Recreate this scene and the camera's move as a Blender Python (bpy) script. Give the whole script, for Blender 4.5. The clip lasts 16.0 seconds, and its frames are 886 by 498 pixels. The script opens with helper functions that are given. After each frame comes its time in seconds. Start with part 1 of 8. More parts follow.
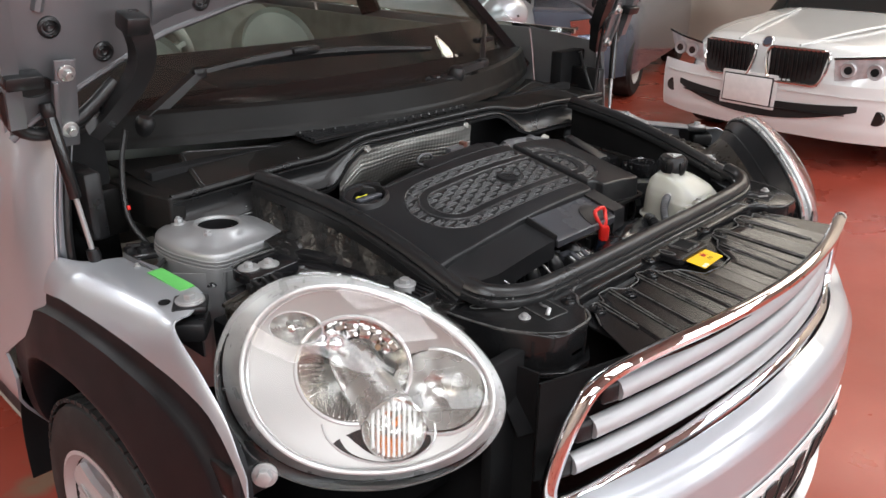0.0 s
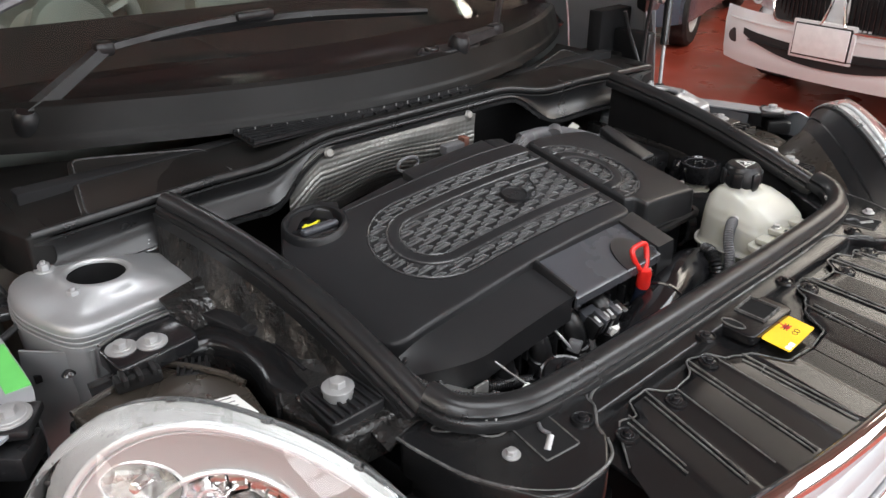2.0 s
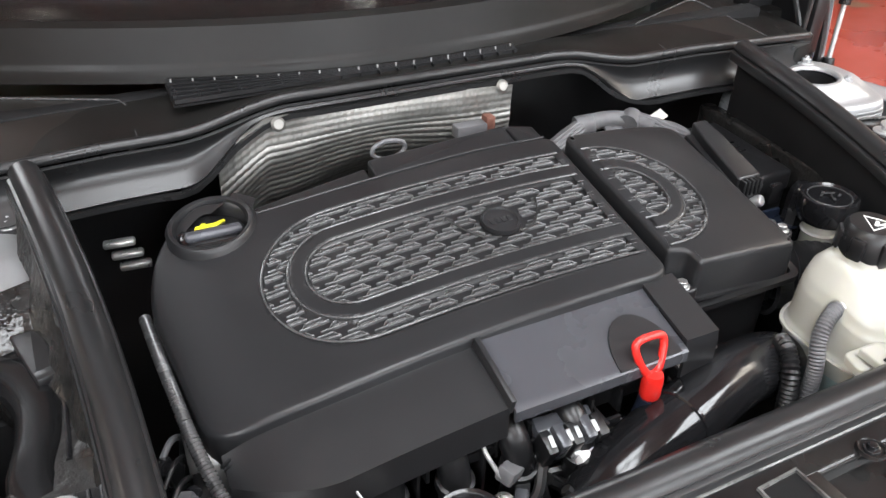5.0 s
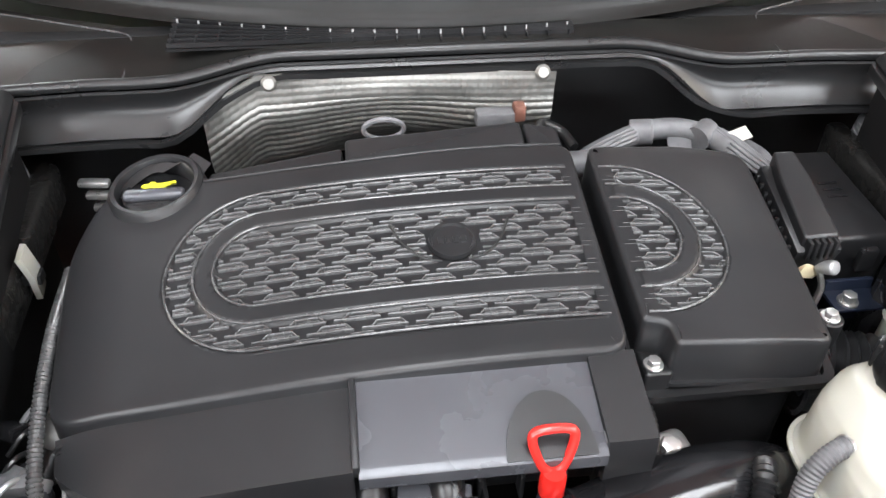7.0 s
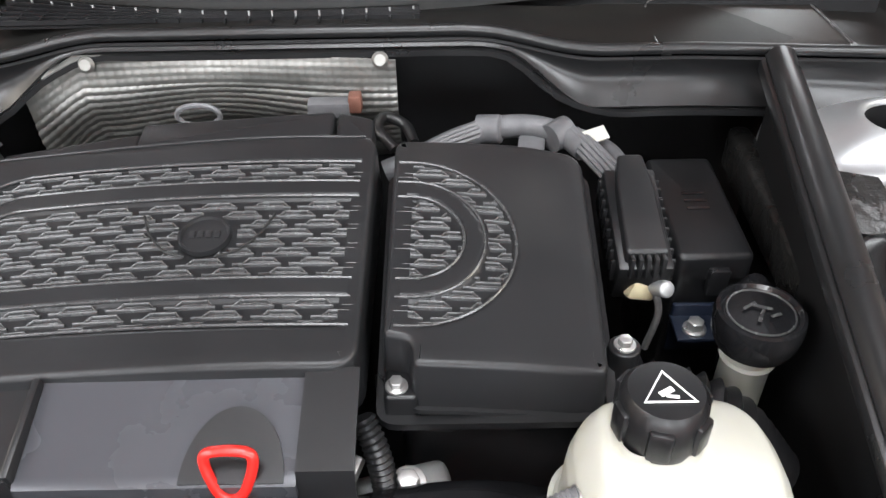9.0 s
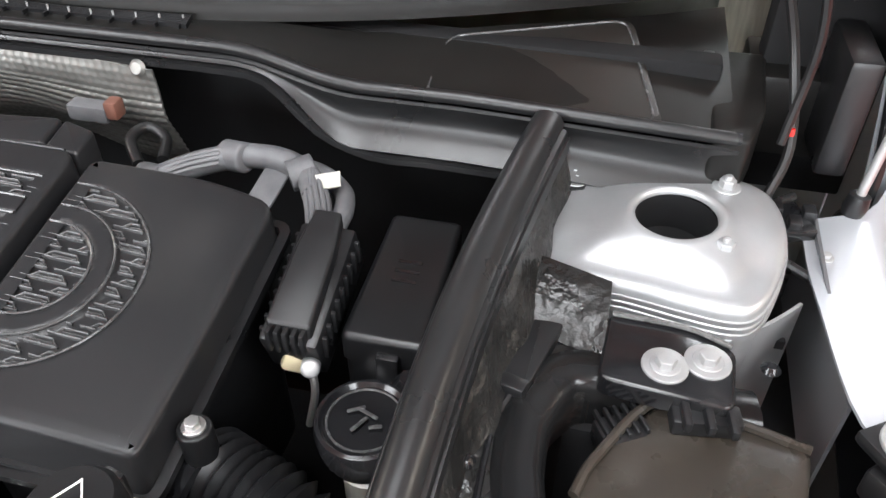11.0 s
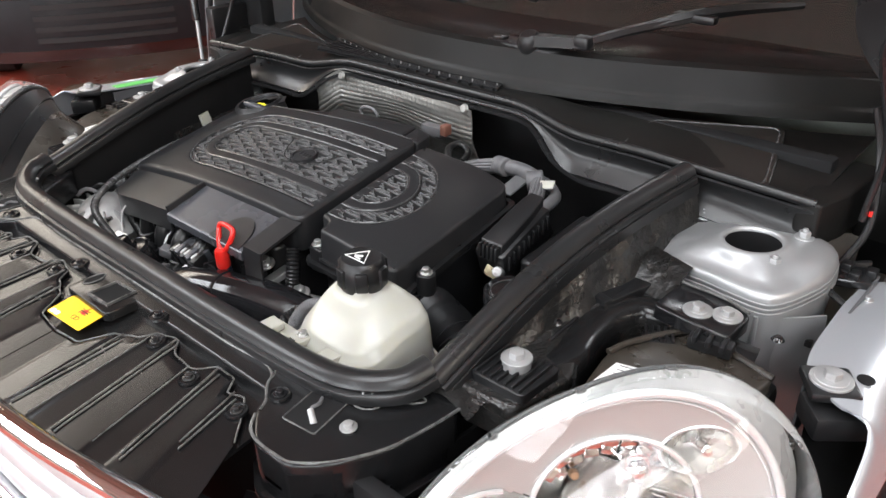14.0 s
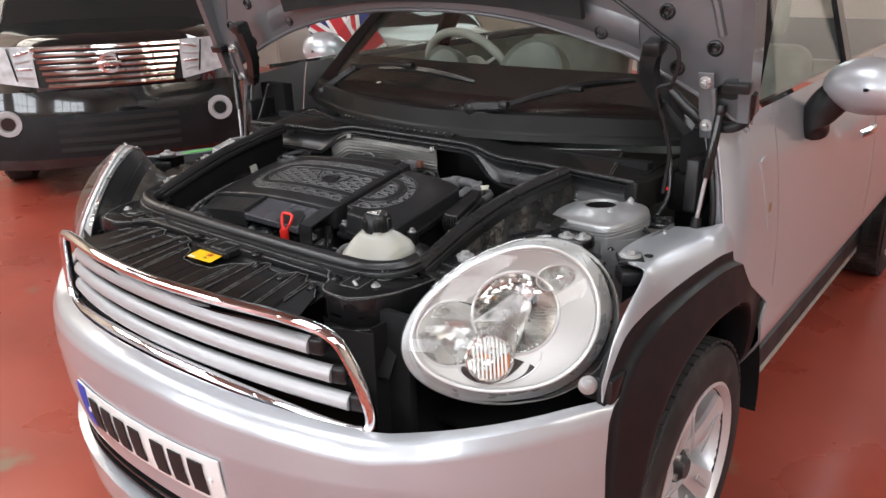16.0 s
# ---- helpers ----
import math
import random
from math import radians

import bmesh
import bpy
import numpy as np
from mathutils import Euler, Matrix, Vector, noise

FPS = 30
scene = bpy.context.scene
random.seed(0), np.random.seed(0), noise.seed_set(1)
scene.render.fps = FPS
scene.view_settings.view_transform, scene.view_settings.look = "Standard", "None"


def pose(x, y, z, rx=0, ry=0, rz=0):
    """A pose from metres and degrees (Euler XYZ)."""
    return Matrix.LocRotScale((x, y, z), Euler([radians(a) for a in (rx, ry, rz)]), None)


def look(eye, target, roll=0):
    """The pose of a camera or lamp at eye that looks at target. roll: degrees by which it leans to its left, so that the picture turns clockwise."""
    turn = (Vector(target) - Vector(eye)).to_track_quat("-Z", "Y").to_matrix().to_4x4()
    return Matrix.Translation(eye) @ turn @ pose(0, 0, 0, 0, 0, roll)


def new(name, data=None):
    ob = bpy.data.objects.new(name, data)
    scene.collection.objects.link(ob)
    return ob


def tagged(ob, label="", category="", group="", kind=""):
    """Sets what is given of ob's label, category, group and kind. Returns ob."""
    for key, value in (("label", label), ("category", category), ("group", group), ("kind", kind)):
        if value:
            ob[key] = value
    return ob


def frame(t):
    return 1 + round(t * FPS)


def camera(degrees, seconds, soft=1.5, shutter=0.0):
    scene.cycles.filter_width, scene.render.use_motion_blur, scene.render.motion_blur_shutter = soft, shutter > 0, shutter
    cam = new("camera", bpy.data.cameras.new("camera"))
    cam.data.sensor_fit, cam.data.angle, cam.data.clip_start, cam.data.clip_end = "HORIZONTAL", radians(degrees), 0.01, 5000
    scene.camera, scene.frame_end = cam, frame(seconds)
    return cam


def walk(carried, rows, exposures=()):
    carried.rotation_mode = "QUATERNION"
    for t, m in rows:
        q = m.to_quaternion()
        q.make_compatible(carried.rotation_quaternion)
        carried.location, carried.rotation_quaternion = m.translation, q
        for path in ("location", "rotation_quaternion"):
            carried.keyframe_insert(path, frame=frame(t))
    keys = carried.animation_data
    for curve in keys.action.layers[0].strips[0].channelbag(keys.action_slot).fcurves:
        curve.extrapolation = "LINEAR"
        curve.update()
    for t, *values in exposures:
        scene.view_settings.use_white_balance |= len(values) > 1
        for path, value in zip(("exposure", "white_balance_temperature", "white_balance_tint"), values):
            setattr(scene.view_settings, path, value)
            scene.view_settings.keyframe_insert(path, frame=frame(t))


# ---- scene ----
cam = camera(59.9, 16.0)
PATH = [
    (0, (-1.247, -0.337, 1.479), (0.086, 0.943, 0.714), 0.5),
    (0.5, (-1.129, -0.304, 1.485), (0.182, 0.978, 0.688), 0.1),
    (1, (-1.019, -0.282, 1.486), (0.26, 1.013, 0.657), -0.2),
    (1.5, (-0.948, -0.224, 1.47), (0.297, 1.08, 0.604), -0.4),
    (2, (-0.868, -0.101, 1.462), (0.34, 1.216, 0.564), 0.1),
    (2.5, (-0.813, -0.002, 1.453), (0.361, 1.317, 0.513), 0.6),
    (3, (-0.776, 0.026, 1.451), (0.37, 1.344, 0.477), 0.9),
    (3.5, (-0.7, 0.023, 1.455), (0.417, 1.345, 0.453), 1.4),
    (4, (-0.588, -0.004, 1.459), (0.467, 1.354, 0.439), 2.1),
    (4.5, (-0.503, -0.019, 1.451), (0.402, 1.416, 0.393), 1.2),
    (4.7, (-0.471, -0.005, 1.436), (0.371, 1.457, 0.362), 1.1),
    (6.8, (-0.157, 0.082, 1.448), (0.093, 1.623, 0.197), 1.4),
    (7, (-0.133, 0.082, 1.445), (0.078, 1.623, 0.187), 1.1),
    (7.5, (-0.065, 0.064, 1.443), (0.059, 1.609, 0.179), 0.3),
    (8, (0.0, 0.041, 1.44), (0.061, 1.605, 0.194), -0.1),
    (8.5, (0.061, 0.046, 1.43), (0.081, 1.618, 0.195), -0.7),
    (9, (0.151, 0.116, 1.396), (0.145, 1.683, 0.153), -1.1),
    (9.5, (0.252, 0.182, 1.399), (0.236, 1.727, 0.129), -0.7),
    (9.7, (0.289, 0.188, 1.395), (0.251, 1.728, 0.12), -0.8),
    (11.8, (0.658, 0.282, 1.427), (-0.176, 1.569, 0.142), -0.2),
    (12, (0.677, 0.263, 1.434), (-0.315, 1.451, 0.168), -0.4),
    (12.5, (0.741, 0.211, 1.449), (-0.494, 1.261, 0.277), -1.0),
    (13, (0.781, 0.146, 1.458), (-0.503, 1.212, 0.355), -2.0),
    (13.5, (0.823, 0.021, 1.467), (-0.405, 1.221, 0.441), -2.0),
    (14, (0.893, -0.095, 1.479), (-0.27, 1.21, 0.507), -0.9),
    (14.5, (1.003, -0.189, 1.488), (-0.164, 1.165, 0.592), -0.7),
    (15, (1.185, -0.32, 1.494), (-0.023, 1.069, 0.712), -1.1),
    (15.5, (1.275, -0.469, 1.506), (0.073, 0.95, 0.771), -1.2),
    (16, (1.363, -0.677, 1.512), (0.186, 0.784, 0.818), -1.4),
]
walk(cam, [(t, look(eye, target, roll)) for t, eye, target, roll in PATH], [(0.0, -0.52), (1.0, -0.66), (2.0, -0.25), (2.5, 0.05), (3.5, 0.38), (4.5, 0.45), (7.0, 0.88), (8.0, 0.62), (9.0, 0.5), (9.5, 0.75), (12.0, 0.5), (13.5, 0.36), (14.5, -0.26), (16.0, -0.5)])

# ---- world, lamps, exposure ----
world = bpy.data.worlds.new("hall_sky")
scene.world = world
world.use_nodes = True
_sky = world.node_tree.nodes.new("ShaderNodeTexSky")
_sky.sky_type, _sky.sun_disc, _sky.sun_elevation, _sky.sun_rotation = "NISHITA", False, radians(50), radians(200)
world.node_tree.links.new(_sky.outputs[0], world.node_tree.nodes["Background"].inputs[0])
world.node_tree.nodes["Background"].inputs[1].default_value = 0.12
scene.view_settings.exposure = 0.0

HALL_X, HALL_Y0, HALL_Y1, HALL_H = 9.0, -8.0, 10.0, 4.6


def area(name, place, size, power, color, rot=(0, 0, 0)):
    lamp = bpy.data.lights.new(name, "AREA")
    lamp.shape, lamp.size, lamp.size_y, lamp.energy, lamp.color = "RECTANGLE", size[0], size[1], power, color
    ob = new(name, lamp)
    ob.matrix_world = pose(*place, *rot)
    return ob


SKYLIGHTS = [(-4.2, -2.6), (4.2, -2.6), (0.0, -1.0), (0.0, -5.7), (-7.3, 0.5), (7.3, 0.5), (-3.4, 8.1), (3.4, 8.1)]
for sx, sy in SKYLIGHTS:
    area("skylight_lamp", (sx, sy, HALL_H - 0.02), (2.8, 3.6) if sx else (1.7, 2.6), (340 if abs(sx) > 7 else 420) if sx else 190, (1.0, 0.91, 0.78) if abs(sx) > 7 else (0.94, 0.97, 1.0))
WINDOWS = [(-5.0, 2.6), (0.0, 2.6), (5.0, 2.6)]
for wx, wz in WINDOWS:
    area("window_lamp", (wx, HALL_Y0 - 0.02, wz), (3.4, 2.4), 300, (0.92, 0.96, 1.0), (90, 0, 0))

# ---- building tools ----
def finish(bm, name, mat, parent=None, label="", angle=38.0, weld=True):
    """Links a bmesh as one mesh object, with smooth faces and sharp edges over an angle."""
    if weld:
        bmesh.ops.remove_doubles(bm, verts=bm.verts, dist=1e-5)
    bmesh.ops.recalc_face_normals(bm, faces=bm.faces)
    lim = radians(angle)
    for f in bm.faces:
        f.smooth = True
    for e in bm.edges:
        e.smooth = len(e.link_faces) == 2 and e.calc_face_angle(0.0) < lim
    me = bpy.data.meshes.new(name)
    bm.to_mesh(me)
    bm.free()
    me.materials.append(mat)
    ob = new(name, me)
    if parent is not None:
        ob.parent = parent
    if label:
        ob["label"] = label
    return ob


def part(name, bm, mat, parent, label="", angle=38.0):
    return finish(bm, name, mat, parent, label, angle)


def thing(name, label, category, place=(0, 0, 0), group="", kind=""):
    ob = new(name)
    ob.location = place
    ob.empty_display_size = 0.05
    return tagged(ob, label, category, group, kind)


def join(*bms):
    """Adds all but the first bmesh to the first."""
    first = bms[0]
    for b in bms[1:]:
        me = bpy.data.meshes.new("tmp")
        b.to_mesh(me)
        b.free()
        first.from_mesh(me)
        bpy.data.meshes.remove(me)
    return first


def xf(bm, m):
    bmesh.ops.transform(bm, matrix=m, verts=bm.verts)
    return bm


def mirror(bm, s):
    if s < 0:
        bmesh.ops.scale(bm, vec=(-1, 1, 1), verts=bm.verts)
        bmesh.ops.reverse_faces(bm, faces=bm.faces)
    return bm


def rbox(sx, sy, sz, r=0.003, seg=2, at=(0, 0, 0), rot=(0, 0, 0)):
    bm = bmesh.new()
    bmesh.ops.create_cube(bm, size=1.0)
    bmesh.ops.scale(bm, vec=(sx, sy, sz), verts=bm.verts)
    if r > 0:
        bmesh.ops.bevel(bm, geom=bm.edges[:], offset=min(r, 0.45 * min(sx, sy, sz)), segments=seg, affect="EDGES", profile=0.5)
    return xf(bm, pose(*at, *rot))


def cyl(r, h, n=20, bevel=0.0, at=(0, 0, 0), rot=(0, 0, 0), r2=None):
    """A cylinder on z=0..h with a rounded top rim."""
    r2 = r if r2 is None else r2
    prof = [(0, 0), (r, 0)]
    if bevel > 0:
        for k in range(4):
            a = radians(90 * k / 3)
            prof.append((r2 - bevel + bevel * math.cos(a), h - bevel + bevel * math.sin(a)))
    else:
        prof.append((r2, h))
    prof.append((0, h))
    return lathe(prof, n, at, rot)


def lathe(prof, n=24, at=(0, 0, 0), rot=(0, 0, 0)):
    bm = bmesh.new()
    rings = []
    for r, z in prof:
        if r < 1e-6:
            rings.append([bm.verts.new((0, 0, z))])
        else:
            rings.append([bm.verts.new((r * math.cos(2 * math.pi * k / n), r * math.sin(2 * math.pi * k / n), z)) for k in range(n)])
    for a, b in zip(rings, rings[1:]):
        for k in range(n):
            q = [a[k % len(a)], a[(k + 1) % len(a)], b[(k + 1) % len(b)], b[k % len(b)]]
            u = list(dict.fromkeys(q))
            if len(u) > 2:
                try:
                    bm.faces.new(u)
                except ValueError:
                    pass
    return xf(bm, pose(*at, *rot))


def cat(pts, n=8, closed=False):
    """Catmull-Rom points through pts."""
    p = [Vector(q) for q in pts]
    m = len(p)
    out = []
    for i in range(m if closed else m - 1):
        if closed:
            a, b, c, d = p[i - 1], p[i], p[(i + 1) % m], p[(i + 2) % m]
        else:
            b, c = p[i], p[i + 1]
            a = p[i - 1] if i else b * 2 - c
            d = p[i + 2] if i + 2 < m else c * 2 - b
        for k in range(n):
            t = k / n
            out.append(0.5 * (2 * b + (c - a) * t + (2 * a - 5 * b + 4 * c - d) * t * t + (3 * b - a - 3 * c + d) * t ** 3))
    if not closed:
        out.append(p[-1])
    return out


def sweep(pts, prof, up=(0, 0, 1), closed=False, caps=True, scale=None, ring=True):
    """Sweeps a 2D profile (across, up) along points."""
    bm = bmesh.new()
    up = Vector(up)
    m = len(pts)
    rings = []
    for i, q in enumerate(pts):
        q = Vector(q)
        a = Vector(pts[i - 1]) if (i or closed) else q
        b = Vector(pts[(i + 1) % m]) if (i + 1 < m or closed) else q
        t = (b - a).normalized()
        side = t.cross(up)
        side = side.normalized() if side.length > 1e-6 else Vector((1, 0, 0))
        top = side.cross(t).normalized()
        k = scale(i / max(1, m - 1)) if scale else 1.0
        rings.append([bm.verts.new(q + side * x * k + top * y * k) for x, y in prof])
    n = len(prof)
    for i in range(m if closed else m - 1):
        a, b = rings[i], rings[(i + 1) % m]
        for k in range(n if ring else n - 1):
            bm.faces.new((a[k], a[(k + 1) % n], b[(k + 1) % n], b[k]))
    if caps and not closed and ring:
        bm.faces.new(rings[0][::-1])
        bm.faces.new(rings[-1])
    return bm


def tube(pts, r, n=10, smooth=6, closed=False, rfun=None):
    """A round pipe; its frame is carried along without twist."""
    p = cat(pts, smooth, closed) if smooth > 1 else [Vector(q) for q in pts]
    bm = bmesh.new()
    m = len(p)
    rings = []
    nrm = None
    for i, q in enumerate(p):
        a = p[i - 1] if (i or closed) else q
        b = p[(i + 1) % m] if (i + 1 < m or closed) else q
        t = (b - a).normalized()
        if nrm is None:
            nrm = t.orthogonal().normalized()
        nrm = (nrm - t * nrm.dot(t)).normalized()
        bi = t.cross(nrm)
        rr = r * (rfun(i / max(1, m - 1)) if rfun else 1.0)
        rings.append([bm.verts.new(q + (nrm * math.cos(2 * math.pi * k / n) + bi * math.sin(2 * math.pi * k / n)) * rr) for k in range(n)])
    for i in range(m if closed else m - 1):
        a, b = rings[i], rings[(i + 1) % m]
        for k in range(n):
            bm.faces.new((a[k], a[(k + 1) % n], b[(k + 1) % n], b[k]))
    if not closed:
        bm.faces.new(rings[0][::-1])
        bm.faces.new(rings[-1])
    return bm


def ribbed(pts, r, pitch, depth, n=14):
    """A corrugated hose."""
    p = cat(pts, 12)
    length = sum((b - a).length for a, b in zip(p, p[1:]))
    rings = max(4, int(length / pitch))
    q = []
    acc, cum = 0.0, [0.0]
    for a, b in zip(p, p[1:]):
        acc += (b - a).length
        cum.append(acc)
    for k in range(rings * 4 + 1):
        s = acc * k / (rings * 4)
        j = min(len(p) - 2, max(0, int(np.searchsorted(cum, s)) - 1))
        q.append(p[j].lerp(p[j + 1], (s - cum[j]) / max(1e-9, cum[j + 1] - cum[j])))
    return tube(q, r, n, 1, rfun=lambda t: 1 - depth * (0.5 + 0.5 * math.cos(2 * math.pi * rings * t)))


def prism(poly, z0, z1, bevel=0.0, seg=3, ztop=None, low=False):
    """A 2D outline pulled up from z0 to z1, its upper rim rounded; ztop(x, y) shifts the upper face."""
    bm = bmesh.new()
    lo = [bm.verts.new((x, y, z0)) for x, y in poly]
    hi = [bm.verts.new((x, y, z1)) for x, y in poly]
    n = len(poly)
    bm.faces.new(lo[::-1])
    top = bm.faces.new(hi)
    for k in range(n):
        bm.faces.new((lo[k], lo[(k + 1) % n], hi[(k + 1) % n], hi[k]))
    bmesh.ops.recalc_face_normals(bm, faces=bm.faces)
    if bevel > 0:
        edges = [e for e in bm.edges if all(v in hi for v in e.verts)]
        bmesh.ops.bevel(bm, geom=edges, offset=bevel, segments=seg, affect="EDGES", profile=0.5)
    if ztop:
        for v in bm.verts:
            if v.co.z > 0.5 * (z0 + z1) or low:
                v.co.z += ztop(v.co.x, v.co.y)
    return bm


def rounded(poly, r, n=4):
    """Rounds the corners of a 2D outline; r is one number or one for each corner."""
    out = []
    m = len(poly)
    for i in range(m):
        p0, p, p1 = (Vector(poly[j % m]) for j in (i - 1, i, i + 1))
        rr = r[i] if isinstance(r, (list, tuple)) else r
        a, b = (p0 - p), (p1 - p)
        d = min(rr, 0.45 * a.length, 0.45 * b.length)
        a, b = p + a.normalized() * d, p + b.normalized() * d
        for k in range(n + 1):
            t = k / n
            out.append(tuple((1 - t) ** 2 * a + 2 * t * (1 - t) * p + t * t * b))
    return out


def sheet(fn, nu, nv, thick=0.0, closed_u=False):
    """A surface fn(u, v), u and v from 0 to 1, given thickness against its normal."""
    bm = bmesh.new()
    vs = [[bm.verts.new(fn(i / nu, j / nv)) for j in range(nv + 1)] for i in range(nu + (0 if closed_u else 1))]
    m = len(vs)
    for i in range(m if closed_u else m - 1):
        for j in range(nv):
            bm.faces.new((vs[i][j], vs[(i + 1) % m][j], vs[(i + 1) % m][j + 1], vs[i][j + 1]))
    if thick:
        bmesh.ops.recalc_face_normals(bm, faces=bm.faces)
        bmesh.ops.solidify(bm, geom=bm.faces[:], thickness=thick)
    return bm


def bolt(r=0.008, h=0.006, flange=1.5, at=(0, 0, 0), rot=(0, 0, 0)):
    """A hexagon head on a round flange."""
    a = cyl(r * flange, h * 0.35, 18, h * 0.12)
    b = cyl(r, h, 6, h * 0.15, at=(0, 0, h * 0.3))
    return xf(join(a, b), pose(*at, *rot))


def lettering(name, text, size, m, mat, parent, depth=0.0006):
    """Words in the built-in letters, made into a mesh."""
    cu = bpy.data.curves.new(name, "FONT")
    cu.body, cu.size, cu.extrude, cu.align_x, cu.align_y = text, size, depth, "CENTER", "CENTER"
    cu.resolution_u = 3
    ob = new(name, cu)
    deps = bpy.context.evaluated_depsgraph_get()
    me = bpy.data.meshes.new_from_object(ob.evaluated_get(deps))
    bpy.data.objects.remove(ob)
    me.materials.append(mat)
    out = new(name, me)
    out.matrix_world = m
    if parent is not None:
        out.parent = parent
    return out

# ---- materials ----
def material(name, base, rough=0.5, metal=0.0, var=0.0, var_scale=8.0, bump=0.0, bump_scale=200.0, bump_depth=0.001, rough_var=0.0, coat=0.0, second=None,
             transmission=0.0, ior=1.45, spec=0.5, wear_scale=2.5, dust=0.0, dust_color=(0.35, 0.33, 0.3), emit=None, power=0.0, sss=0.0):
    """A principled surface with variation at two scales, fine relief and, if asked, dust or wear of a second colour."""
    mat = bpy.data.materials.new(name)
    mat.use_nodes = True
    nt = mat.node_tree
    b = nt.nodes["Principled BSDF"]
    b.inputs["Base Color"].default_value = (*base, 1)
    b.inputs["Roughness"].default_value = rough
    b.inputs["Metallic"].default_value = metal
    b.inputs["Specular IOR Level"].default_value = spec
    b.inputs["Coat Weight"].default_value = coat
    b.inputs["Coat Roughness"].default_value = 0.04
    b.inputs["Transmission Weight"].default_value = transmission
    b.inputs["IOR"].default_value = ior
    if sss:
        b.inputs["Subsurface Weight"].default_value = sss
        b.inputs["Subsurface Radius"].default_value = (0.02, 0.02, 0.015)
        b.inputs["Subsurface Scale"].default_value = 0.5
    if emit:
        b.inputs["Emission Color"].default_value = (*emit, 1)
        b.inputs["Emission Strength"].default_value = power
    link = nt.links.new
    co = nt.nodes.new("ShaderNodeTexCoord")

    def noise_node(scale, detail=4.0):
        n = nt.nodes.new("ShaderNodeTexNoise")
        n.inputs["Scale"].default_value, n.inputs["Detail"].default_value = scale, detail
        link(co.outputs["Object"], n.inputs["Vector"])
        return n

    color = None
    if var > 0 or second:
        n1 = noise_node(var_scale, 5)
        ramp = nt.nodes.new("ShaderNodeValToRGB")
        lo = tuple(max(0, c * (1 - var)) for c in base)
        hi = tuple(min(1, c * (1 + var)) for c in base)
        ramp.color_ramp.elements[0].position, ramp.color_ramp.elements[1].position = 0.3, 0.7
        ramp.color_ramp.elements[0].color, ramp.color_ramp.elements[1].color = (*lo, 1), (*hi, 1)
        link(n1.outputs["Fac"], ramp.inputs["Fac"])
        color = ramp.outputs["Color"]
    if second or dust > 0:
        n2 = noise_node(wear_scale, 9)
        r2 = nt.nodes.new("ShaderNodeValToRGB")
        edge = 0.62 if second else 0.55
        r2.color_ramp.elements[0].position, r2.color_ramp.elements[1].position = edge, edge + (0.06 if second else 0.3)
        link(n2.outputs["Fac"], r2.inputs["Fac"])
        mix = nt.nodes.new("ShaderNodeMix")
        mix.data_type = "RGBA"
        if color is None:
            mix.inputs["A"].default_value = (*base, 1)
        else:
            link(color, mix.inputs["A"])
        mix.inputs["B"].default_value = (*(second or dust_color), 1)
        amount = nt.nodes.new("ShaderNodeMath")
        amount.operation = "MULTIPLY"
        amount.inputs[1].default_value = 0.85 if second else dust
        link(r2.outputs["Color"], amount.inputs[0])
        link(amount.outputs[0], mix.inputs["Factor"])
        color = mix.outputs["Result"]
    if color is not None:
        link(color, b.inputs["Base Color"])
    if rough_var > 0:
        n3 = noise_node(var_scale * 1.7, 6)
        mr = nt.nodes.new("ShaderNodeMapRange")
        mr.inputs["From Min"].default_value, mr.inputs["From Max"].default_value = 0.3, 0.7
        mr.inputs["To Min"].default_value, mr.inputs["To Max"].default_value = max(0.02, rough - rough_var), min(1, rough + rough_var)
        link(n3.outputs["Fac"], mr.inputs["Value"])
        link(mr.outputs["Result"], b.inputs["Roughness"])
    if bump > 0:
        n4 = noise_node(bump_scale, 3)
        bp = nt.nodes.new("ShaderNodeBump")
        bp.inputs["Strength"].default_value, bp.inputs["Distance"].default_value = bump, bump_depth
        link(n4.outputs["Fac"], bp.inputs["Height"])
        link(bp.outputs["Normal"], b.inputs["Normal"])
    return mat



def pane(name, tint, ior):
    """A thin clear pane: light goes straight through, with a mirror gloss that grows at a grazing view."""
    mat = bpy.data.materials.new(name)
    mat.use_nodes = True
    nt = mat.node_tree
    nt.nodes.remove(nt.nodes["Principled BSDF"])
    clear, gloss, mix, weight, power, gain = (nt.nodes.new(k) for k in ("ShaderNodeBsdfTransparent", "ShaderNodeBsdfGlossy", "ShaderNodeMixShader", "ShaderNodeLayerWeight", "ShaderNodeMath", "ShaderNodeMath"))
    clear.inputs["Color"].default_value = (*tint, 1)
    gloss.inputs["Roughness"].default_value = 0.015
    f0 = ((ior - 1) / (ior + 1)) ** 2
    weight.inputs["Blend"].default_value = 0.5
    power.operation, gain.operation = "POWER", "MULTIPLY_ADD"
    power.inputs[1].default_value = 5.0
    gain.inputs[1].default_value, gain.inputs[2].default_value = 1 - f0, f0
    nt.links.new(weight.outputs["Facing"], power.inputs[0])
    nt.links.new(power.outputs[0], gain.inputs[0])
    nt.links.new(gain.outputs[0], mix.inputs[0])
    nt.links.new(clear.outputs[0], mix.inputs[1])
    nt.links.new(gloss.outputs[0], mix.inputs[2])
    nt.links.new(mix.outputs[0], nt.nodes["Material Output"].inputs[0])
    return mat


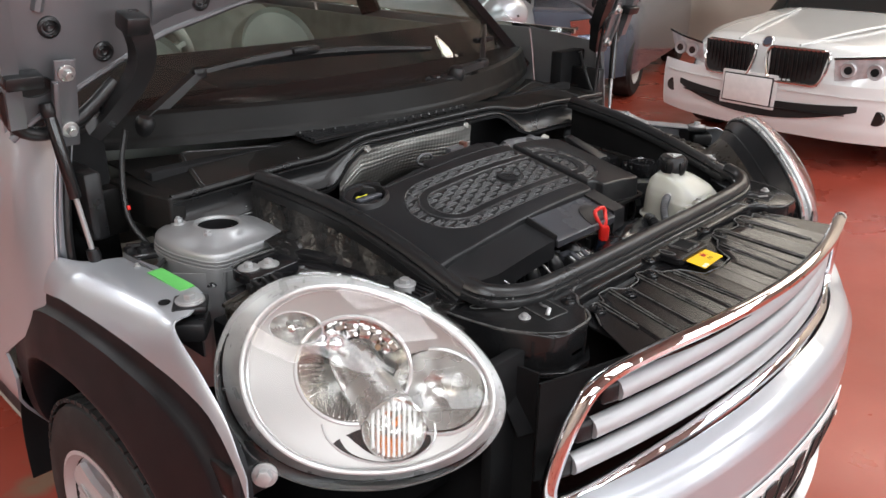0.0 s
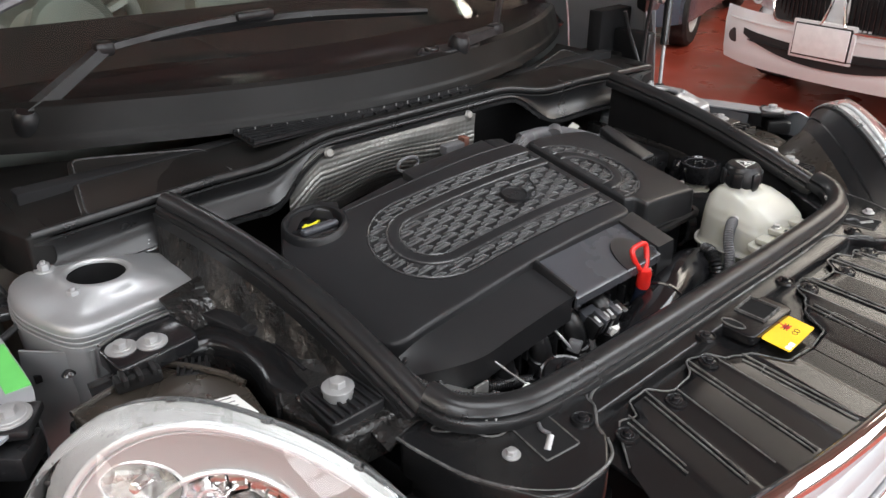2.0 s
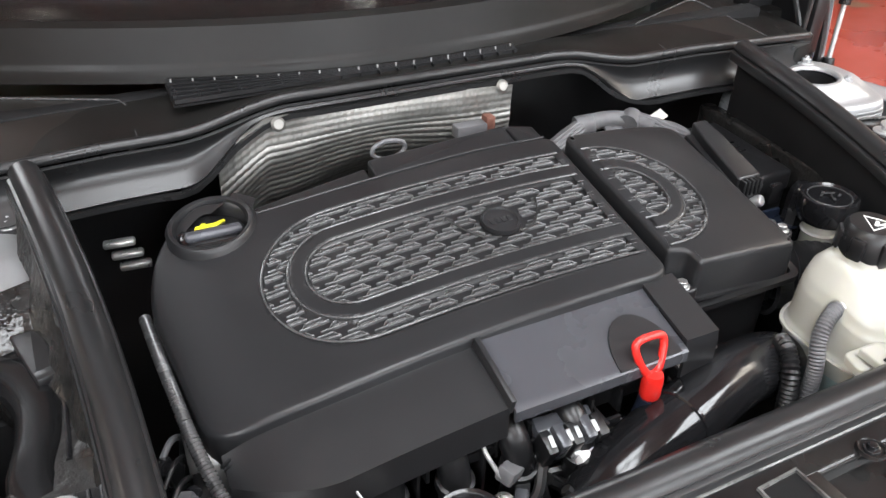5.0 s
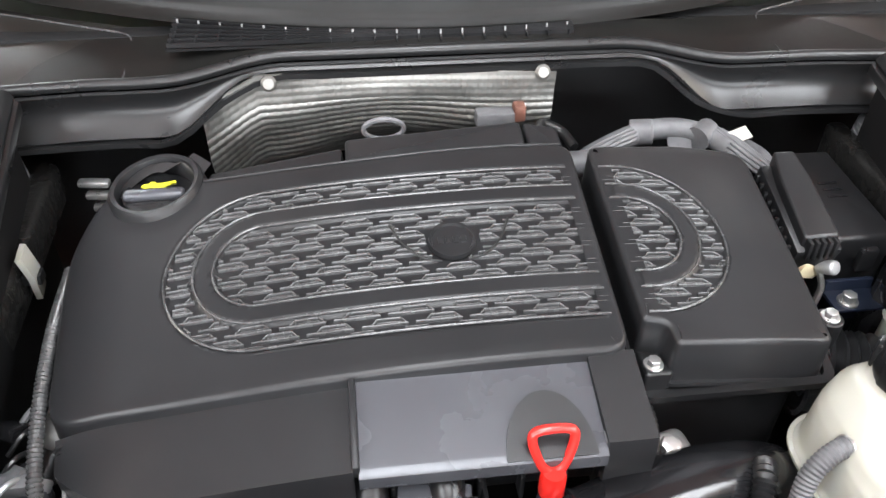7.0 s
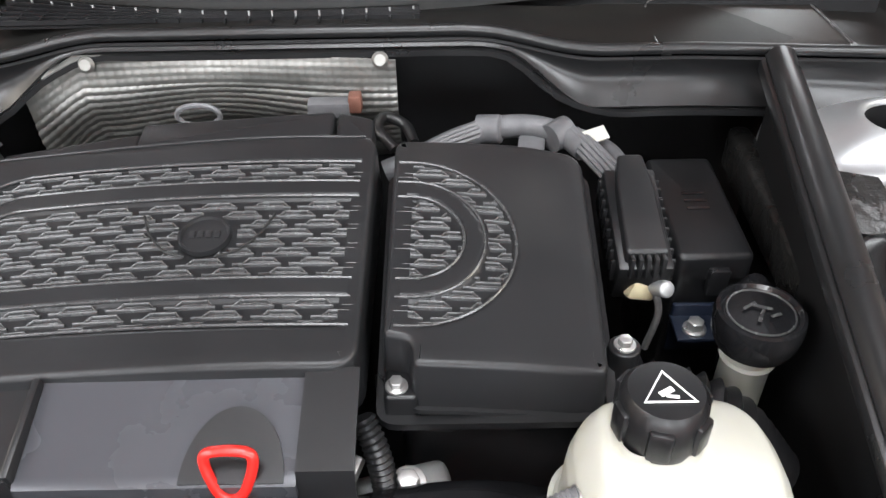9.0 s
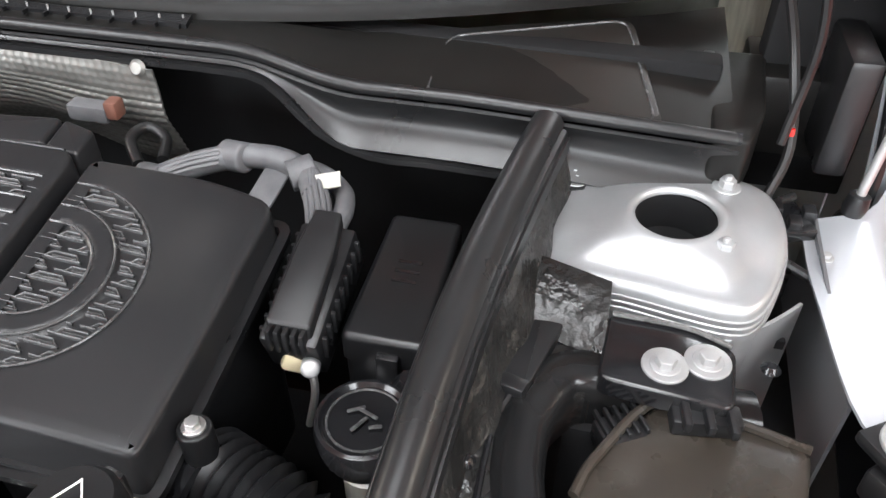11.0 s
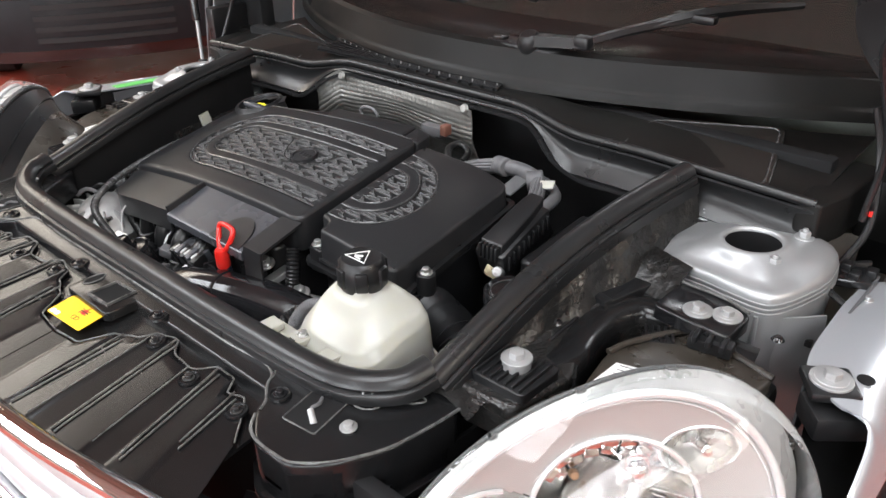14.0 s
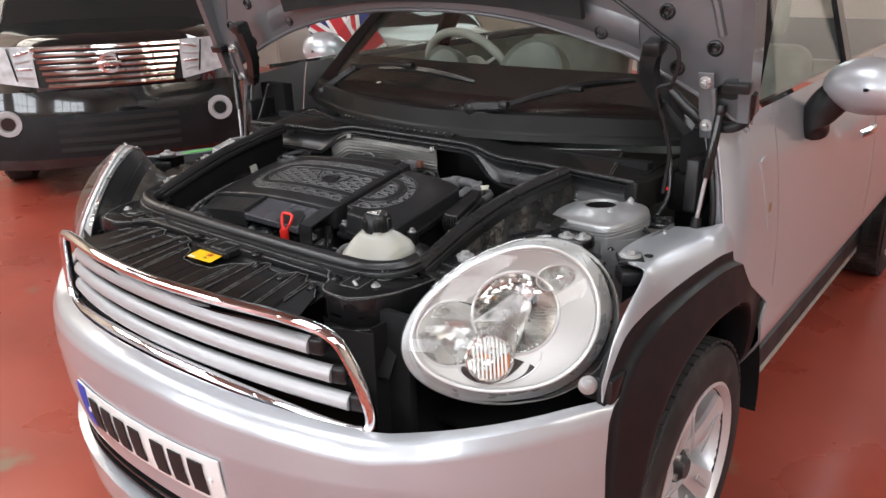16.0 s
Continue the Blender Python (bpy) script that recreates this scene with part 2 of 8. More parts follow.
M = dict(
    plastic=material("black_plastic", (0.009, 0.009, 0.0097), 0.34, spec=0.5, var=0.25, bump=0.12, bump_scale=900, rough_var=0.07, var_scale=14, dust=0.03, wear_scale=6),
    cover=material("cover_plastic", (0.015, 0.015, 0.016), 0.33, spec=0.37, var=0.15, bump=0.10, bump_scale=1400, rough_var=0.02, var_scale=9, dust=0.05, wear_scale=5),
    gloss=material("glossy_black_plastic", (0.009, 0.009, 0.010), 0.13, spec=0.6, var=0.3, bump=0.05, bump_scale=300, rough_var=0.05, var_scale=20, dust=0.08, wear_scale=7),
    cowl=material("cowl_plastic", (0.008, 0.0077, 0.0073), 0.38, spec=0.22, var=0.2, bump=0.10, bump_scale=900, rough_var=0.05, var_scale=10, dust=0.02, wear_scale=4),
    # lighter than the cover: edge highlights are put into this base colour
    edge=material("highlit_plastic_edge", (0.05, 0.05, 0.051), 0.25, spec=0.62, var=0.3, var_scale=60, rough_var=0.08),
    slam=material("dusty_panel_plastic", (0.008, 0.008, 0.0085), 0.21, spec=0.42, var=0.2, rough_var=0.02, var_scale=12, dust=0.05, wear_scale=5),
    headliner=material("pale_headliner", (0.62, 0.61, 0.56), 0.9, var=0.06, var_scale=10),
    lampgrey=material("clear_lamp_interior", (0.58, 0.61, 0.63), 0.12, 0.0, var=0.25, var_scale=16, coat=1.0),
    # pale rib tops: some scuffing, mostly edge glints painted as colour
    scuff_glint=material("scuffed_highlit_rib_tops", (0.085, 0.084, 0.082), 0.30, var=0.5, var_scale=45, rough_var=0.1),
    bronze=material("brown_black_housing", (0.030, 0.025, 0.020), 0.3, spec=0.55, var=0.25, bump=0.15, bump_scale=120, rough_var=0.1, var_scale=18, dust=0.25, wear_scale=8),
    cream=material("cream_plastic", (0.62, 0.55, 0.36), 0.4, var=0.1, var_scale=30),
    rubber=material("black_rubber", (0.012, 0.012, 0.0125), 0.3, spec=0.5, var=0.15, bump=0.06, bump_scale=700, rough_var=0.04, var_scale=9, dust=0.02, wear_scale=9),
    felt=material("wrinkled_black_lining", (0.013, 0.0125, 0.012), 0.27, spec=0.6, var=0.3, bump=0.8, bump_scale=70, bump_depth=0.005, rough_var=0.2, var_scale=9),
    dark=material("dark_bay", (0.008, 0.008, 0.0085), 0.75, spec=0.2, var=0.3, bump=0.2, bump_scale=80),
    silver=material("silver_paint", (0.47, 0.49, 0.52), 0.34, 0.5, var=0.03, bump=0.02, bump_scale=1500, coat=0.8, var_scale=3),
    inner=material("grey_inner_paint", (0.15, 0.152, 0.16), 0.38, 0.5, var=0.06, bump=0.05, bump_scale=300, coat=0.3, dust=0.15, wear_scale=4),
    tower=material("silver_primer_steel", (0.40, 0.405, 0.41), 0.40, 0.6, var=0.07, bump=0.10, bump_scale=150, rough_var=0.06, var_scale=12, dust=0.15, wear_scale=8),
    chrome=material("chrome", (0.85, 0.85, 0.86), 0.04, 1.0, var=0.02, rough_var=0.02, var_scale=20),
    steel=material("zinc_steel", (0.55, 0.55, 0.54), 0.35, 0.9, var=0.15, rough_var=0.1, var_scale=60),
    grey=material("grey_metal_cap", (0.42, 0.42, 0.42), 0.4, 0.6, var=0.1, var_scale=40),
    foil=material("embossed_heat_foil", (0.27, 0.265, 0.25), 0.48, 0.85, var=0.15, bump=0.35, bump_scale=60, rough_var=0.1, var_scale=20),
    tank=material("translucent_white_plastic", (0.40, 0.396, 0.35), 0.26, var=0.06, var_scale=9, bump=0.05, bump_scale=90, sss=0.6),
    coolant=material("coolant_behind_plastic", (0.25, 0.33, 0.31), 0.3, var=0.08, var_scale=9, sss=0.3),
    band=material("polished_lamp_band", (0.68, 0.69, 0.69), 0.16, 0.45, var=0.03, var_scale=14),
    red=material("red_plastic", (0.62, 0.02, 0.015), 0.3, var=0.1, var_scale=30, coat=0.3),
    yellow=material("yellow_sticker", (0.80, 0.47, 0.006), 0.45, var=0.05, var_scale=30),
    green=material("green_tape", (0.13, 0.52, 0.12), 0.5, var=0.08, var_scale=25),
    white=material("white_label", (0.78, 0.78, 0.76), 0.5, var=0.05, var_scale=30),
    black=material("black_print", (0.01, 0.01, 0.01), 0.6),
    ink=material("yellow_print", (0.7, 0.65, 0.03), 0.5),
    silverplastic=material("satin_silver_plastic", (0.47, 0.48, 0.49), 0.42, 0.35, var=0.04, rough_var=0.05, var_scale=12),
    # grey of small plugs; on the cover panel it paints a reflected sheen
    greyplastic=material("grey_sheen_plastic", (0.060, 0.062, 0.070), 0.26, 0.2, var=0.04, rough_var=0.05, var_scale=10),
    reflector=material("headlight_reflector", (0.80, 0.80, 0.79), 0.16, 1.0, var=0.04, rough_var=0.05, var_scale=20),
    barrel=material("satin_lamp_barrel", (0.56, 0.55, 0.53), 0.27, 0.8, var=0.04, rough_var=0.04, var_scale=16),
    bezel=material("headlight_bezel", (0.41, 0.40, 0.388), 0.33, 0.3, var=0.02, var_scale=14),
    panel=material("satin_black_panel", (0.013, 0.012, 0.011), 0.33, spec=0.5, var=0.15, bump=0.08, bump_scale=900, rough_var=0.03, var_scale=8),
    sidewall=material("lamp_side_wall", (0.36, 0.355, 0.35), 0.30, 0.4, var=0.12, rough_var=0.06, var_scale=18),
    liner=material("black_sound_felt", (0.012, 0.012, 0.012), 0.8, var=0.3, bump=0.4, bump_scale=250, var_scale=12),
    glass=pane("clear_lens", (0.97, 0.975, 0.97), 1.5),
    flute=material("milky_lens_flute", (0.85, 0.85, 0.84), 0.08, var=0.03, transmission=0.55, ior=1.35),
    lensedge=material("clear_lens_edge", (0.80, 0.82, 0.82), 0.10, var=0.03, var_scale=12, transmission=0.88, ior=1.12),
    screen=pane("windscreen_glass", (0.92, 0.95, 0.93), 1.5),
    tint=material("tinted_glass", (0.02, 0.022, 0.022), 0.04, spec=0.8),
    amber=material("amber_bulb", (0.80, 0.22, 0.04), 0.15, var=0.2, var_scale=60),
    tyre=material("tyre_rubber", (0.018, 0.018, 0.018), 0.65, var=0.3, bump=0.3, bump_scale=300, var_scale=20, dust=0.2, wear_scale=8),
    alloy=material("alloy_wheel", (0.66, 0.66, 0.67), 0.34, 0.5, var=0.05, rough_var=0.05, var_scale=10),
    arch=material("unpainted_arch_plastic", (0.010, 0.0105, 0.012), 0.45, spec=0.28, var=0.2, bump=0.2, bump_scale=900, rough_var=0.05, dust=0.08, wear_scale=3),
    whitepaint=material("white_paint", (0.72, 0.72, 0.71), 0.22, var=0.03, coat=1.0, var_scale=2),
    blackpaint=material("black_paint", (0.008, 0.009, 0.010), 0.12, var=0.1, coat=1.0, var_scale=2),
    bluepaint=material("blue_grey_paint", (0.16, 0.19, 0.25), 0.25, 0.6, var=0.05, coat=1.0, var_scale=2),
    seat=material("beige_grey_fabric", (0.36, 0.36, 0.32), 0.8, var=0.2, bump=0.3, bump_scale=200, var_scale=15),
    dash=material("dash_plastic", (0.17, 0.18, 0.155), 0.45, var=0.3, bump=0.2, bump_scale=300),
    floor=material("red_floor_paint", (0.30, 0.052, 0.032), 0.33, var=0.18, bump=0.25, bump_scale=40, rough_var=0.12, var_scale=1.3, second=(0.20, 0.15, 0.10), wear_scale=2.1),
    wall=material("painted_wall", (0.45, 0.40, 0.345), 0.7, var=0.12, bump=0.2, bump_scale=30, var_scale=1.2, dust=0.2, wear_scale=0.8),
    roof=material("roof_boards", (0.36, 0.33, 0.295), 0.7, var=0.15, bump=0.2, bump_scale=20, var_scale=1.5),
    beam=material("roof_beam", (0.16, 0.15, 0.14), 0.6, var=0.2, var_scale=3),
    frost=material("fluorescent_tube", (0.9, 0.9, 0.88), 0.4, emit=(1.0, 0.96, 0.88), power=9.0),
    blue=material("blue_band", (0.01, 0.06, 0.42), 0.4, var=0.05),
    flagred=material("flag_red", (0.5, 0.02, 0.03), 0.6, var=0.1),
    flagblue=material("flag_blue", (0.02, 0.03, 0.16), 0.6, var=0.1),
    tape=material("grey_loom_tape", (0.10, 0.10, 0.105), 0.5, var=0.25, bump=0.4, bump_scale=150, var_scale=40),
    navy=material("dark_blue_plastic", (0.010, 0.014, 0.026), 0.35, var=0.2, var_scale=20),
    copper=material("rusty_iron", (0.16, 0.07, 0.05), 0.6, 0.3, var=0.3, bump=0.3, bump_scale=100, var_scale=30),
    castalu=material("cast_aluminium", (0.42, 0.42, 0.41), 0.45, 0.8, var=0.2, bump=0.4, bump_scale=120, rough_var=0.1, var_scale=30, dust=0.3, wear_scale=20),
    brass=material("brown_connector", (0.30, 0.18, 0.10), 0.5, var=0.1),
)

# ---- hall ----
def slab(name, x0, x1, y0, y1, z0, z1, mat, label, category):
    bm = rbox(x1 - x0, y1 - y0, z1 - z0, 0.0, at=((x0 + x1) / 2, (y0 + y1) / 2, (z0 + z1) / 2))
    return tagged(finish(bm, name, mat), label, category, kind="structure")


slab("floor", -HALL_X, HALL_X, HALL_Y0, HALL_Y1, -0.2, 0.0, M["floor"], "red painted concrete garage floor with worn patches", "floor")
slab("wall_north", -HALL_X, HALL_X, HALL_Y1, HALL_Y1 + 0.2, 0, HALL_H, M["wall"], "plain pale painted garage wall", "wall")
_bm = bmesh.new()
_edges = [-HALL_X, -6.7, -3.3, -1.7, 1.7, 3.3, 6.7, HALL_X]
for i in range(7):
    a, b = _edges[i], _edges[i + 1]
    for z0, z1 in (((0, 1.4), (3.8, HALL_H)) if i % 2 else ((0, HALL_H),)):
        join(_bm, rbox(b - a, 0.2, z1 - z0, 0, at=((a + b) / 2, HALL_Y0 - 0.1, (z0 + z1) / 2)))
tagged(finish(_bm, "wall_south", M["wall"], weld=False), "pale painted garage wall with three wide windows", "wall", kind="structure")
for k, wx in enumerate((-5.0, 0.0, 5.0)):
    _bm = bmesh.new()
    for j in range(5):
        join(_bm, rbox(0.06, 0.06, 2.4, 0, at=(wx - 1.7 + 0.85 * j, HALL_Y0 + 0.03, 2.6)))
    for j in range(3):
        join(_bm, rbox(3.4, 0.05, 0.06, 0, at=(wx, HALL_Y0 + 0.03, 1.4 + 1.2 * j)))
    tagged(finish(_bm, "window_%d" % (k + 1), M["beam"], weld=False), "dark framed garage window with many panes", "window", kind="structure")
slab("wall_east", HALL_X, HALL_X + 0.2, HALL_Y0, HALL_Y1, 0, HALL_H, M["wall"], "plain pale painted garage wall", "wall")
slab("wall_west", -HALL_X - 0.2, -HALL_X, HALL_Y0, HALL_Y1, 0, HALL_H, M["wall"], "plain pale painted garage wall", "wall")
_bm = bmesh.new()
_rects = [(sx - (1.4 if sx else 0.85), sx + (1.4 if sx else 0.85), sy - (1.8 if sx else 1.3), sy + (1.8 if sx else 1.3)) for sx, sy in SKYLIGHTS]
xs = sorted({-HALL_X, HALL_X} | {v for r in _rects for v in r[:2]})
ys = sorted({HALL_Y0, HALL_Y1} | {v for r in _rects for v in r[2:]})
for x0, x1 in zip(xs, xs[1:]):
    for y0, y1 in zip(ys, ys[1:]):
        cx, cy = (x0 + x1) / 2, (y0 + y1) / 2
        if not any(a < cx < b and c < cy < d for a, b, c, d in _rects):
            join(_bm, rbox(x1 - x0, y1 - y0, 0.15, 0, at=(cx, cy, HALL_H + 0.075)))
tagged(finish(_bm, "ceiling", M["roof"], weld=False), "pale boarded garage ceiling with skylight openings", "ceiling", kind="structure")


def roof_beam(y):
    bm = join(rbox(2 * HALL_X, 0.16, 0.02, 0.004, at=(0, y, HALL_H - 0.26)), rbox(2 * HALL_X, 0.012, 0.24, 0.002, at=(0, y, HALL_H - 0.13)))
    return tagged(finish(bm, "roof_beam", M["beam"]), "dark steel beam under the garage ceiling", "beam", kind="structure")


for by in (-4.6, -0.6, 1.4, 5.4):
    roof_beam(by)


def tube_light(x, y, turn=0):
    top = thing("fluorescent_light", "white fluorescent batten light fixed below the ceiling", "light", (x, y, HALL_H - 0.3), group="ceiling lights")
    top.rotation_euler = (0, 0, radians(turn))
    part("batten", rbox(1.6, 0.10, 0.06, 0.008), M["white"], top)
    part("tube", xf(cyl(0.018, 1.5, 14), pose(-0.75, 0, -0.045, 0, 90, 0)), M["frost"], top)
    part("rod", rbox(0.02, 0.02, 0.28, 0, at=(0, 0, 0.16)), M["beam"], top)


for lx, ly in ((-1.2, -2.0), (1.2, -2.0), (-1.2, 2.6), (1.2, 2.6), (-5.5, 0.5), (5.5, 0.5)):
    tube_light(lx, ly, 90)

for sx, sy in SKYLIGHTS:
    ln = 3.6 if sx else 2.6
    _bm = bmesh.new()
    for j in range(5):
        join(_bm, rbox(1.7, 0.05, 0.05, 0, at=(sx, sy - ln / 2 + ln * j / 4, HALL_H - 0.05)))
    for j in (-1, 0, 1):
        join(_bm, rbox(0.05, ln, 0.05, 0, at=(sx + 0.83 * j, sy, HALL_H - 0.05)))
    tagged(finish(_bm, "skylight_bars", M["beam"], weld=False), "dark glazing bars of a skylight", "skylight", kind="structure")

# ---- the silver car: outer body ----
car = thing("car", "silver compact car with black arches and its bonnet open", "car")


def bump_y(x):
    a = abs(x) / 0.86
    return -0.015 + 0.30 * a ** 2.3 + 0.13 * a ** 9


def grille_y(x):
    return 0.065 + 0.34 * x * x


# bumper skin: upper lip under the grille, bulge with the plate, slot, lower lip
def bumper_point(u, v):
    x = -0.855 + 1.71 * u
    a = abs(x)
    top = 0.735 + 0.045 * max(0, min(1, (a - 0.50) / 0.30)) - 0.0 * a
    if a < 0.55:
        top = 0.742 + 0.03 * (1 - (a / 0.55) ** 2)
    prof = ((0.0, 0.055, top), (0.03, 0.022, top - 0.004), (0.10, 0.004, top - 0.035), (0.3, 0.0, 0.66), (0.55, 0.008, 0.55), (0.70, 0.022, 0.48), (0.72, 0.05, 0.475), (0.80, 0.05, 0.40), (0.82, 0.01, 0.395), (0.92, 0.02, 0.30), (1.0, 0.07, 0.22))
    for (v0, d0, z0), (v1, d1, z1) in zip(prof, prof[1:]):
        if v <= v1 + 1e-9:
            t = (v - v0) / (v1 - v0)
            return (x, bump_y(x) + d0 + (d1 - d0) * t, z0 + (z1 - z0) * t)
    return (x, bump_y(x) + prof[-1][1], prof[-1][2])


part("bumper", sheet(bumper_point, 64, 50, 0.004), M["silver"], car, "silver painted front bumper")
part("lower_intake", sheet(lambda u, v: (-0.6 + 1.2 * u, bump_y(-0.6 + 1.2 * u) + 0.035 + 0.02 * v, 0.47 - 0.065 * v), 40, 2, 0.004), M["plastic"], car)
for k in range(2):
    part("intake_bar", sweep(cat([(x, bump_y(x) + 0.03, 0.455 - 0.028 * k) for x in (-0.58, -0.3, 0, 0.3, 0.58)], 6), [(-0.006, -0.004), (0.006, -0.004), (0.006, 0.004), (-0.006, 0.004)]), M["plastic"], car)

# number plate with plain bars
plate = part("number_plate", sheet(lambda u, v: (-0.26 + 0.52 * u, bump_y(-0.26 + 0.52 * u) - 0.004 + 0.014 * v * v, 0.645 - 0.111 * v), 20, 4, 0.003), M["white"], car, "white number plate with a blue end band")
part("blue_band", sheet(lambda u, v: (-0.259 + 0.043 * u, bump_y(-0.259 + 0.043 * u) - 0.0065 + 0.014 * v * v, 0.644 - 0.109 * v), 4, 4, 0.002), M["blue"], plate)
for k in range(7):
    w = 0.040
    x0 = -0.195 + k * 0.0585 + (0.022 if k > 3 else 0)
    part("plate_bar", sheet(lambda u, v: (x0 + w * u, bump_y(x0 + w * u) - 0.0065 + 0.014 * (0.15 + 0.7 * v) ** 2, 0.645 - 0.111 * (0.15 + 0.7 * v)), 3, 3, 0.002), M["black"], plate)
for sx in (-0.2, 0.235):
    part("plate_screw", cyl(0.006, 0.003, 12, at=(sx, bump_y(sx) - 0.004, 0.595), rot=(90, 0, 0)), M["white"], plate)

# radiator grille
grille = thing("radiator_grille", "chrome framed grille with three satin silver slats", "grille")
_half = [(0.0, 0.945), (0.2, 0.945), (0.38, 0.938), (0.462, 0.918), (0.497, 0.872), (0.522, 0.80), (0.527, 0.757), (0.505, 0.738), (0.44, 0.742), (0.25, 0.768), (0.0, 0.780)]
_loop = [(x, grille_y(x) - 0.012, z) for x, z in _half] + [(-x, grille_y(x) - 0.012, z) for x, z in _half[-2:0:-1]]
_prof = [(0.014 * math.cos(a) * 0.75, 0.013 * math.sin(a)) for a in [2 * math.pi * k / 10 for k in range(10)]]
part("chrome_frame", sweep(cat(_loop, 8, True), _prof, up=(0, -1, 0.12), closed=True), M["chrome"], grille, "polished chrome surround")
part("chrome_lower_lip", sweep(cat([(x, grille_y(x) - 0.022, 0.757 - 0.03 * (abs(x) / 0.5) ** 2) for x in (-0.49, -0.25, 0, 0.25, 0.49)], 8), [(-0.006, -0.004), (0.006, -0.004), (0.006, 0.004), (-0.006, 0.004)], up=(0, -1, 0)), M["chrome"], grille)


def slat(zc, xe, drop):
    pts = cat([(xe * k / 6, grille_y(xe * k / 6) + 0.008, zc - drop * (k / 6) ** 2) for k in range(-6, 7)], 4)
    prof = [(-0.0168 * math.cos(k), (0.0145 if math.sin(k) > 0 else 0.008) * math.sin(k)) for k in [2 * math.pi * j / 20 for j in range(20)]]
    s = part("slat", sweep(pts, prof, up=(0, -1, 0.25)), M["silverplastic"], grille)
    for sg in (-1, 1):
        x = sg * (xe + 0.012)
        part("slat_end", xf(rbox(0.032, 0.022, 0.036, 0.008, 3), pose(x, grille_y(x) + 0.012, zc - drop, 0, 0, sg * 20)), M["plastic"], s, "black plastic slat end cap")


slat(0.900, 0.405, 0.018)
slat(0.851, 0.445, 0.020)
slat(0.802, 0.475, 0.022)
part("backing", sheet(lambda u, v: (-0.5 + u, grille_y(-0.5 + u) + 0.045, 0.905 - 0.165 * v), 24, 4, 0.004), M["dark"], grille)


# ---- wheels ----
def wheel(s, yc, steer=0):
    w = new("wheel")
    w.parent = car
    w.matrix_local = pose(s * 0.745, yc, 0.328, 0, 0, steer)
    prof = [(0.224, -0.10), (0.234, -0.105), (0.29, -0.108), (0.318, -0.095), (0.328, -0.07), (0.328, 0.07), (0.318, 0.095), (0.29, 0.108), (0.234, 0.105), (0.224, 0.10), (0.21, 0.09), (0.21, -0.09), (0.224, -0.10)]
    part("tyre", lathe(prof, 56, rot=(0, 90, 0)), M["tyre"], w, "black tyre")
    blocks = bmesh.new()
    for k in range(60):
        a = 360 * k / 60
        for row in (-0.075, -0.028, 0.028, 0.075):
            b = rbox(0.038, 0.026, 0.008, 0, at=(row, 0, 0.330))
            join(blocks, xf(b, pose(0, 0, 0, a + (3 if row > 0 else 0), 0, 0)))
    tagged(part("tread_blocks", blocks, M["tyre"], w), kind="stuff")
    rim = part("rim", lathe([(0.228, 0.10), (0.232, 0.106), (0.224, 0.108), (0.212, 0.095), (0.200, 0.04), (0.195, -0.09), (0.20, -0.095), (0.215, -0.09), (0.22, 0.09), (0.228, 0.10)], 48, rot=(0, 90 * s, 0)), M["alloy"], w)
    for k in range(5):
        sp = sheet(lambda u, v: ((0.088 - 0.035 * (1 - u) ** 2 + 0.006 * math.cos((v - 0.5) * 3)) * s, (v - 0.5) * (0.052 + 0.034 * u), 0.035 + 0.175 * u), 8, 6, 0.014)
        part("spoke", xf(sp, pose(0, 0, 0, 72 * k + 10, 0, 0)), M["alloy"], rim)
        part("spoke_groove", xf(rbox(0.004, 0.012, 0.12, 0.001, at=(0.093 * s, 0, 0.12)), pose(0, 0, 0, 72 * k + 10, 0, 0)), M["silverplastic"], rim)
    part("hub_cap", lathe([(0, 0.08), (0.026, 0.08), (0.03, 0.072), (0.052, 0.05), (0.052, -0.02), (0, -0.02)], 24, rot=(0, 90 * s, 0)), M["plastic"], rim)
    for k in range(5):
        a = radians(72 * k + 46)
        part("wheel_bolt", cyl(0.009, 0.02, 10, at=(0.05 * s, 0.04 * math.sin(a), 0.04 * math.cos(a)), rot=(0, 90 * s, 0)), M["steel"], rim)
    part("brake_disc", lathe([(0.06, -0.01), (0.14, -0.01), (0.14, 0.012), (0.06, 0.012), (0.06, -0.01)], 40, rot=(0, 90 * s, 0)), M["steel"], w)
    return w


for s in (-1, 1):
    wheel(s, 0.93)
    wheel(s, 3.53)


# ---- wings, arches, sides ----
def arch_point(s, ang, r, x):
    return (s * x, 0.93 - r * math.cos(ang), 0.33 + r * math.sin(ang))


ARCH_OUT = [(0.845, 0.42, 0.26), (0.848, 0.41, 0.50), (0.848, 0.405, 0.70), (0.846, 0.412, 0.82), (0.847, 0.455, 0.880), (0.850, 0.545, 0.908), (0.853, 0.68, 0.915), (0.856, 0.80, 0.913), (0.859, 0.92, 0.907), (0.862, 1.03, 0.885), (0.868, 1.12, 0.825), (0.876, 1.172, 0.757), (0.871, 1.208, 0.64), (0.848, 1.258, 0.53), (0.815, 1.285, 0.46)]
ARCH_IN = [(0.872, 0.52, 0.26), (0.880, 0.50, 0.40), (0.885, 0.515, 0.52), (0.887, 0.55, 0.62), (0.888, 0.605, 0.695), (0.889, 0.68, 0.745), (0.889, 0.76, 0.768), (0.889, 0.84, 0.776), (0.889, 0.92, 0.772), (0.889, 1.01, 0.760), (0.886, 1.07, 0.736), (0.872, 1.135, 0.692), (0.860, 1.19, 0.615), (0.842, 1.228, 0.52), (0.810, 1.255, 0.455)]


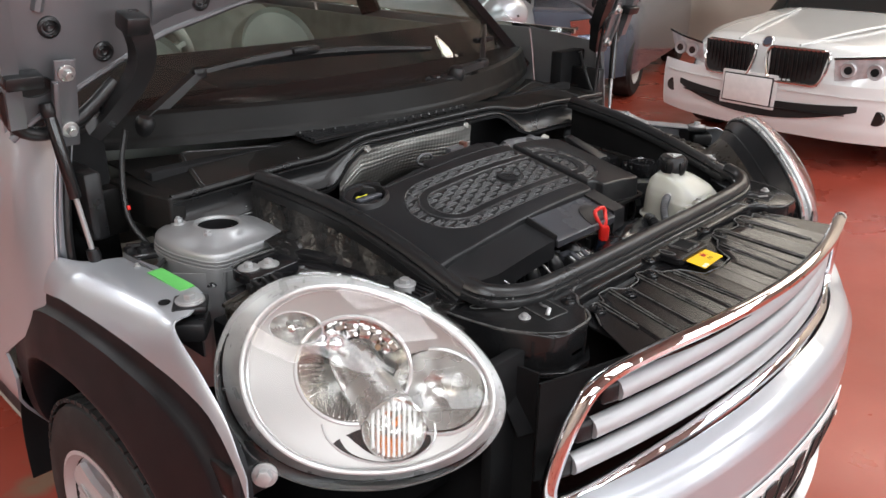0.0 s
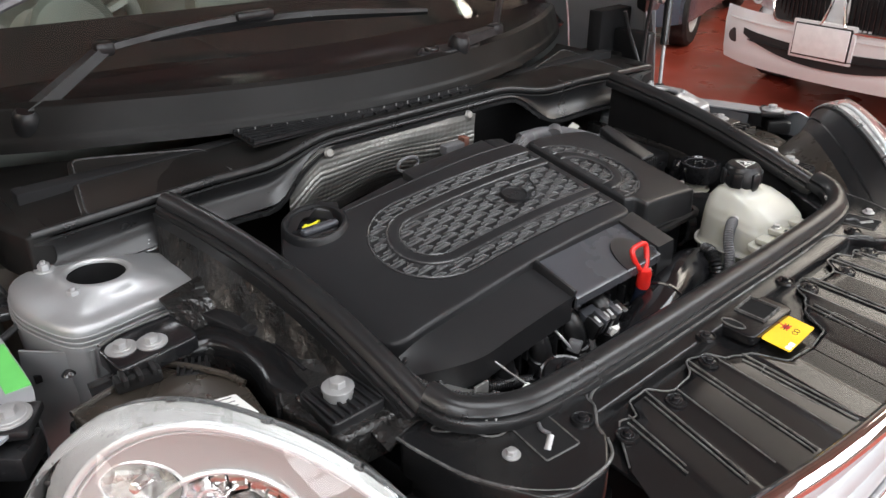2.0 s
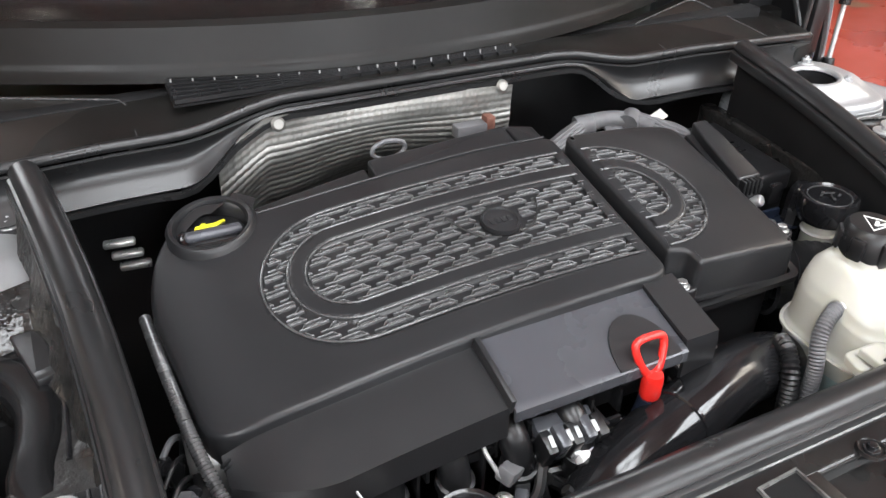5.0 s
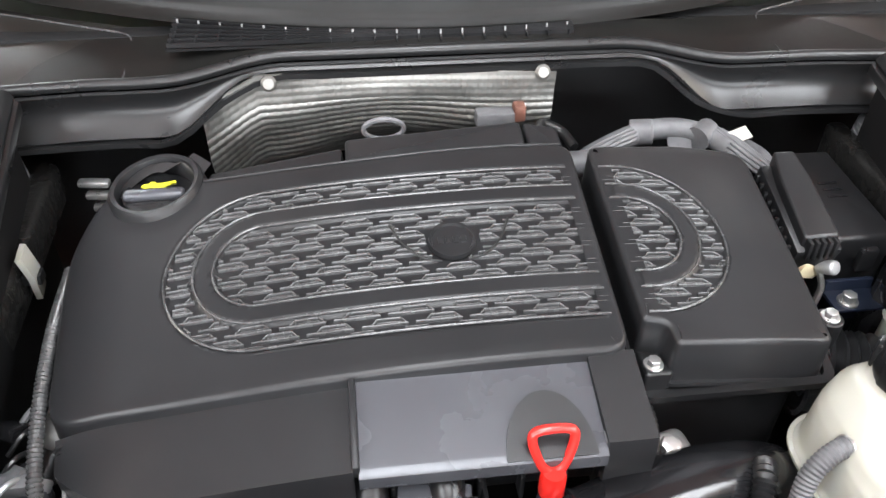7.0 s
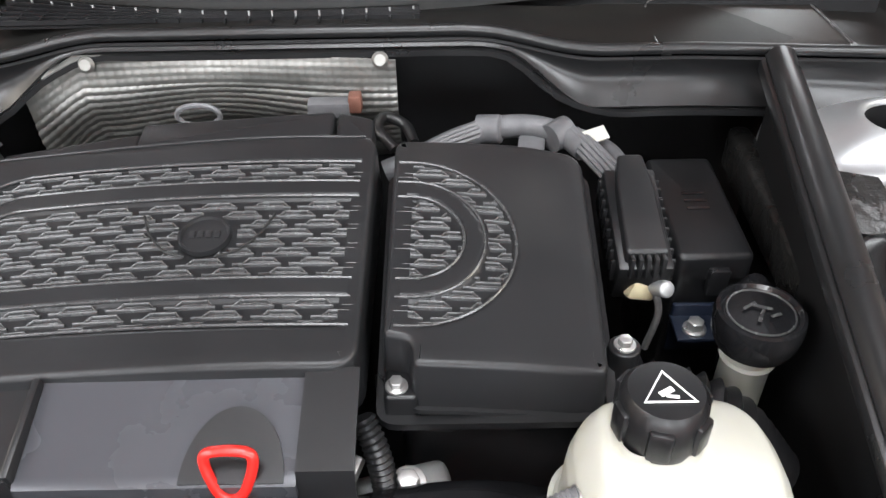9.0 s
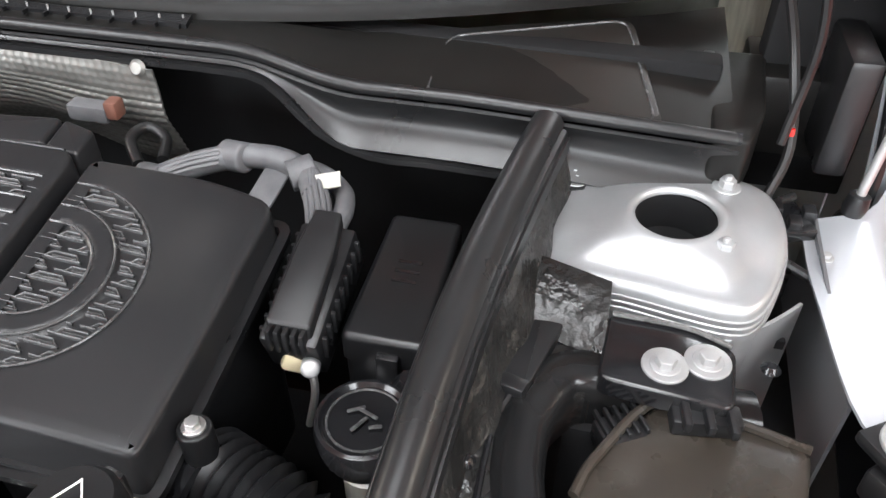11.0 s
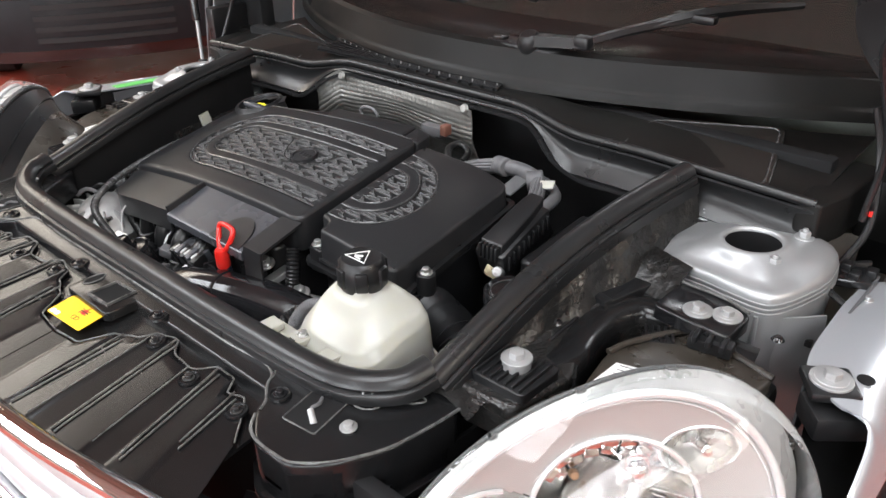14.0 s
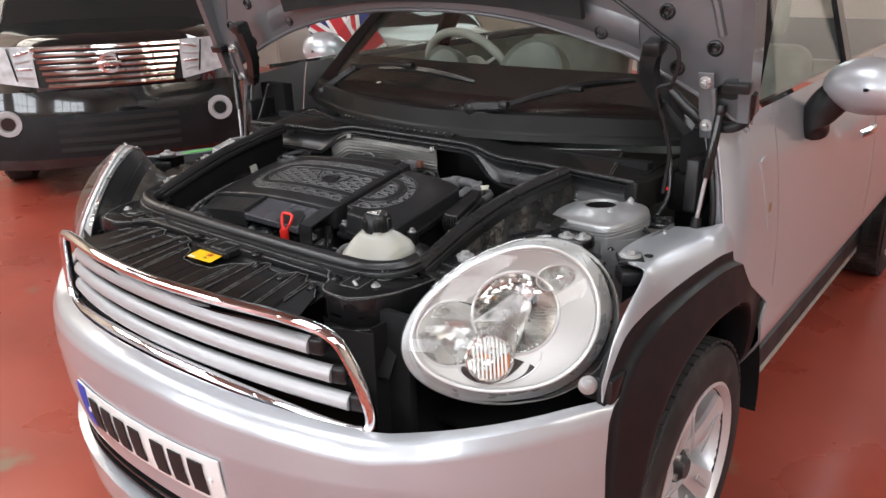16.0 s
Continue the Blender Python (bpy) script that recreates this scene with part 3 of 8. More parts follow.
def arch_trim(s):
    outer, inner = cat(ARCH_OUT, 6), cat(ARCH_IN, 6)

    def fn(u, v):
        i = int(round(u * (len(outer) - 1)))
        o, n = outer[i], inner[i]
        rows = ((0.0, -0.02, -0.075), (0.10, 0.0, -0.012), (0.18, 0.05, 0.0), (0.70, 0.74, 0.004), (0.78, 0.80, -0.006), (0.90, 0.94, -0.004), (0.96, 0.985, -0.004), (1.0, 1.0, -0.016))
        for (v0, k0, d0), (v1, k1, d1) in zip(rows, rows[1:]):
            if v <= v1 + 1e-9:
                t = (v - v0) / (v1 - v0)
                k, d = k0 + (k1 - k0) * t, d0 + (d1 - d0) * t
                break
        p = n.lerp(o, k)
        return (s * (p.x + d), p.y, p.z)
    return sheet(fn, len(outer) - 1, 30, 0.004)


def side_x(z):
    """Half width of the body side at a height."""
    v = (1.19 - z) / 0.93
    return 0.868 + 0.022 * math.sin(math.pi * min(1, max(0, v) * 1.15) ** 0.8) - 0.55 * max(0, 0.56 - z) - 0.045 * (1 - v) ** 3


def side_point(s, u, v):
    """Body side from behind the front arch to the tail; v runs down from the window line to the sill."""
    y = 1.264 + 2.836 * u
    belt = 1.190 + 0.02 * u
    z = belt - (belt - 0.26) * v
    y += (max(0, 0.64 - z) * 0.36 - 0.055 * max(0.0, min(1.0, (0.72 - z) / 0.08))) * max(0, 1 - 6 * u)
    return (s * (side_x(z) - 0.10 * max(0, u - 0.7) ** 1.6), y, z)


for s in (-1, 1):
    part("wheel_arch_trim", arch_trim(s), M["arch"], car, "matt black plastic wheel arch trim")
    part("arch_liner", sheet(lambda u, v: arch_point(s, radians(-25 + 210 * u), 0.425, 0.62 + 0.24 * v), 32, 3, 0.004), M["dark"], car)
    # door skins with shut lines
    for name, u0, u1, lab in (("front_door", 0.0, 0.40, "silver front door"), ("rear_door", 0.405, 0.68, "silver rear door"), ("rear_quarter", 0.685, 1.0, "silver rear quarter panel")):
        part(name, sheet(lambda u, v: side_point(s, u0 + (u1 - u0) * u, v), 30, 30, 0.006), M["silver"], car, lab)
    part("sill_trim", sweep(cat([(s * 0.745, y, 0.29) for y in (1.32, 2.0, 2.6, 3.2)], 4), [(-0.02, -0.05), (0.02, -0.05), (0.022, 0.03), (-0.02, 0.05)]), M["arch"], car)

    def rear_arch(u, v):
        ang = radians(-10 + 200 * u)
        r = 0.385 + 0.11 * v
        return (s * (0.888 - 0.01 * v), 3.53 - r * math.cos(ang), 0.33 + r * math.sin(ang))
    part("wheel_arch_trim", sheet(rear_arch, 40, 6, 0.006), M["arch"], car, "matt black plastic wheel arch trim")

# ---- cowl, windscreen, cabin, bonnet ----
def base_y(x):
    return 0.917 + 0.52 * x * x


def cowl_z(x):
    return 1.083 - 0.02 * max(0, abs(x) - 0.45)


def deck_drop(x):
    """The scuttle falls away towards its ends."""
    return 0.04 * max(0.0, abs(x) - 0.42) + 0.020 * step_in(x)


def step_in(x):
    """0 over the engine, 1 beyond the bend of the front lip."""
    t = max(0.0, min(1.0, (abs(x + 0.013) - 0.19) / 0.14))
    return t * t * (3 - 2 * t)


def bead_y(x):
    return 0.889 - 0.012 * step_in(x)


def inset_outline(poly, d):
    """An outline drawn in towards its middle."""
    c = Vector((sum(p[0] for p in poly) / len(poly), sum(p[1] for p in poly) / len(poly)))
    return [tuple(Vector(p) + (c - Vector(p)).normalized() * d) for p in poly]


cowl = thing("cowl_panel", "black plastic scuttle panel below the windscreen", "scuttle panel")


def deck_point(u, v):
    x = -0.66 + 1.32 * u
    y0, y1 = bead_y(x) + 0.002, base_y(x) + 0.002
    return (x, y0 + (y1 - y0) * v, 1.074 - deck_drop(x) + (cowl_z(x) + 0.3 * deck_drop(x) - 1.074) * v + 0.004 * math.sin(math.pi * v))


part("deck", sheet(deck_point, 60, 8, 0.004), M["cowl"], cowl)


def riser_point(u, v):
    x = -0.70 + 1.40 * u
    rows = ((0, 0.0, 0.0), (0.12, 0.003, 0.016), (0.2, 0.007, 0.020), (0.85, 0.022, 0.062), (1.0, 0.032, 0.068))
    for (v0, y0, z0), (v1, y1, z1) in zip(rows, rows[1:]):
        if v <= v1 + 1e-9:
            t = (v - v0) / (v1 - v0)
            return (x, base_y(x) + y0 + (y1 - y0) * t, cowl_z(x) + z0 + (z1 - z0) * t)


part("riser", sheet(riser_point, 60, 20, 0.004), M["cowl"], cowl, "smooth black panel rising to the glass")


def ledge_point(u, v):
    x = -0.70 + 1.40 * u
    return (x, base_y(x) + 0.032 + 0.15 * v, cowl_z(x) + 0.068 + 0.012 * v - 0.012 * math.sin(math.pi * v))


part("ledge", sheet(ledge_point, 60, 8, 0.004), M["slam"], cowl, "glossy black strip at the foot of the glass")

# lower front face of the scuttle, with a long arched cut-out over the engine
def face_drop(x):
    a = abs(x + 0.013)
    t = max(0.0, min(1.0, (a - 0.225) / 0.10))
    t = t * t * (3 - 2 * t)
    return 0.010 + 0.042 * t + 0.05 * max(0.0, abs(x) - 0.50)


def face_point(u, v):
    x = -0.665 + 1.33 * u
    d = face_drop(x)
    return (x, bead_y(x) - 0.006 + (0.010 * math.sin(math.pi * v) - 0.014 * v * v) * min(1, d / 0.05), 1.070 - deck_drop(x) - d * v)


part("front_face", sheet(face_point, 90, 12, 0.004), M["rubber"], cowl, "black rubber lip of the scuttle")
part("front_bead", sweep(cat([(x, bead_y(x) - 0.008 - 0.014 * min(1, face_drop(x) / 0.05), 1.066 - deck_drop(x) - face_drop(x)) for x in [-0.66 + 0.055 * k for k in range(25)]], 3), [(-0.004, -0.003), (0.004, -0.003), (0.004, 0.003), (-0.004, 0.003)]), M["rubber"], cowl)
part("top_bead", tube([(x, bead_y(x) - 0.002, 1.077 - deck_drop(x)) for x in [-0.665 + 0.035 * k for k in range(39)]], 0.0065, 10, 2), M["rubber"], cowl, "rounded rubber bead")

# leaf grille with its pins
vent = part("vent_recess", sheet(lambda u, v: (-0.332 + 0.462 * u, 0.905 + (base_y(-0.332 + 0.462 * u) - 0.912) * v, 1.0795 + 0.005 * v), 24, 4, 0.002), M["dark"], cowl)
for k in range(6):
    f = k / 5
    part("vent_bar", sweep(cat([(x, 0.907 + (base_y(x) - 0.913) * f, 1.0835 + 0.004 * f) for x in (-0.330, -0.2, -0.1, 0.0, 0.128)], 5), [(-0.0012, -0.002), (0.0012, -0.002), (0.0012, 0.003), (-0.0012, 0.003)]), M["plastic"], vent)
for k in range(19):
    x = -0.325 + 0.0248 * k
    part("vent_rib", rbox(0.002, max(0.02, base_y(x) - 0.914), 0.004, 0, at=(x, 0.906 + (base_y(x) - 0.914) / 2, 1.0845)), M["plastic"], vent)
    part("vent_pin", cyl(0.0012, 0.006, 6, at=(x, base_y(x) - 0.010, 1.086)), M["grey"], vent)

# raised covers on the deck
for s in (-1, 1):
    poly = rounded([(s * 0.372, 0.872), (s * 0.600, 0.880), (s * 0.560, 1.045), (s * 0.372, 0.978)], 0.02)
    part("access_cover", prism(poly, 1.050, 1.0805, 0.002, ztop=lambda x, y: 0.11 * (y - 0.93) - deck_drop(x) * (1 - 0.5 * max(0, y - 0.93) / 0.15)), M["panel"], cowl, "flat black access cover")
    ring = [(x, y, 1.0812 + 0.11 * (y - 0.93) - deck_drop(x) * (1 - 0.5 * max(0, y - 0.93) / 0.15)) for x, y in inset_outline(poly, 0.008)]
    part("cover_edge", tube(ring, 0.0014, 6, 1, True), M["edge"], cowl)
    part("cover_tab", rbox(0.012, 0.02, 0.03, 0.003, at=(s * 0.638, 1.0, 1.052)), M["plastic"], cowl)
    # closed end above the suspension tower
    part("end_cap", prism(rounded([(s * 0.640, 0.872), (s * 0.672, 0.868), (s * 0.690, 0.93), (s * 0.700, 1.05), (s * 0.640, 1.05)], 0.006), 0.988, 1.050, 0.004), M["cowl"], cowl, "black plastic end of the scuttle")
    part("end_box", rbox(0.08, 0.10, 0.09, 0.006, 2, at=(s * 0.725, 1.06, 1.0)), M["cowl"], cowl)

# wipers
def wiper(s_name, pivot, elbow, tip, b0, b1, label):
    w = thing("wiper", label, "wiper", pivot)
    def loc(p):
        return Vector(p) - Vector(pivot)
    part("pivot_cap", xf(lathe([(0, 0.022), (0.013, 0.021), (0.019, 0.014), (0.021, 0), (0.021, -0.02), (0, -0.02)], 20), pose(0, 0, 0, 20, 0, 0)), M["plastic"], w)
    a, e, t = loc(pivot) + Vector((0, 0, 0.008)), loc(elbow), loc(tip)
    part("arm", sweep([a.lerp(e, k / 8) for k in range(9)], [(-0.013, -0.008), (0.013, -0.008), (0.011, 0.008), (-0.011, 0.008)], scale=lambda q: 1.15 - 0.25 * q), M["plastic"], w)
    part("arm_tip", sweep(cat([e, e.lerp(t, 0.5) + Vector((0, 0, 0.004)), t], 8), [(-0.007, -0.004), (0.007, -0.004), (0.006, 0.005), (-0.006, 0.005)]), M["plastic"], w)
    part("arm_knuckle", rbox(0.03, 0.024, 0.022, 0.006, at=tuple(e)), M["plastic"], w)
    bl = part("blade", sweep(cat([loc(b0), loc(b0).lerp(loc(b1), 0.5) + Vector((0, 0.0, 0.012)), loc(b1)], 10), [(-0.008, 0), (0.0, -0.010), (0.008, 0), (0.003, 0.009), (-0.003, 0.009)], scale=lambda t: 0.55 + 0.45 * math.sin(math.pi * t)), M["rubber"], w)
    mid = loc(tip)
    part("clip", rbox(0.07, 0.02, 0.014, 0.004, at=tuple(mid)), M["plastic"], bl)
    return w


wiper("r", (-0.580, 1.118, 1.120), (-0.445, 1.135, 1.205), (-0.20, 1.10, 1.232), (-0.36, 1.16, 1.205), (0.12, 1.022, 1.212), "black wiper arm and blade parked on the windscreen")
wiper("l", (0.150, 0.966, 1.152), (0.25, 0.968, 1.170), (0.38, 1.080, 1.206), (0.28, 0.995, 1.178), (0.506, 1.185, 1.224), "black wiper arm and blade rising from a shroud")
part("wiper_shroud", prism(rounded([(0.055, 0.955), (0.10, 0.948), (0.20, 0.958), (0.235, 0.985), (0.20, 1.01), (0.07, 1.0)], 0.02), 1.118, 1.152, 0.008), M["plastic"], cowl, "raised black wiper shroud")
part("shroud_cap", cyl(0.014, 0.006, 20, 0.002, at=(0.085, 0.970, 1.152)), M["gloss"], cowl)


# windscreen and cabin
def glass_point(u, v):
    x = (-0.72 + 1.44 * u) * (1 - 0.14 * v)
    return (x, 1.085 + 0.36 * x * x + 0.55 * v - 0.04 * v * v, 1.150 + 0.37 * v + 0.03 * math.sin(math.pi * v) - 0.02 * (x / 0.7) ** 2)


ws = part("windscreen", sheet(glass_point, 30, 14, 0.004), M["screen"], car, "clear windscreen")
ws.visible_shadow = False
part("black_band", sheet(lambda u, v: tuple(Vector(glass_point(u, v * 0.20)) + Vector((0, 0.006, -0.006))), 30, 4, 0.001), M["tint"], car)
for s in (-1, 1):
    part("pillar", sweep(cat([Vector(glass_point(0.5 + 0.5 * s, v)) + Vector((s * 0.028, 0.012, -0.01)) for v in (-0.10, 0.3, 0.7, 1.03)], 6), [(-0.03, -0.02), (0.03, -0.022), (0.034, 0.012), (0.0, 0.026), (-0.03, 0.014)]), M["gloss"], car, "black windscreen pillar")
part("roof", sheet(lambda u, v: (-0.62 + 1.24 * u, 1.58 + 2.3 * v, 1.525 + 0.03 * math.sin(math.pi * v) - 0.05 * (2 * u - 1) ** 4), 16, 12, 0.02), M["silver"], car)
part("headliner", sheet(lambda u, v: (-0.60 + 1.20 * u, 1.62 + 2.2 * v, 1.500 + 0.02 * math.sin(math.pi * v) - 0.05 * (2 * u - 1) ** 4), 12, 8, 0.004), M["headliner"], car, "pale cloth headliner")
for s in (-1, 1):
    part("door_card", sheet(lambda u, v: (s * 0.80, 1.45 + 1.9 * u, 1.17 - 0.6 * v), 8, 4, 0.01), M["seat"], car, "grey door lining")
part("dashboard", prism(rounded([(-0.66, 1.22), (0.66, 1.22), (0.70, 1.52), (-0.70, 1.52)], 0.08), 0.85, 1.15, 0.06, 4), M["dash"], car)
for s in (-1, 1):
    # doors' upper frames and glass, mirrors
    part("side_window", sheet(lambda u, v: (s * (0.818 - 0.12 * v), 1.33 + 0.22 * v + (1.55 - 0.26 * v) * u, 1.20 + 0.28 * v), 12, 6, 0.004), M["screen"], car)
    part("window_rail", sweep(cat([(s * 0.826, 1.09 + 0.4 * k, 1.193 + 0.002 * k) for k in range(6)], 3), [(-0.006, -0.008), (0.006, -0.008), (0.006, 0.006), (-0.006, 0.006)]), M["chrome"], car)
    part("door_pillar", sweep([(s * 0.822, 2.05, 1.18), (s * 0.71, 2.12, 1.50)], [(-0.05, -0.008), (0.05, -0.008), (0.05, 0.008), (-0.05, 0.008)], up=(s, 0, 0)), M["gloss"], car)
    m = new("door_mirror")
    m.parent = car
    m.location = (s * 0.99, 1.52, 1.20)
    m["label"] = "silver capped door mirror"
    part("mirror_cap", sheet(lambda u, v: (s * (0.115 * math.cos(2 * math.pi * u) * math.sin(math.pi * (0.02 + 0.96 * v))), 0.07 * math.cos(math.pi * (0.02 + 0.96 * v)), 0.072 * math.sin(2 * math.pi * u) * math.sin(math.pi * (0.02 + 0.96 * v))), 28, 16, 0, True), M["silver"], m)
    part("mirror_foot", sweep(cat([(s * -0.12, 0.02, -0.13), (s * -0.115, 0.0, -0.08), (s * -0.07, -0.005, -0.02)], 6), [(0.034 * math.cos(a), 0.045 * math.sin(a)) for a in [k * math.pi / 6 for k in range(12)]]), M["plastic"], m)
    part("door_handle", sweep(cat([(s * 0.898, 2.0, 0.98), (s * 0.915, 2.06, 0.985), (s * 0.915, 2.12, 0.985), (s * 0.898, 2.18, 0.98)], 5), [(0.010 * math.cos(a), 0.014 * math.sin(a)) for a in [k * math.pi / 4 for k in range(8)]]), M["chrome"], car, "chrome door handle")

# seats and steering wheel behind the glass
def cabin_seat(x):
    t = thing("seat", "grey fabric front seat with headrest", "seat", (x, 2.1, 0.45), group="front seats")
    part("cushion", rbox(0.5, 0.5, 0.2, 0.07, 4, at=(0, 0, 0.08)), M["seat"], t)
    part("backrest", rbox(0.5, 0.16, 0.62, 0.07, 4, at=(0, 0.3, 0.45), rot=(-15, 0, 0)), M["seat"], t)
    part("headrest", rbox(0.27, 0.10, 0.18, 0.045, 4, at=(0, 0.40, 0.86), rot=(-10, 0, 0)), M["seat"], t)
    part("base", rbox(0.4, 0.4, 0.25, 0.01, at=(0, 0, -0.12)), M["dash"], t)


cabin_seat(-0.37)
cabin_seat(0.37)
part("cabin_floor", rbox(1.5, 2.6, 0.06, 0.01, at=(0, 2.5, 0.20)), M["seat"], car)
part("tailgate", sheet(lambda u, v: (-0.80 + 1.60 * u, 4.05 + 0.10 * math.sin(math.pi * v) - 0.10 * (2 * u - 1) ** 4, 1.195 - 0.90 * v), 20, 14, 0.01), M["silver"], car, "silver tailgate")
rear = part("rear_window", sheet(lambda u, v: (-0.70 + 1.40 * u - 0.10 * v * (2 * u - 1), 4.05 - 0.17 * v, 1.20 + 0.31 * v), 10, 5), M["screen"], car, "rear window glass")
part("cabin_rear", rbox(1.36, 0.05, 0.75, 0.02, at=(0, 3.85, 0.62)), M["seat"], car)
st = part("steering_wheel", tube([(-0.37 + 0.185 * math.cos(a), 1.66 - 0.08 * math.sin(a), 1.12 + 0.165 * math.sin(a)) for a in [2 * math.pi * k / 24 for k in range(24)]], 0.016, 10, 2, True), M["seat"], car, "grey rimmed steering wheel")
part("steering_boss", lathe([(0, 0.02), (0.06, 0.018), (0.08, 0), (0.06, -0.05), (0, -0.05)], 20, at=(-0.37, 1.66, 1.12), rot=(64, 0, 0)), M["seat"], st)
for k in range(3):
    a = radians(90 + 120 * k + 180)
    part("steering_spoke", sweep([(-0.37, 1.66, 1.12), (-0.37 + 0.18 * math.cos(a), 1.66 - 0.08 * math.sin(a), 1.12 + 0.16 * math.sin(a))], [(-0.02, -0.006), (0.02, -0.006), (0.02, 0.006), (-0.02, 0.006)]), M["seat"], st)
for x, r in ((-0.37, 0.07), (0.0, 0.11)):
    part("gauge_pod", lathe([(0, 0.0), (r, 0.0), (r + 0.012, 0.01), (r + 0.012, -0.05), (0, -0.05)], 28, at=(x, 1.49, 1.165), rot=(70, 0, 0)), M["dash"], car)

# ---- bonnet, standing open on its hinges ----
BON_BASE, BON_TILT = (0.0, 0.985, 1.10), 16.0
bonnet = new("bonnet")
bonnet.parent = car
bonnet.matrix_local = pose(*BON_BASE, BON_TILT, 0, 0)
bonnet["label"] = "open silver bonnet seen from its grey inner side"


def bonnet_edge(x):
    """Lower edge: low at the hinges, arched over the screen."""
    a = min(1.0, abs(x) / 0.87)
    return 0.075 + 0.225 * (1 - a ** 2.2) ** 0.9


def bonnet_inner(u, v):
    x = -0.87 + 1.74 * u
    z0, z1 = bonnet_edge(x), 1.02 - 0.16 * (x / 0.87) ** 2
    z = z0 + (z1 - z0) * v
    dent = 0.010 * math.exp(-((abs(x) - 0.60) / 0.05) ** 2) * max(0, 1 - v) + 0.006 * math.sin(9 * v + 4 * abs(x))
    return (x, 0.05 * (1 - (x / 0.87) ** 2) + 0.03 * math.sin(math.pi * v) + dent, z)


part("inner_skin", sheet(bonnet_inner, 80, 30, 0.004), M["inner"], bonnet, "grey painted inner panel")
part("outer_skin", sheet(lambda u, v: tuple(Vector(bonnet_inner(u, v)) + Vector((0, 0.026 + 0.04 * math.sin(math.pi * min(1, max(0, u))), 0))), 60, 24, 0.003), M["silver"], bonnet, "silver painted outer skin")
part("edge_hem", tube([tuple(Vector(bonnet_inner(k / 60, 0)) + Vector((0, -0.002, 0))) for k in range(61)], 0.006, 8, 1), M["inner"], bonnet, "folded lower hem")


def on_skin(x, z, d=0.0):
    """A place on the inner skin, d in front of it."""
    z0, z1 = bonnet_edge(x), 1.02 - 0.16 * (x / 0.87) ** 2
    p = bonnet_inner((x + 0.87) / 1.74, max(0, (z - z0) / (z1 - z0)))
    return (x, p[1] - d, z)


for s in (-1, 1):
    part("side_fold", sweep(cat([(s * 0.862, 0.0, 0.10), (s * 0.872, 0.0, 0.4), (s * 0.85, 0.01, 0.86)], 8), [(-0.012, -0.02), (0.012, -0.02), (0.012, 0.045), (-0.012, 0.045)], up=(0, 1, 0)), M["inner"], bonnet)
    part("corner_fold", tube([(s * 0.70, 0.0, 0.150), (s * 0.76, -0.004, 0.098), (s * 0.82, -0.004, 0.078), (s * 0.862, -0.002, 0.098), (s * 0.874, 0.0, 0.16)], 0.012, 10, 6), M["rubber"], bonnet, "black edge seal")
    rib = sheet(lambda u, v: on_skin(s * (0.26 + 0.36 * u), bonnet_edge(0.26 + 0.36 * u) + 0.012 + 0.085 * v, 0.010 * math.sin(math.pi * v)), 16, 8, 0.003)
    part("rear_rib", rib, M["inner"], bonnet, "pressed stiffening rib")
    part("pressed_bead", tube([on_skin(s * 0.62, 0.34, 0.002), on_skin(s * 0.70, 0.40, 0.002), on_skin(s * 0.78, 0.36, 0.002), on_skin(s * 0.81, 0.27, 0.002)], 0.010, 8, 6), M["inner"], bonnet)
    for gx, gz in ((0.795, 0.245), (0.690, 0.315), (0.712, 0.197), (0.528, 0.262)):
        g = lathe([(0, 0.0), (0.006, 0.004), (0.010, 0.001), (0.013, 0.006), (0.017, 0.004), (0.018, -0.004), (0, -0.004)], 18, at=on_skin(s * gx, gz, 0.003), rot=(90, 0, 0))
        part("grommet", g, M["rubber"], bonnet, "black rubber grommet")
    part("oval_hole", xf(lathe([(0, 0.001), (0.024, 0.001), (0.027, 0.004), (0.029, 0)], 24), Matrix.Translation(on_skin(s * 0.828, 0.158, 0.006)) @ pose(0, 0, 0, 90, 0, 0) @ Matrix.Diagonal((1, 0.62, 1, 1))), M["black"], bonnet, "dark oval opening")
    part("side_clip", rbox(0.055, 0.03, 0.022, 0.004, at=(s * 0.852, -0.020, 0.180)), M["rubber"], bonnet)
    part("buffer", sweep(cat([(s * 0.685, -0.030, 0.268), (s * 0.672, -0.036, 0.215), (s * 0.680, -0.030, 0.165), (s * 0.715, -0.018, 0.105), (s * 0.745, -0.008, 0.065)], 8), [(-0.018, -0.018), (0.018, -0.018), (0.018, 0.018), (-0.018, 0.018)], up=(0, 1, 0), scale=lambda t: 1.0 - 0.35 * t), M["rubber"], bonnet, "black foam buffer")
    part("buffer_head", rbox(0.040, 0.044, 0.030, 0.006, at=(s * 0.686, -0.034, 0.262)), M["rubber"], bonnet)
    hg = part("hinge_plate", rbox(0.034, 0.006, 0.15, 0.004, at=(s * 0.785, -0.012, 0.128)), M["inner"], bonnet, "grey painted hinge plate")
    part("hinge_rib", rbox(0.010, 0.014, 0.10, 0.003, at=(s * 0.803, -0.016, 0.12)), M["inner"], hg)
    for hz in (0.085, 0.182):
        part("hinge_nut", bolt(0.008, 0.012, 1.7, at=(s * 0.785, -0.015, hz), rot=(90, 0, 0)), M["steel"], hg)
part("sound_liner", sheet(lambda u, v: (-0.5 + u, -0.012 + 0.05 * (1 - ((-0.5 + u) / 0.8) ** 2), 0.30 + 0.60 * v + 0.03 * (1 - (2 * u - 1) ** 2) * (1 - v)), 24, 12, 0.015), M["liner"], bonnet, "black felt sound liner")
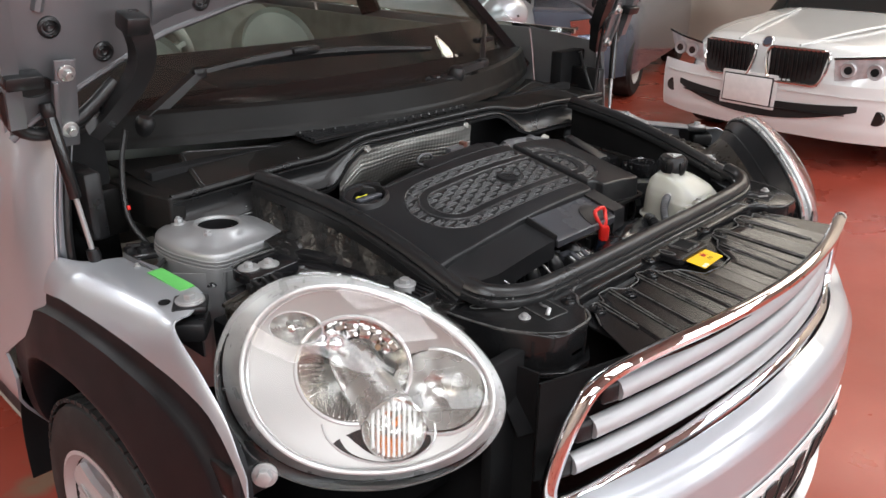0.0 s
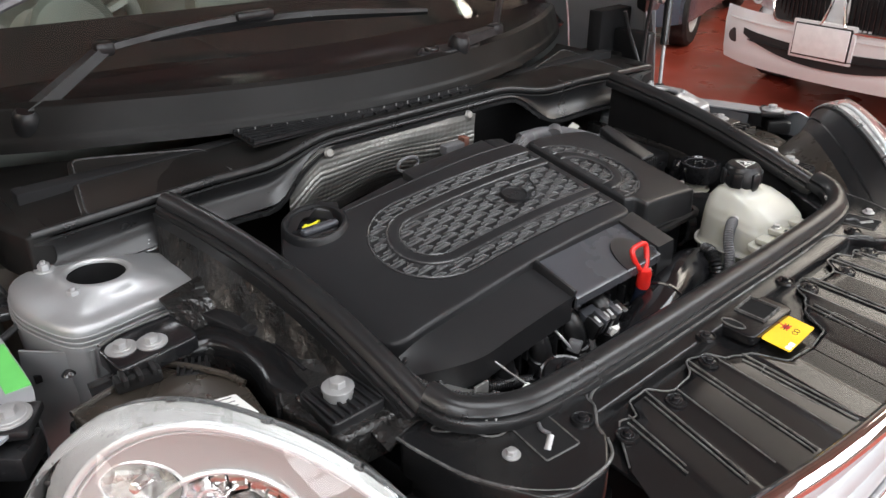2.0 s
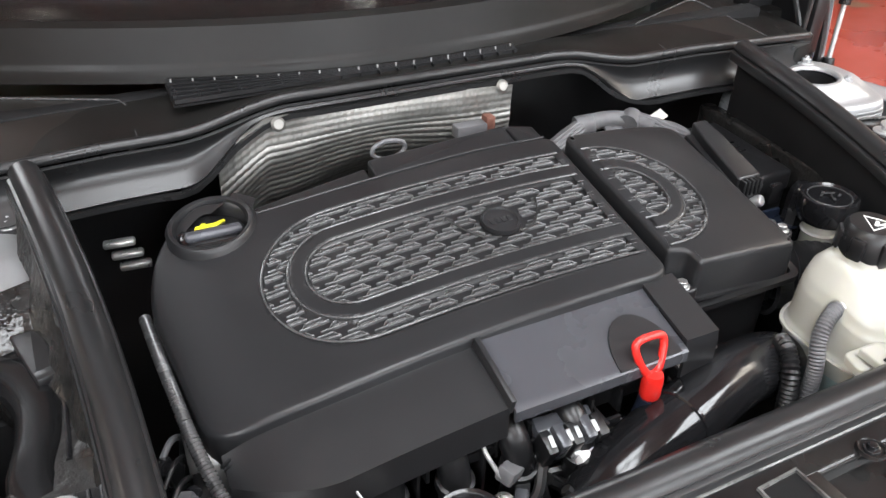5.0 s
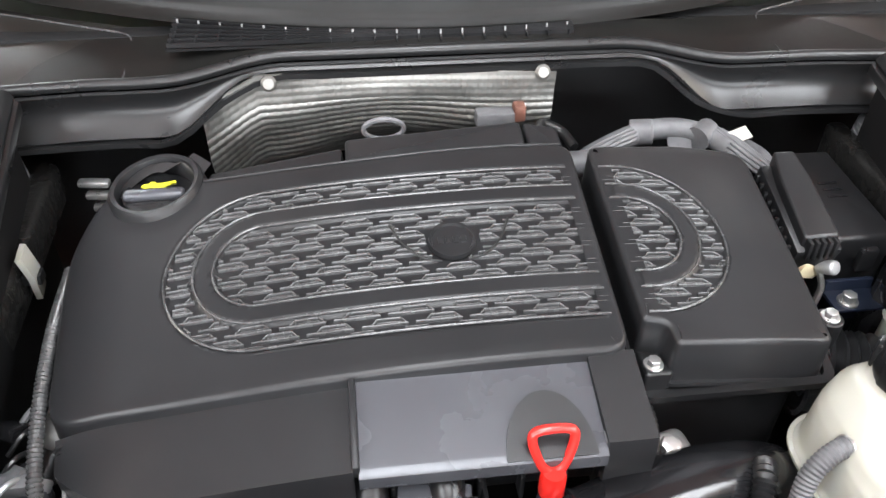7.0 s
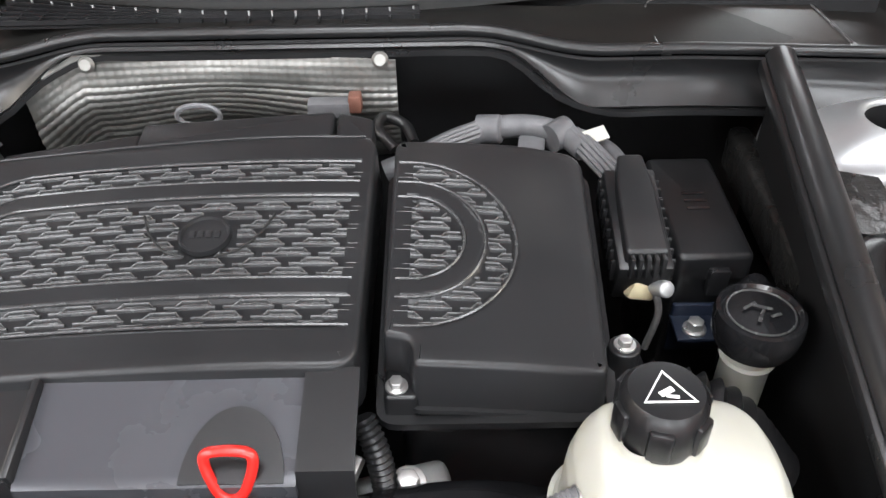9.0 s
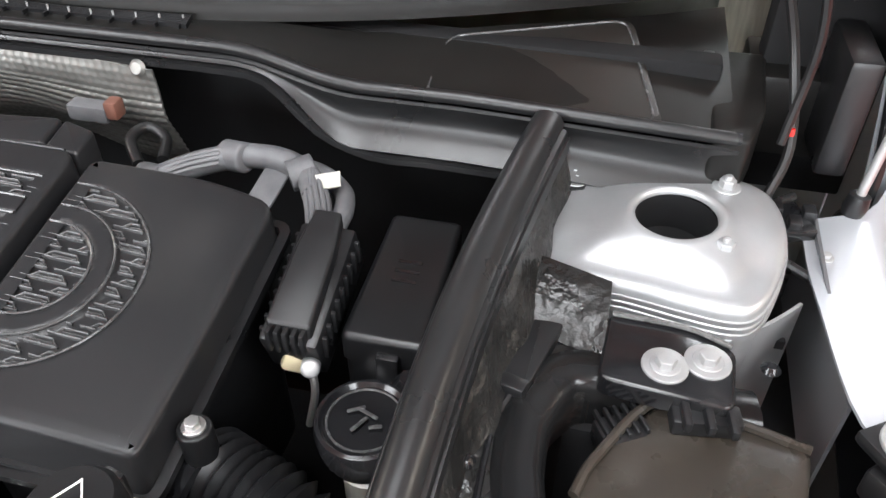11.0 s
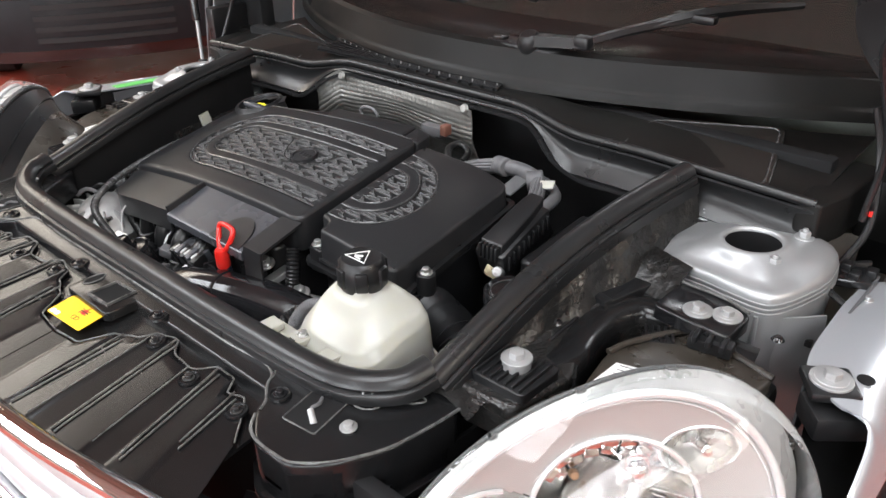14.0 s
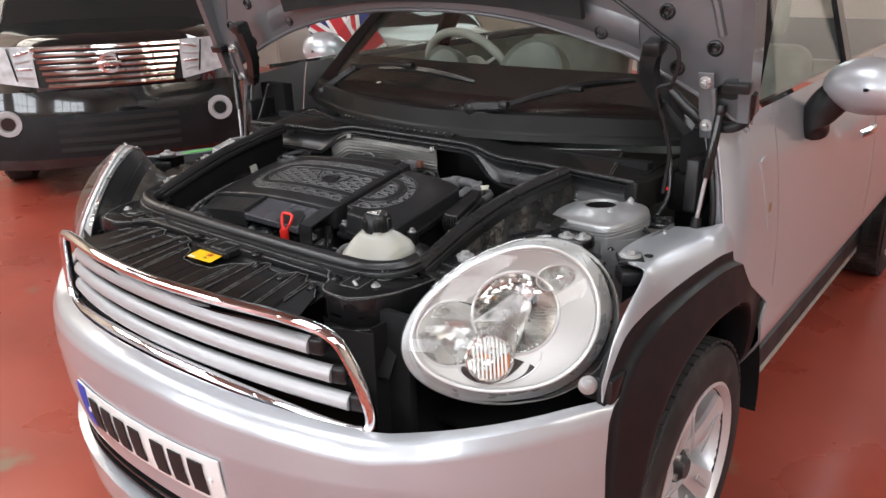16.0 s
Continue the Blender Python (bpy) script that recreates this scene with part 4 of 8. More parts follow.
part("wire", tube([(0.35, -0.02, 0.46), (0.55, -0.03, 0.39), (0.70, -0.03, 0.285), (0.735, -0.03, 0.25), (0.725, -0.04, 0.19), (0.690, -0.045, 0.165), (0.715, -0.05, 0.04), (0.71, -0.08, -0.06)], 0.0045, 8, 6), M["rubber"], bonnet, "black wiring")

# gas struts
for s in (-1, 1):
    top, low = Vector((s * 0.815, 0.940, 1.213)), Vector((s * 0.792, 0.920, 0.965))
    g = thing("gas_strut", "black gas strut holding up the bonnet", "gas strut", tuple(low), group="gas struts")
    d = top - low
    q = Matrix.Translation((0, 0, 0)) @ d.to_track_quat("Z", "Y").to_matrix().to_4x4()
    part("rod", xf(cyl(0.0045, d.length * 0.6, 12), q), M["grey"], g, "grey piston rod")
    part("cylinder", xf(cyl(0.010, d.length * 0.55, 16, 0.002, at=(0, 0, d.length * 0.42)), q), M["gloss"], g)
    part("ball_end", xf(lathe([(0, -0.012), (0.010, -0.01), (0.013, 0), (0.010, 0.012), (0, 0.014)], 14, at=(0, 0, d.length)), q), M["plastic"], g)
    part("foot", xf(lathe([(0, -0.012), (0.010, -0.01), (0.012, 0), (0.010, 0.012), (0, 0.014)], 14), q), M["plastic"], g)

# ---- engine bay: lining, seals, towers, slam panel ----
part("bulkhead", rbox(1.30, 0.03, 0.62, 0.004, at=(0, 0.985, 0.76)), M["dark"], car, "dark bulkhead lining")
part("bay_floor", rbox(1.16, 0.68, 0.02, 0, at=(0, 0.62, 0.46)), M["dark"], car)
part("front_panel", rbox(1.06, 0.02, 0.46, 0.004, at=(0, 0.26, 0.69)), M["dark"], car)


def seal_side(s, t):
    """Centre line of the side seal, front to back."""
    y = 0.379 + 0.475 * t
    x = 0.452 + 0.046 * t - 0.010 * math.sin(math.pi * t)
    z = 0.957 + 0.094 * t + 0.019 * math.sin(math.pi * t)
    return Vector((s * x, y, z))


SEAL_FRONT = [(-0.448, 0.380, 0.972), (-0.435, 0.345, 0.966), (-0.39, 0.317, 0.962), (-0.32, 0.308, 0.960), (-0.15, 0.305, 0.959), (0.0, 0.305, 0.959), (0.15, 0.305, 0.959), (0.32, 0.308, 0.960), (0.39, 0.317, 0.962), (0.435, 0.345, 0.966), (0.448, 0.380, 0.972)]
SEAL_BULB = [(-0.0135, 0.001), (-0.006, -0.002), (0.006, -0.002), (0.0135, 0.001), (0.015, 0.005), (0.0115, 0.0125), (0.006, 0.016), (0.0, 0.017), (-0.006, 0.016), (-0.0115, 0.0125), (-0.015, 0.005)]
SEAL_BASE = [(-0.018, -0.013), (0.018, -0.013), (0.019, -0.004), (0.0175, -0.001), (0.012, 0.0015), (-0.012, 0.0015), (-0.0175, -0.001), (-0.019, -0.004)]
seal = thing("front_rubber_seal", "black rubber seal along the front of the engine bay", "rubber seal")
part("bulb", sweep(cat(SEAL_FRONT, 8), SEAL_BULB), M["rubber"], seal, "rounded rubber bulb")
part("base_strip", sweep(cat(SEAL_FRONT, 8), SEAL_BASE), M["rubber"], seal)
for s in (-1, 1):
    seal = thing("side_rubber_seal", "curved black rubber seal beside the engine bay", "rubber seal", group="side seals")
    run = [seal_side(s, k / 30) for k in range(31)]
    part("bulb", sweep(run, SEAL_BULB), M["rubber"], seal, "rounded rubber bulb")
    part("base_strip", sweep(run, SEAL_BASE), M["rubber"], seal)
    part("clip_lip", sweep([p + Vector((s * 0.017, 0, -0.012)) for p in run], [(-0.004, -0.012), (0.004, -0.012), (0.004, 0.004), (-0.004, 0.004)]), M["rubber"], seal)
    part("inner_wall", sheet(lambda u, v: tuple(seal_side(s, u) + Vector((s * 0.004, 0, -0.010 - 0.45 * v))), 20, 8, 0.004), M["dark"], car, "dark inner wing wall")
    # wrinkled lining that falls from the seal to the tower shelf

    def lining(u, v):
        p = seal_side(s, u)
        q = Vector((s * (0.475 + 0.065 * min(1, 1.4 * u)), 0.40 + 0.47 * u, 0.940))
        r = p.lerp(q, v) + Vector((s * 0.012, 0, -0.008))
        r.z -= 0.02 * math.sin(math.pi * v)
        r += Vector((0.003 * math.sin(37 * u + 9 * v), 0.003 * math.sin(23 * v + 11 * u), 0.004 * math.sin(29 * u) * math.sin(3 * v)))
        return tuple(r)
    part("felt_lining", sheet(lining, 40, 14, 0.003), M["felt"], car, "shiny wrinkled black lining")
    # shelf between seal and wing
    shelf = prism(rounded([(s * 0.455, 0.40), (s * 0.54, 0.405), (s * 0.556, 0.49), (s * 0.541, 0.528), (s * 0.536, 0.572), (s * 0.537, 0.617), (s * 0.557, 0.648), (s * 0.60, 0.652), (s * 0.636, 0.662), (s * 0.632, 0.712), (s * 0.600, 0.728), (s * 0.53, 0.742), (s * 0.508, 0.80), (s * 0.505, 0.90), (s * 0.48, 0.90)], 0.012), 0.905, 0.950, 0.006)
    part("wing_shelf", shelf, M["felt"], car, "black lined shelf")
    part("front_end_carrier", rbox(0.24, 0.04, 0.30, 0.01, at=(s * 0.60, 0.66, 0.76)), M["dark"], car)
    part("headlight_bay_wall", sheet(lambda u, v: (s * (0.475 + 0.03 * u), 0.215 + 0.33 * u, 0.90 - 0.38 * v), 8, 6, 0.004), M["dark"], car)
    part("headlight_bay_floor", rbox(0.30, 0.26, 0.01, 0, at=(s * 0.63, 0.50, 0.64)), M["dark"], car)


def tower_top(s):
    """The pressed steel suspension tower head: a flat lid with a raised hole rim, layered seams and a leg."""
    ox, oy, oz = 0.618, 0.808, 0.909
    t = thing("suspension_tower", "silver painted pressed steel suspension tower", "suspension tower", (s * ox, oy, oz), group="suspension towers")
    outline = [(0.509, 0.776), (0.517, 0.753), (0.540, 0.745), (0.585, 0.737), (0.630, 0.724), (0.662, 0.717), (0.682, 0.722), (0.699, 0.752), (0.714, 0.81), (0.706, 0.872), (0.665, 0.902), (0.59, 0.902), (0.535, 0.896), (0.510, 0.878), (0.503, 0.83)]
    smooth = [(p.x, p.y) for p in cat([(s * (x - ox), y - oy, 0) for x, y in outline], 6, True)]
    n = len(smooth)
    plateau = lambda x: 0.0905 + 0.10 * s * x
    dip = lambda y: max(0.0, min(1.0, (-0.012 - y) / 0.03))
    bm = bmesh.new()
    rings = []
    for r, z in ((0.0345, 0.095), (0.0348, 0.0985), (0.0360, 0.1002), (0.0385, 0.1012), (0.043, 0.0995), (0.048, 0.0955)):
        rings.append([bm.verts.new((r * math.cos(math.atan2(y, x)), r * math.sin(math.atan2(y, x)), z + 0.05 * s * r * math.cos(math.atan2(y, x)))) for x, y in smooth])
    for k, low, soft in ((0.62, 0.000, 0.0), (0.72, 0.001, 0.007), (0.80, 0.003, 0.009), (0.88, 0.006, 0.007), (0.94, 0.010, 0.004), (0.975, 0.015, 0.001), (0.990, 0.021, 0.0), (0.994, 0.026, 0.0), (1.010, 0.0265, 0.0), (1.010, 0.031, 0.0), (1.0, 0.032, 0.0), (1.016, 0.0328, 0.0), (1.016, 0.037, 0.0), (1.004, 0.038, 0.0), (1.022, 0.0388, 0.0), (1.022, 0.045, 0.0), (1.0, 0.046, 0.0), (0.992, 0.075, 0.0), (0.97, 0.11, 0.0), (0.97, 0.22, 0.0)):
        rings.append([bm.verts.new((x * k, y * k, plateau(x * k) - low - soft * dip(y * k))) for x, y in smooth])
    for a, b in zip(rings, rings[1:]):
        for k in range(n):
            bm.faces.new((a[k], a[(k + 1) % n], b[(k + 1) % n], b[k]))
    part("tower_head", bm, M["tower"], t, angle=50)
    part("centre_hole", lathe([(0.0355, 0.094), (0.0345, 0.094), (0.033, 0.06), (0.0, 0.055)], 28), M["dark"], t, "dark round opening")
    for bx, by in ((-0.091, 0.057), (0.044, 0.056), (0.039, -0.032)):
        z = plateau(s * bx) - 0.001 - 0.003 * dip(by)
        b = part("tower_bolt", bolt(0.0075, 0.008, 1.7, at=(s * bx, by, z)), M["tower"], t, "silver flange nut")
        part("stud", cyl(0.0035, 0.014, 10, 0.001, at=(s * bx, by, z)), M["tower"], b)
    for name, x0, x1, y0, y1 in (("front_leg", 0.012, 0.047, -0.089, -0.091), ("outer_leg", 0.050, 0.112, -0.090, -0.035)):
        leg = sheet(lambda u, v: (s * (x0 + (x1 - x0) * u + 0.006 * v), y0 + (y1 - y0) * u - 0.005 * math.sin(math.pi * u) + 0.016 * v, 0.050 - 0.22 * v), 10, 10, 0.003)
        part(name, leg, M["tower"], t, "silver panel running down from the tower")
    part("leg_seam", tube([(s * 0.0485, -0.092, 0.052), (s * 0.0500, -0.088, 0.0), (s * 0.0545, -0.078, -0.15)], 0.0032, 8, 4), M["tower"], t)
    part("tower_clip", rbox(0.012, 0.006, 0.010, 0.001, at=(s * 0.100, -0.046, 0.012)), M["plastic"], t)
    return t


for s in (-1, 1):
    tower_top(s)
    # bracket plate with two capped bolts
    br = thing("relay_bracket", "black bracket plate with two grey capped bolts", "bracket", (s * 0.643, 0.662, 0.966), group="bracket plates")
    part("plate", prism(rounded([(-0.075 * s, -0.02), (0.022 * s, -0.03), (0.026 * s, 0.030), (-0.012 * s, 0.046), (-0.07 * s, 0.05)], 0.01), -0.01, 0.008, 0.003), M["gloss"], br)
    for bx, by in ((0.004, 0.012), (-0.027, 0.001)):
        cb = part("capped_bolt", bolt(0.0078, 0.007, 1.5, at=(s * bx, by, 0.0085)), M["grey"], br)
        part("washer", cyl(0.0175, 0.002, 28, 0.0008, at=(s * bx, by, 0.008)), M["grey"], cb)
    part("upstand", tube([(-0.068 * s, 0.046, 0.010), (-0.012 * s, 0.043, 0.010), (0.022 * s, 0.030, 0.010)], 0.0022, 8, 4), M["scuff_glint"], br)
    # bolted pad beside the seal corner
    pad = thing("bolted_pad", "ribbed black pad with a large grey bolt", "mounting pad", (s * 0.507, 0.452, 0.945), group="mounting pads")
    part("pad", prism(rounded([(-0.035, -0.035), (0.035, -0.035), (0.04, 0.03), (-0.03, 0.035)], 0.008), -0.005, 0.016, 0.002), M["plastic"], pad)
    for k in range(7):
        part("rib", rbox(0.003, 0.06, 0.006, 0.001, at=(-0.028 + 0.0095 * k, -0.002, 0.017)), M["plastic"], pad)
    part("spacer", cyl(0.016, 0.012, 20, 0.002, at=(0, 0.003, 0.014)), M["grey"], pad)
    part("bolt", bolt(0.009, 0.008, 1.95, at=(0, 0.003, 0.026)), M["grey"], pad)
    # moulded lining with a swan-neck ridge round a deep pocket
    part("swan_ridge", sweep(cat([(s * 0.515, 0.480, 0.940), (s * 0.528, 0.525, 0.948), (s * 0.521, 0.570, 0.950), (s * 0.522, 0.617, 0.951), (s * 0.541, 0.659, 0.952), (s * 0.570, 0.669, 0.952), (s * 0.604, 0.663, 0.950), (s * 0.645, 0.661, 0.946), (s * 0.69, 0.668, 0.938)], 8), [(-0.021, -0.014), (0.021, -0.014), (0.020, -0.004), (0.016, 0.003), (0.009, 0.006), (-0.009, 0.006), (-0.016, 0.003), (-0.020, -0.004)]), M["slam"], car, "rounded ridge of the moulded lining")
    part("ridge_crease", tube([(s * 0.500, 0.530, 0.950), (s * 0.499, 0.57, 0.950), (s * 0.501, 0.625, 0.950), (s * 0.522, 0.682, 0.950), (s * 0.565, 0.700, 0.950)], 0.0026, 8, 6), M["gloss"], car)
    part("pocket_wall", sweep(cat([(s * 0.556, 0.495, 0.90), (s * 0.541, 0.528, 0.90), (s * 0.536, 0.572, 0.90), (s * 0.537, 0.617, 0.90), (s * 0.557, 0.648, 0.90), (s * 0.61, 0.652, 0.90)], 5), [(-0.002, -0.16), (0.002, -0.16), (0.002, 0.045), (-0.002, 0.045)]), M["dark"], car)
    part("lining_flap", sheet(lambda u, v: (s * (0.508 + 0.064 * u), 0.758 - 0.018 * u - 0.060 * v, 0.984 - 0.003 * u - 0.024 * v * v - 0.006 * math.sin(3.1 * u) * v), 10, 8, 0.003), M["felt"], car, "bent flap of black lining")
    part("lining_box", prism(rounded([(s * 0.497, 0.635), (s * 0.518, 0.625), (s * 0.545, 0.725), (s * 0.520, 0.735)], 0.003), 0.935, 0.962, 0.002), M["plastic"], car, "long black cable box")
    for k in range(2):
        part("cable_end", tube([(s * (0.490 + 0.008 * k), 0.60, 0.948), (s * (0.500 + 0.008 * k), 0.628, 0.955), (s * (0.506 + 0.008 * k), 0.645, 0.955)], 0.003, 6, 4), M["rubber"], car)
    part("cable_clip", rbox(0.022, 0.014, 0.012, 0.002, at=(s * 0.508, 0.632, 0.958), rot=(0, 0, -15 * s)), M["plastic"], car)
    for rx, ry in ((0.578, 0.676), (0.486, 0.565), (0.53, 0.49), (0.70, 0.70)):
        part("lining_rivet", lathe([(0, 0.005), (0.004, 0.0045), (0.0065, 0.002), (0.008, 0)], 14, at=(s * rx, ry, 0.951)), M["gloss"], car)
    # felt shoulder that overlaps the pad
    part("felt_shoulder", sheet(lambda u, v: (s * (0.462 + 0.055 * u), 0.485 + 0.075 * v + 0.02 * u, 0.944 + 0.018 * math.sin(math.pi * v) * (0.6 + 0.4 * math.cos(3 * u)) - 0.004 * u), 14, 10, 0.003), M["felt"], car)

# ---- slam panel ----
slam = thing("slam_panel", "black ribbed plastic panel over the radiator", "slam panel")


def slam_z(y):
    return 0.938 + 0.10 * (y - 0.22)


def slam_point(u, v):
    x = -0.345 + 0.69 * u
    y0, y1 = grille_y(x), 0.272
    y = y0 + (y1 - y0) * v
    return (x, y, slam_z(y) - 0.011 + 0.0006 * math.sin(31 * x) * math.sin(19 * y))


part("panel", sheet(slam_point, 60, 10, 0.004), M["slam"], slam)
back = [(-0.445, 0.215), (-0.42, 0.205), (-0.37, 0.205), (-0.335, 0.232), (-0.32, 0.262), (-0.18, 0.262), (0.18, 0.262), (0.32, 0.262), (0.335, 0.232), (0.37, 0.205), (0.42, 0.205), (0.455, 0.235), (0.484, 0.29), (0.496, 0.37), (0.44, 0.42), (0.38, 0.335), (0.30, 0.318), (-0.30, 0.318), (-0.38, 0.335), (-0.44, 0.42), (-0.496, 0.37), (-0.484, 0.29), (-0.455, 0.235)]
part("rear_beam", prism(rounded(back, 0.012), 0.905, 0.948, 0.005), M["slam"], slam, "black moulded cross beam")


def slam_line(pts, r, name="panel_line", dz=0.0, mat="scuff_glint", n=6):
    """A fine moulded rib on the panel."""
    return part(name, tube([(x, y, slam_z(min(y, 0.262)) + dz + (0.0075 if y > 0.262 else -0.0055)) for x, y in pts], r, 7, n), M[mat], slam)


for s in (-1, 1):
    # ribbed plate of the panel: raised field with a scalloped rear edge, and pairs of ribs on it
    def scallop(x):
        x = abs(x)
        for (a, ya), (b2, yb) in zip(EDGE, EDGE[1:]):
            if a <= x <= b2:
                f = (x - a) / (b2 - a)
                f = f * f * (3 - 2 * f)
                return ya + (yb - ya) * f
        return 0.22

    EDGE = [(0.0, 0.176), (0.045, 0.180), (0.075, 0.218), (0.105, 0.232), (0.118, 0.250), (0.148, 0.258), (0.170, 0.240), (0.210, 0.238), (0.232, 0.258), (0.262, 0.258), (0.275, 0.240), (0.300, 0.246), (0.318, 0.226), (0.345, 0.200)]

    STRIPS = [(0.0, 0.0), (0.034, 0.0), (0.038, 0.0008), (0.074, 0.0028), (0.078, 0.0), (0.084, 0.0008), (0.116, 0.0026), (0.120, 0.0), (0.148, 0.0), (0.153, 0.0008), (0.203, 0.0036), (0.207, 0.0), (0.234, 0.0), (0.240, 0.0008), (0.280, 0.0030), (0.286, 0.0), (0.36, 0.0)]

    def strip_h(x):
        for (a, ha), (b2, hb) in zip(STRIPS, STRIPS[1:]):
            if a <= x <= b2:
                return ha + (hb - ha) * (x - a) / (b2 - a)
        return 0.0

    def field(u, v):
        xr = 0.001 + 0.343 * u
        v = min(1, v * 1.04)
        x = xr * (1 + 0.11 * (1 - v))
        y0 = grille_y(x) + 0.003
        y = y0 + (scallop(xr) - y0) * v
        drop = 0.004 if v > 0.995 else 0.0
        fade = min(1.0, (1 - v) * 9)
        return (s * x, y, slam_z(y) - 0.0035 - drop + strip_h(xr) * fade)
    part("ribbed_field", sheet(field, 172, 26, 0.002), M["slam"], slam, angle=12)
    slam_line([(s * x, scallop(x)) for x in [0.004 + 0.0113 * k for k in range(31)]], 0.0011, "field_edge", 0.002, n=2)
    for (xa, ya), (xb, yb) in (((0.284, 0.244), (0.298, 0.165)), ((0.236, 0.256), (0.262, 0.120)), ((0.150, 0.255), (0.168, 0.085)), ((0.085, 0.222), (0.080, 0.070)), ((0.205, 0.236), (0.222, 0.11)), ((0.118, 0.246), (0.122, 0.085))):
        for k, dx in enumerate((0.0, 0.010)):
            if k and xa in (0.205, 0.118):
                continue
            pts = [(xa + (xb - xa) * t + dx * (1 - 0.3 * t), ya + (yb - ya) * t - dx * 0.6) for t in (0, 0.3, 0.6, 0.85, 1.0)]
            pts = [(x, max(y, grille_y(x) + 0.016)) for x, y in pts]
            part("panel_rib", tube([(s * x, y, slam_z(y) - 0.0014) for x, y in pts], 0.0012, 7, 4), M["scuff_glint"], slam)
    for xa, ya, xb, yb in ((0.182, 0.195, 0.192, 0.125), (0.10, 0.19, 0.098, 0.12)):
        part("panel_rib", tube([(s * xa, ya, slam_z(ya) - 0.0026), (s * xb, yb, slam_z(yb) - 0.0026)], 0.0009, 6, 1), M["scuff_glint"], slam)
        part("panel_rib", tube([(s * xa, ya, slam_z(ya) - 0.0026), (s * (xa - 0.02), ya + 0.004, slam_z(ya) - 0.0026)], 0.0009, 6, 1), M["scuff_glint"], slam)
    # bosses with screws
    for bx, by in ((0.102, 0.262), (0.131, 0.239), (0.336, 0.266), (0.309, 0.228), (0.222, 0.226)):
        z = 0.9485 if by > 0.26 else slam_z(by) - 0.003
        boss = part("screw_boss", lathe([(0.0, 0.0015), (0.0095, 0.0015), (0.0105, 0.003), (0.0118, 0.003), (0.0128, 0)], 22, at=(s * bx, by, z)), M["slam"], slam)
        part("screw", bolt(0.0045, 0.004, 1.6, at=(s * bx, by, z + 0.0015)), M["gloss"], boss)
    # stepped lip of the cross beam and of its end
    for dy, r in ((0.0, 0.0017), (0.009, 0.0012)):
        part("step_line", tube([(s * x, y, 0.9478) for x, y in ((0.0, 0.286 + dy), (0.10, 0.286 + dy), (0.215, 0.286 + dy), (0.275, 0.290 + dy), (0.300, 0.283 + dy * 0.6), (0.308, 0.272), (0.318, 0.262), (0.332, 0.250), (0.338, 0.238))], r, 7, 5), M["scuff_glint"], slam)
    part("end_lip", tube([(s * x, y, 0.9465) for x, y in ((0.338, 0.232), (0.352, 0.216), (0.372, 0.209), (0.407, 0.209), (0.424, 0.214), (0.452, 0.240), (0.478, 0.286), (0.490, 0.34), (0.494, 0.375))], 0.0018, 8, 5), M["scuff_glint"], slam)
    part("end_apron", prism(rounded([(s * 0.345, 0.225), (s * 0.372, 0.205), (s * 0.42, 0.205), (s * 0.455, 0.235), (s * 0.484, 0.29), (s * 0.494, 0.36), (s * 0.36, 0.33)], 0.01), 0.885, 0.91, 0.0), M["slam"], slam)
    part("end_flange", prism(rounded([(s * 0.330, 0.225), (s * 0.37, 0.197), (s * 0.424, 0.197), (s * 0.462, 0.230), (s * 0.493, 0.288), (s * 0.504, 0.36), (s * 0.36, 0.33)], 0.01), 0.880, 0.887, 0.002), M["slam"], slam)
    part("end_panel", sheet(lambda u, v: (s * (0.40 + 0.06 * u), 0.2065 + 0.035 * max(0, u * 1.6 - 0.6) - 0.0005, 0.935 - 0.035 * v), 8, 2, 0.001), M["slam"], slam)
    knob = part("twist_knob", lathe([(0, 0.024), (0.010, 0.024), (0.0135, 0.020), (0.015, 0.012), (0.015, 0), (0, 0)], 20, at=(s * 0.411, 0.328, 0.948)), M["grey"], slam, "grey twist knob")
    for k in range(10):
        part("knurl", xf(rbox(0.004, 0.0028, 0.016, 0.001), pose(s * 0.411 + 0.015 * math.cos(radians(36 * k)), 0.328 + 0.015 * math.sin(radians(36 * k)), 0.958, 0, 0, 36 * k)), M["grey"], knob)
    part("knob_rim", tube([(s * 0.411 + 0.02 * math.cos(radians(18 * k)), 0.326 + 0.02 * math.sin(radians(18 * k)), 0.9485) for k in range(20)], 0.0012, 6, 1, True), M["scuff_glint"], slam)
    ring = [(s * (0.446 + 0.018 * math.cos(radians(20 * k)) * 0.8 + 0.004 * math.sin(radians(20 * k))), 0.350 + 0.0095 * math.sin(radians(20 * k)) + 0.006 * math.cos(radians(20 * k))) for k in range(18)]
    # slot and latch hole: flat near-black caps, the shade of their depth painted
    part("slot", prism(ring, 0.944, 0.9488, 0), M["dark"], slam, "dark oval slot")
    part("slot_edge", tube([(x, y, 0.9488) for x, y in ring], 0.0011, 6, 1, True), M["scuff_glint"], slam)
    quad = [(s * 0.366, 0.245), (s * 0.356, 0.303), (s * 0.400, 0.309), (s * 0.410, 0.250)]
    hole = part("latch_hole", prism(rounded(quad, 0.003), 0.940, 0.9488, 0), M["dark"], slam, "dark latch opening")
    part("hole_edge", tube([(x, y, 0.9488) for x, y in rounded(quad, 0.003)], 0.0010, 6, 1, True), M["scuff_glint"], hole)
    part("spring", ribbed([(s * 0.378, 0.272, 0.947), (s * 0.398, 0.260, 0.947)], 0.0045, 0.003, 0.3, 8), M["grey"], hole)
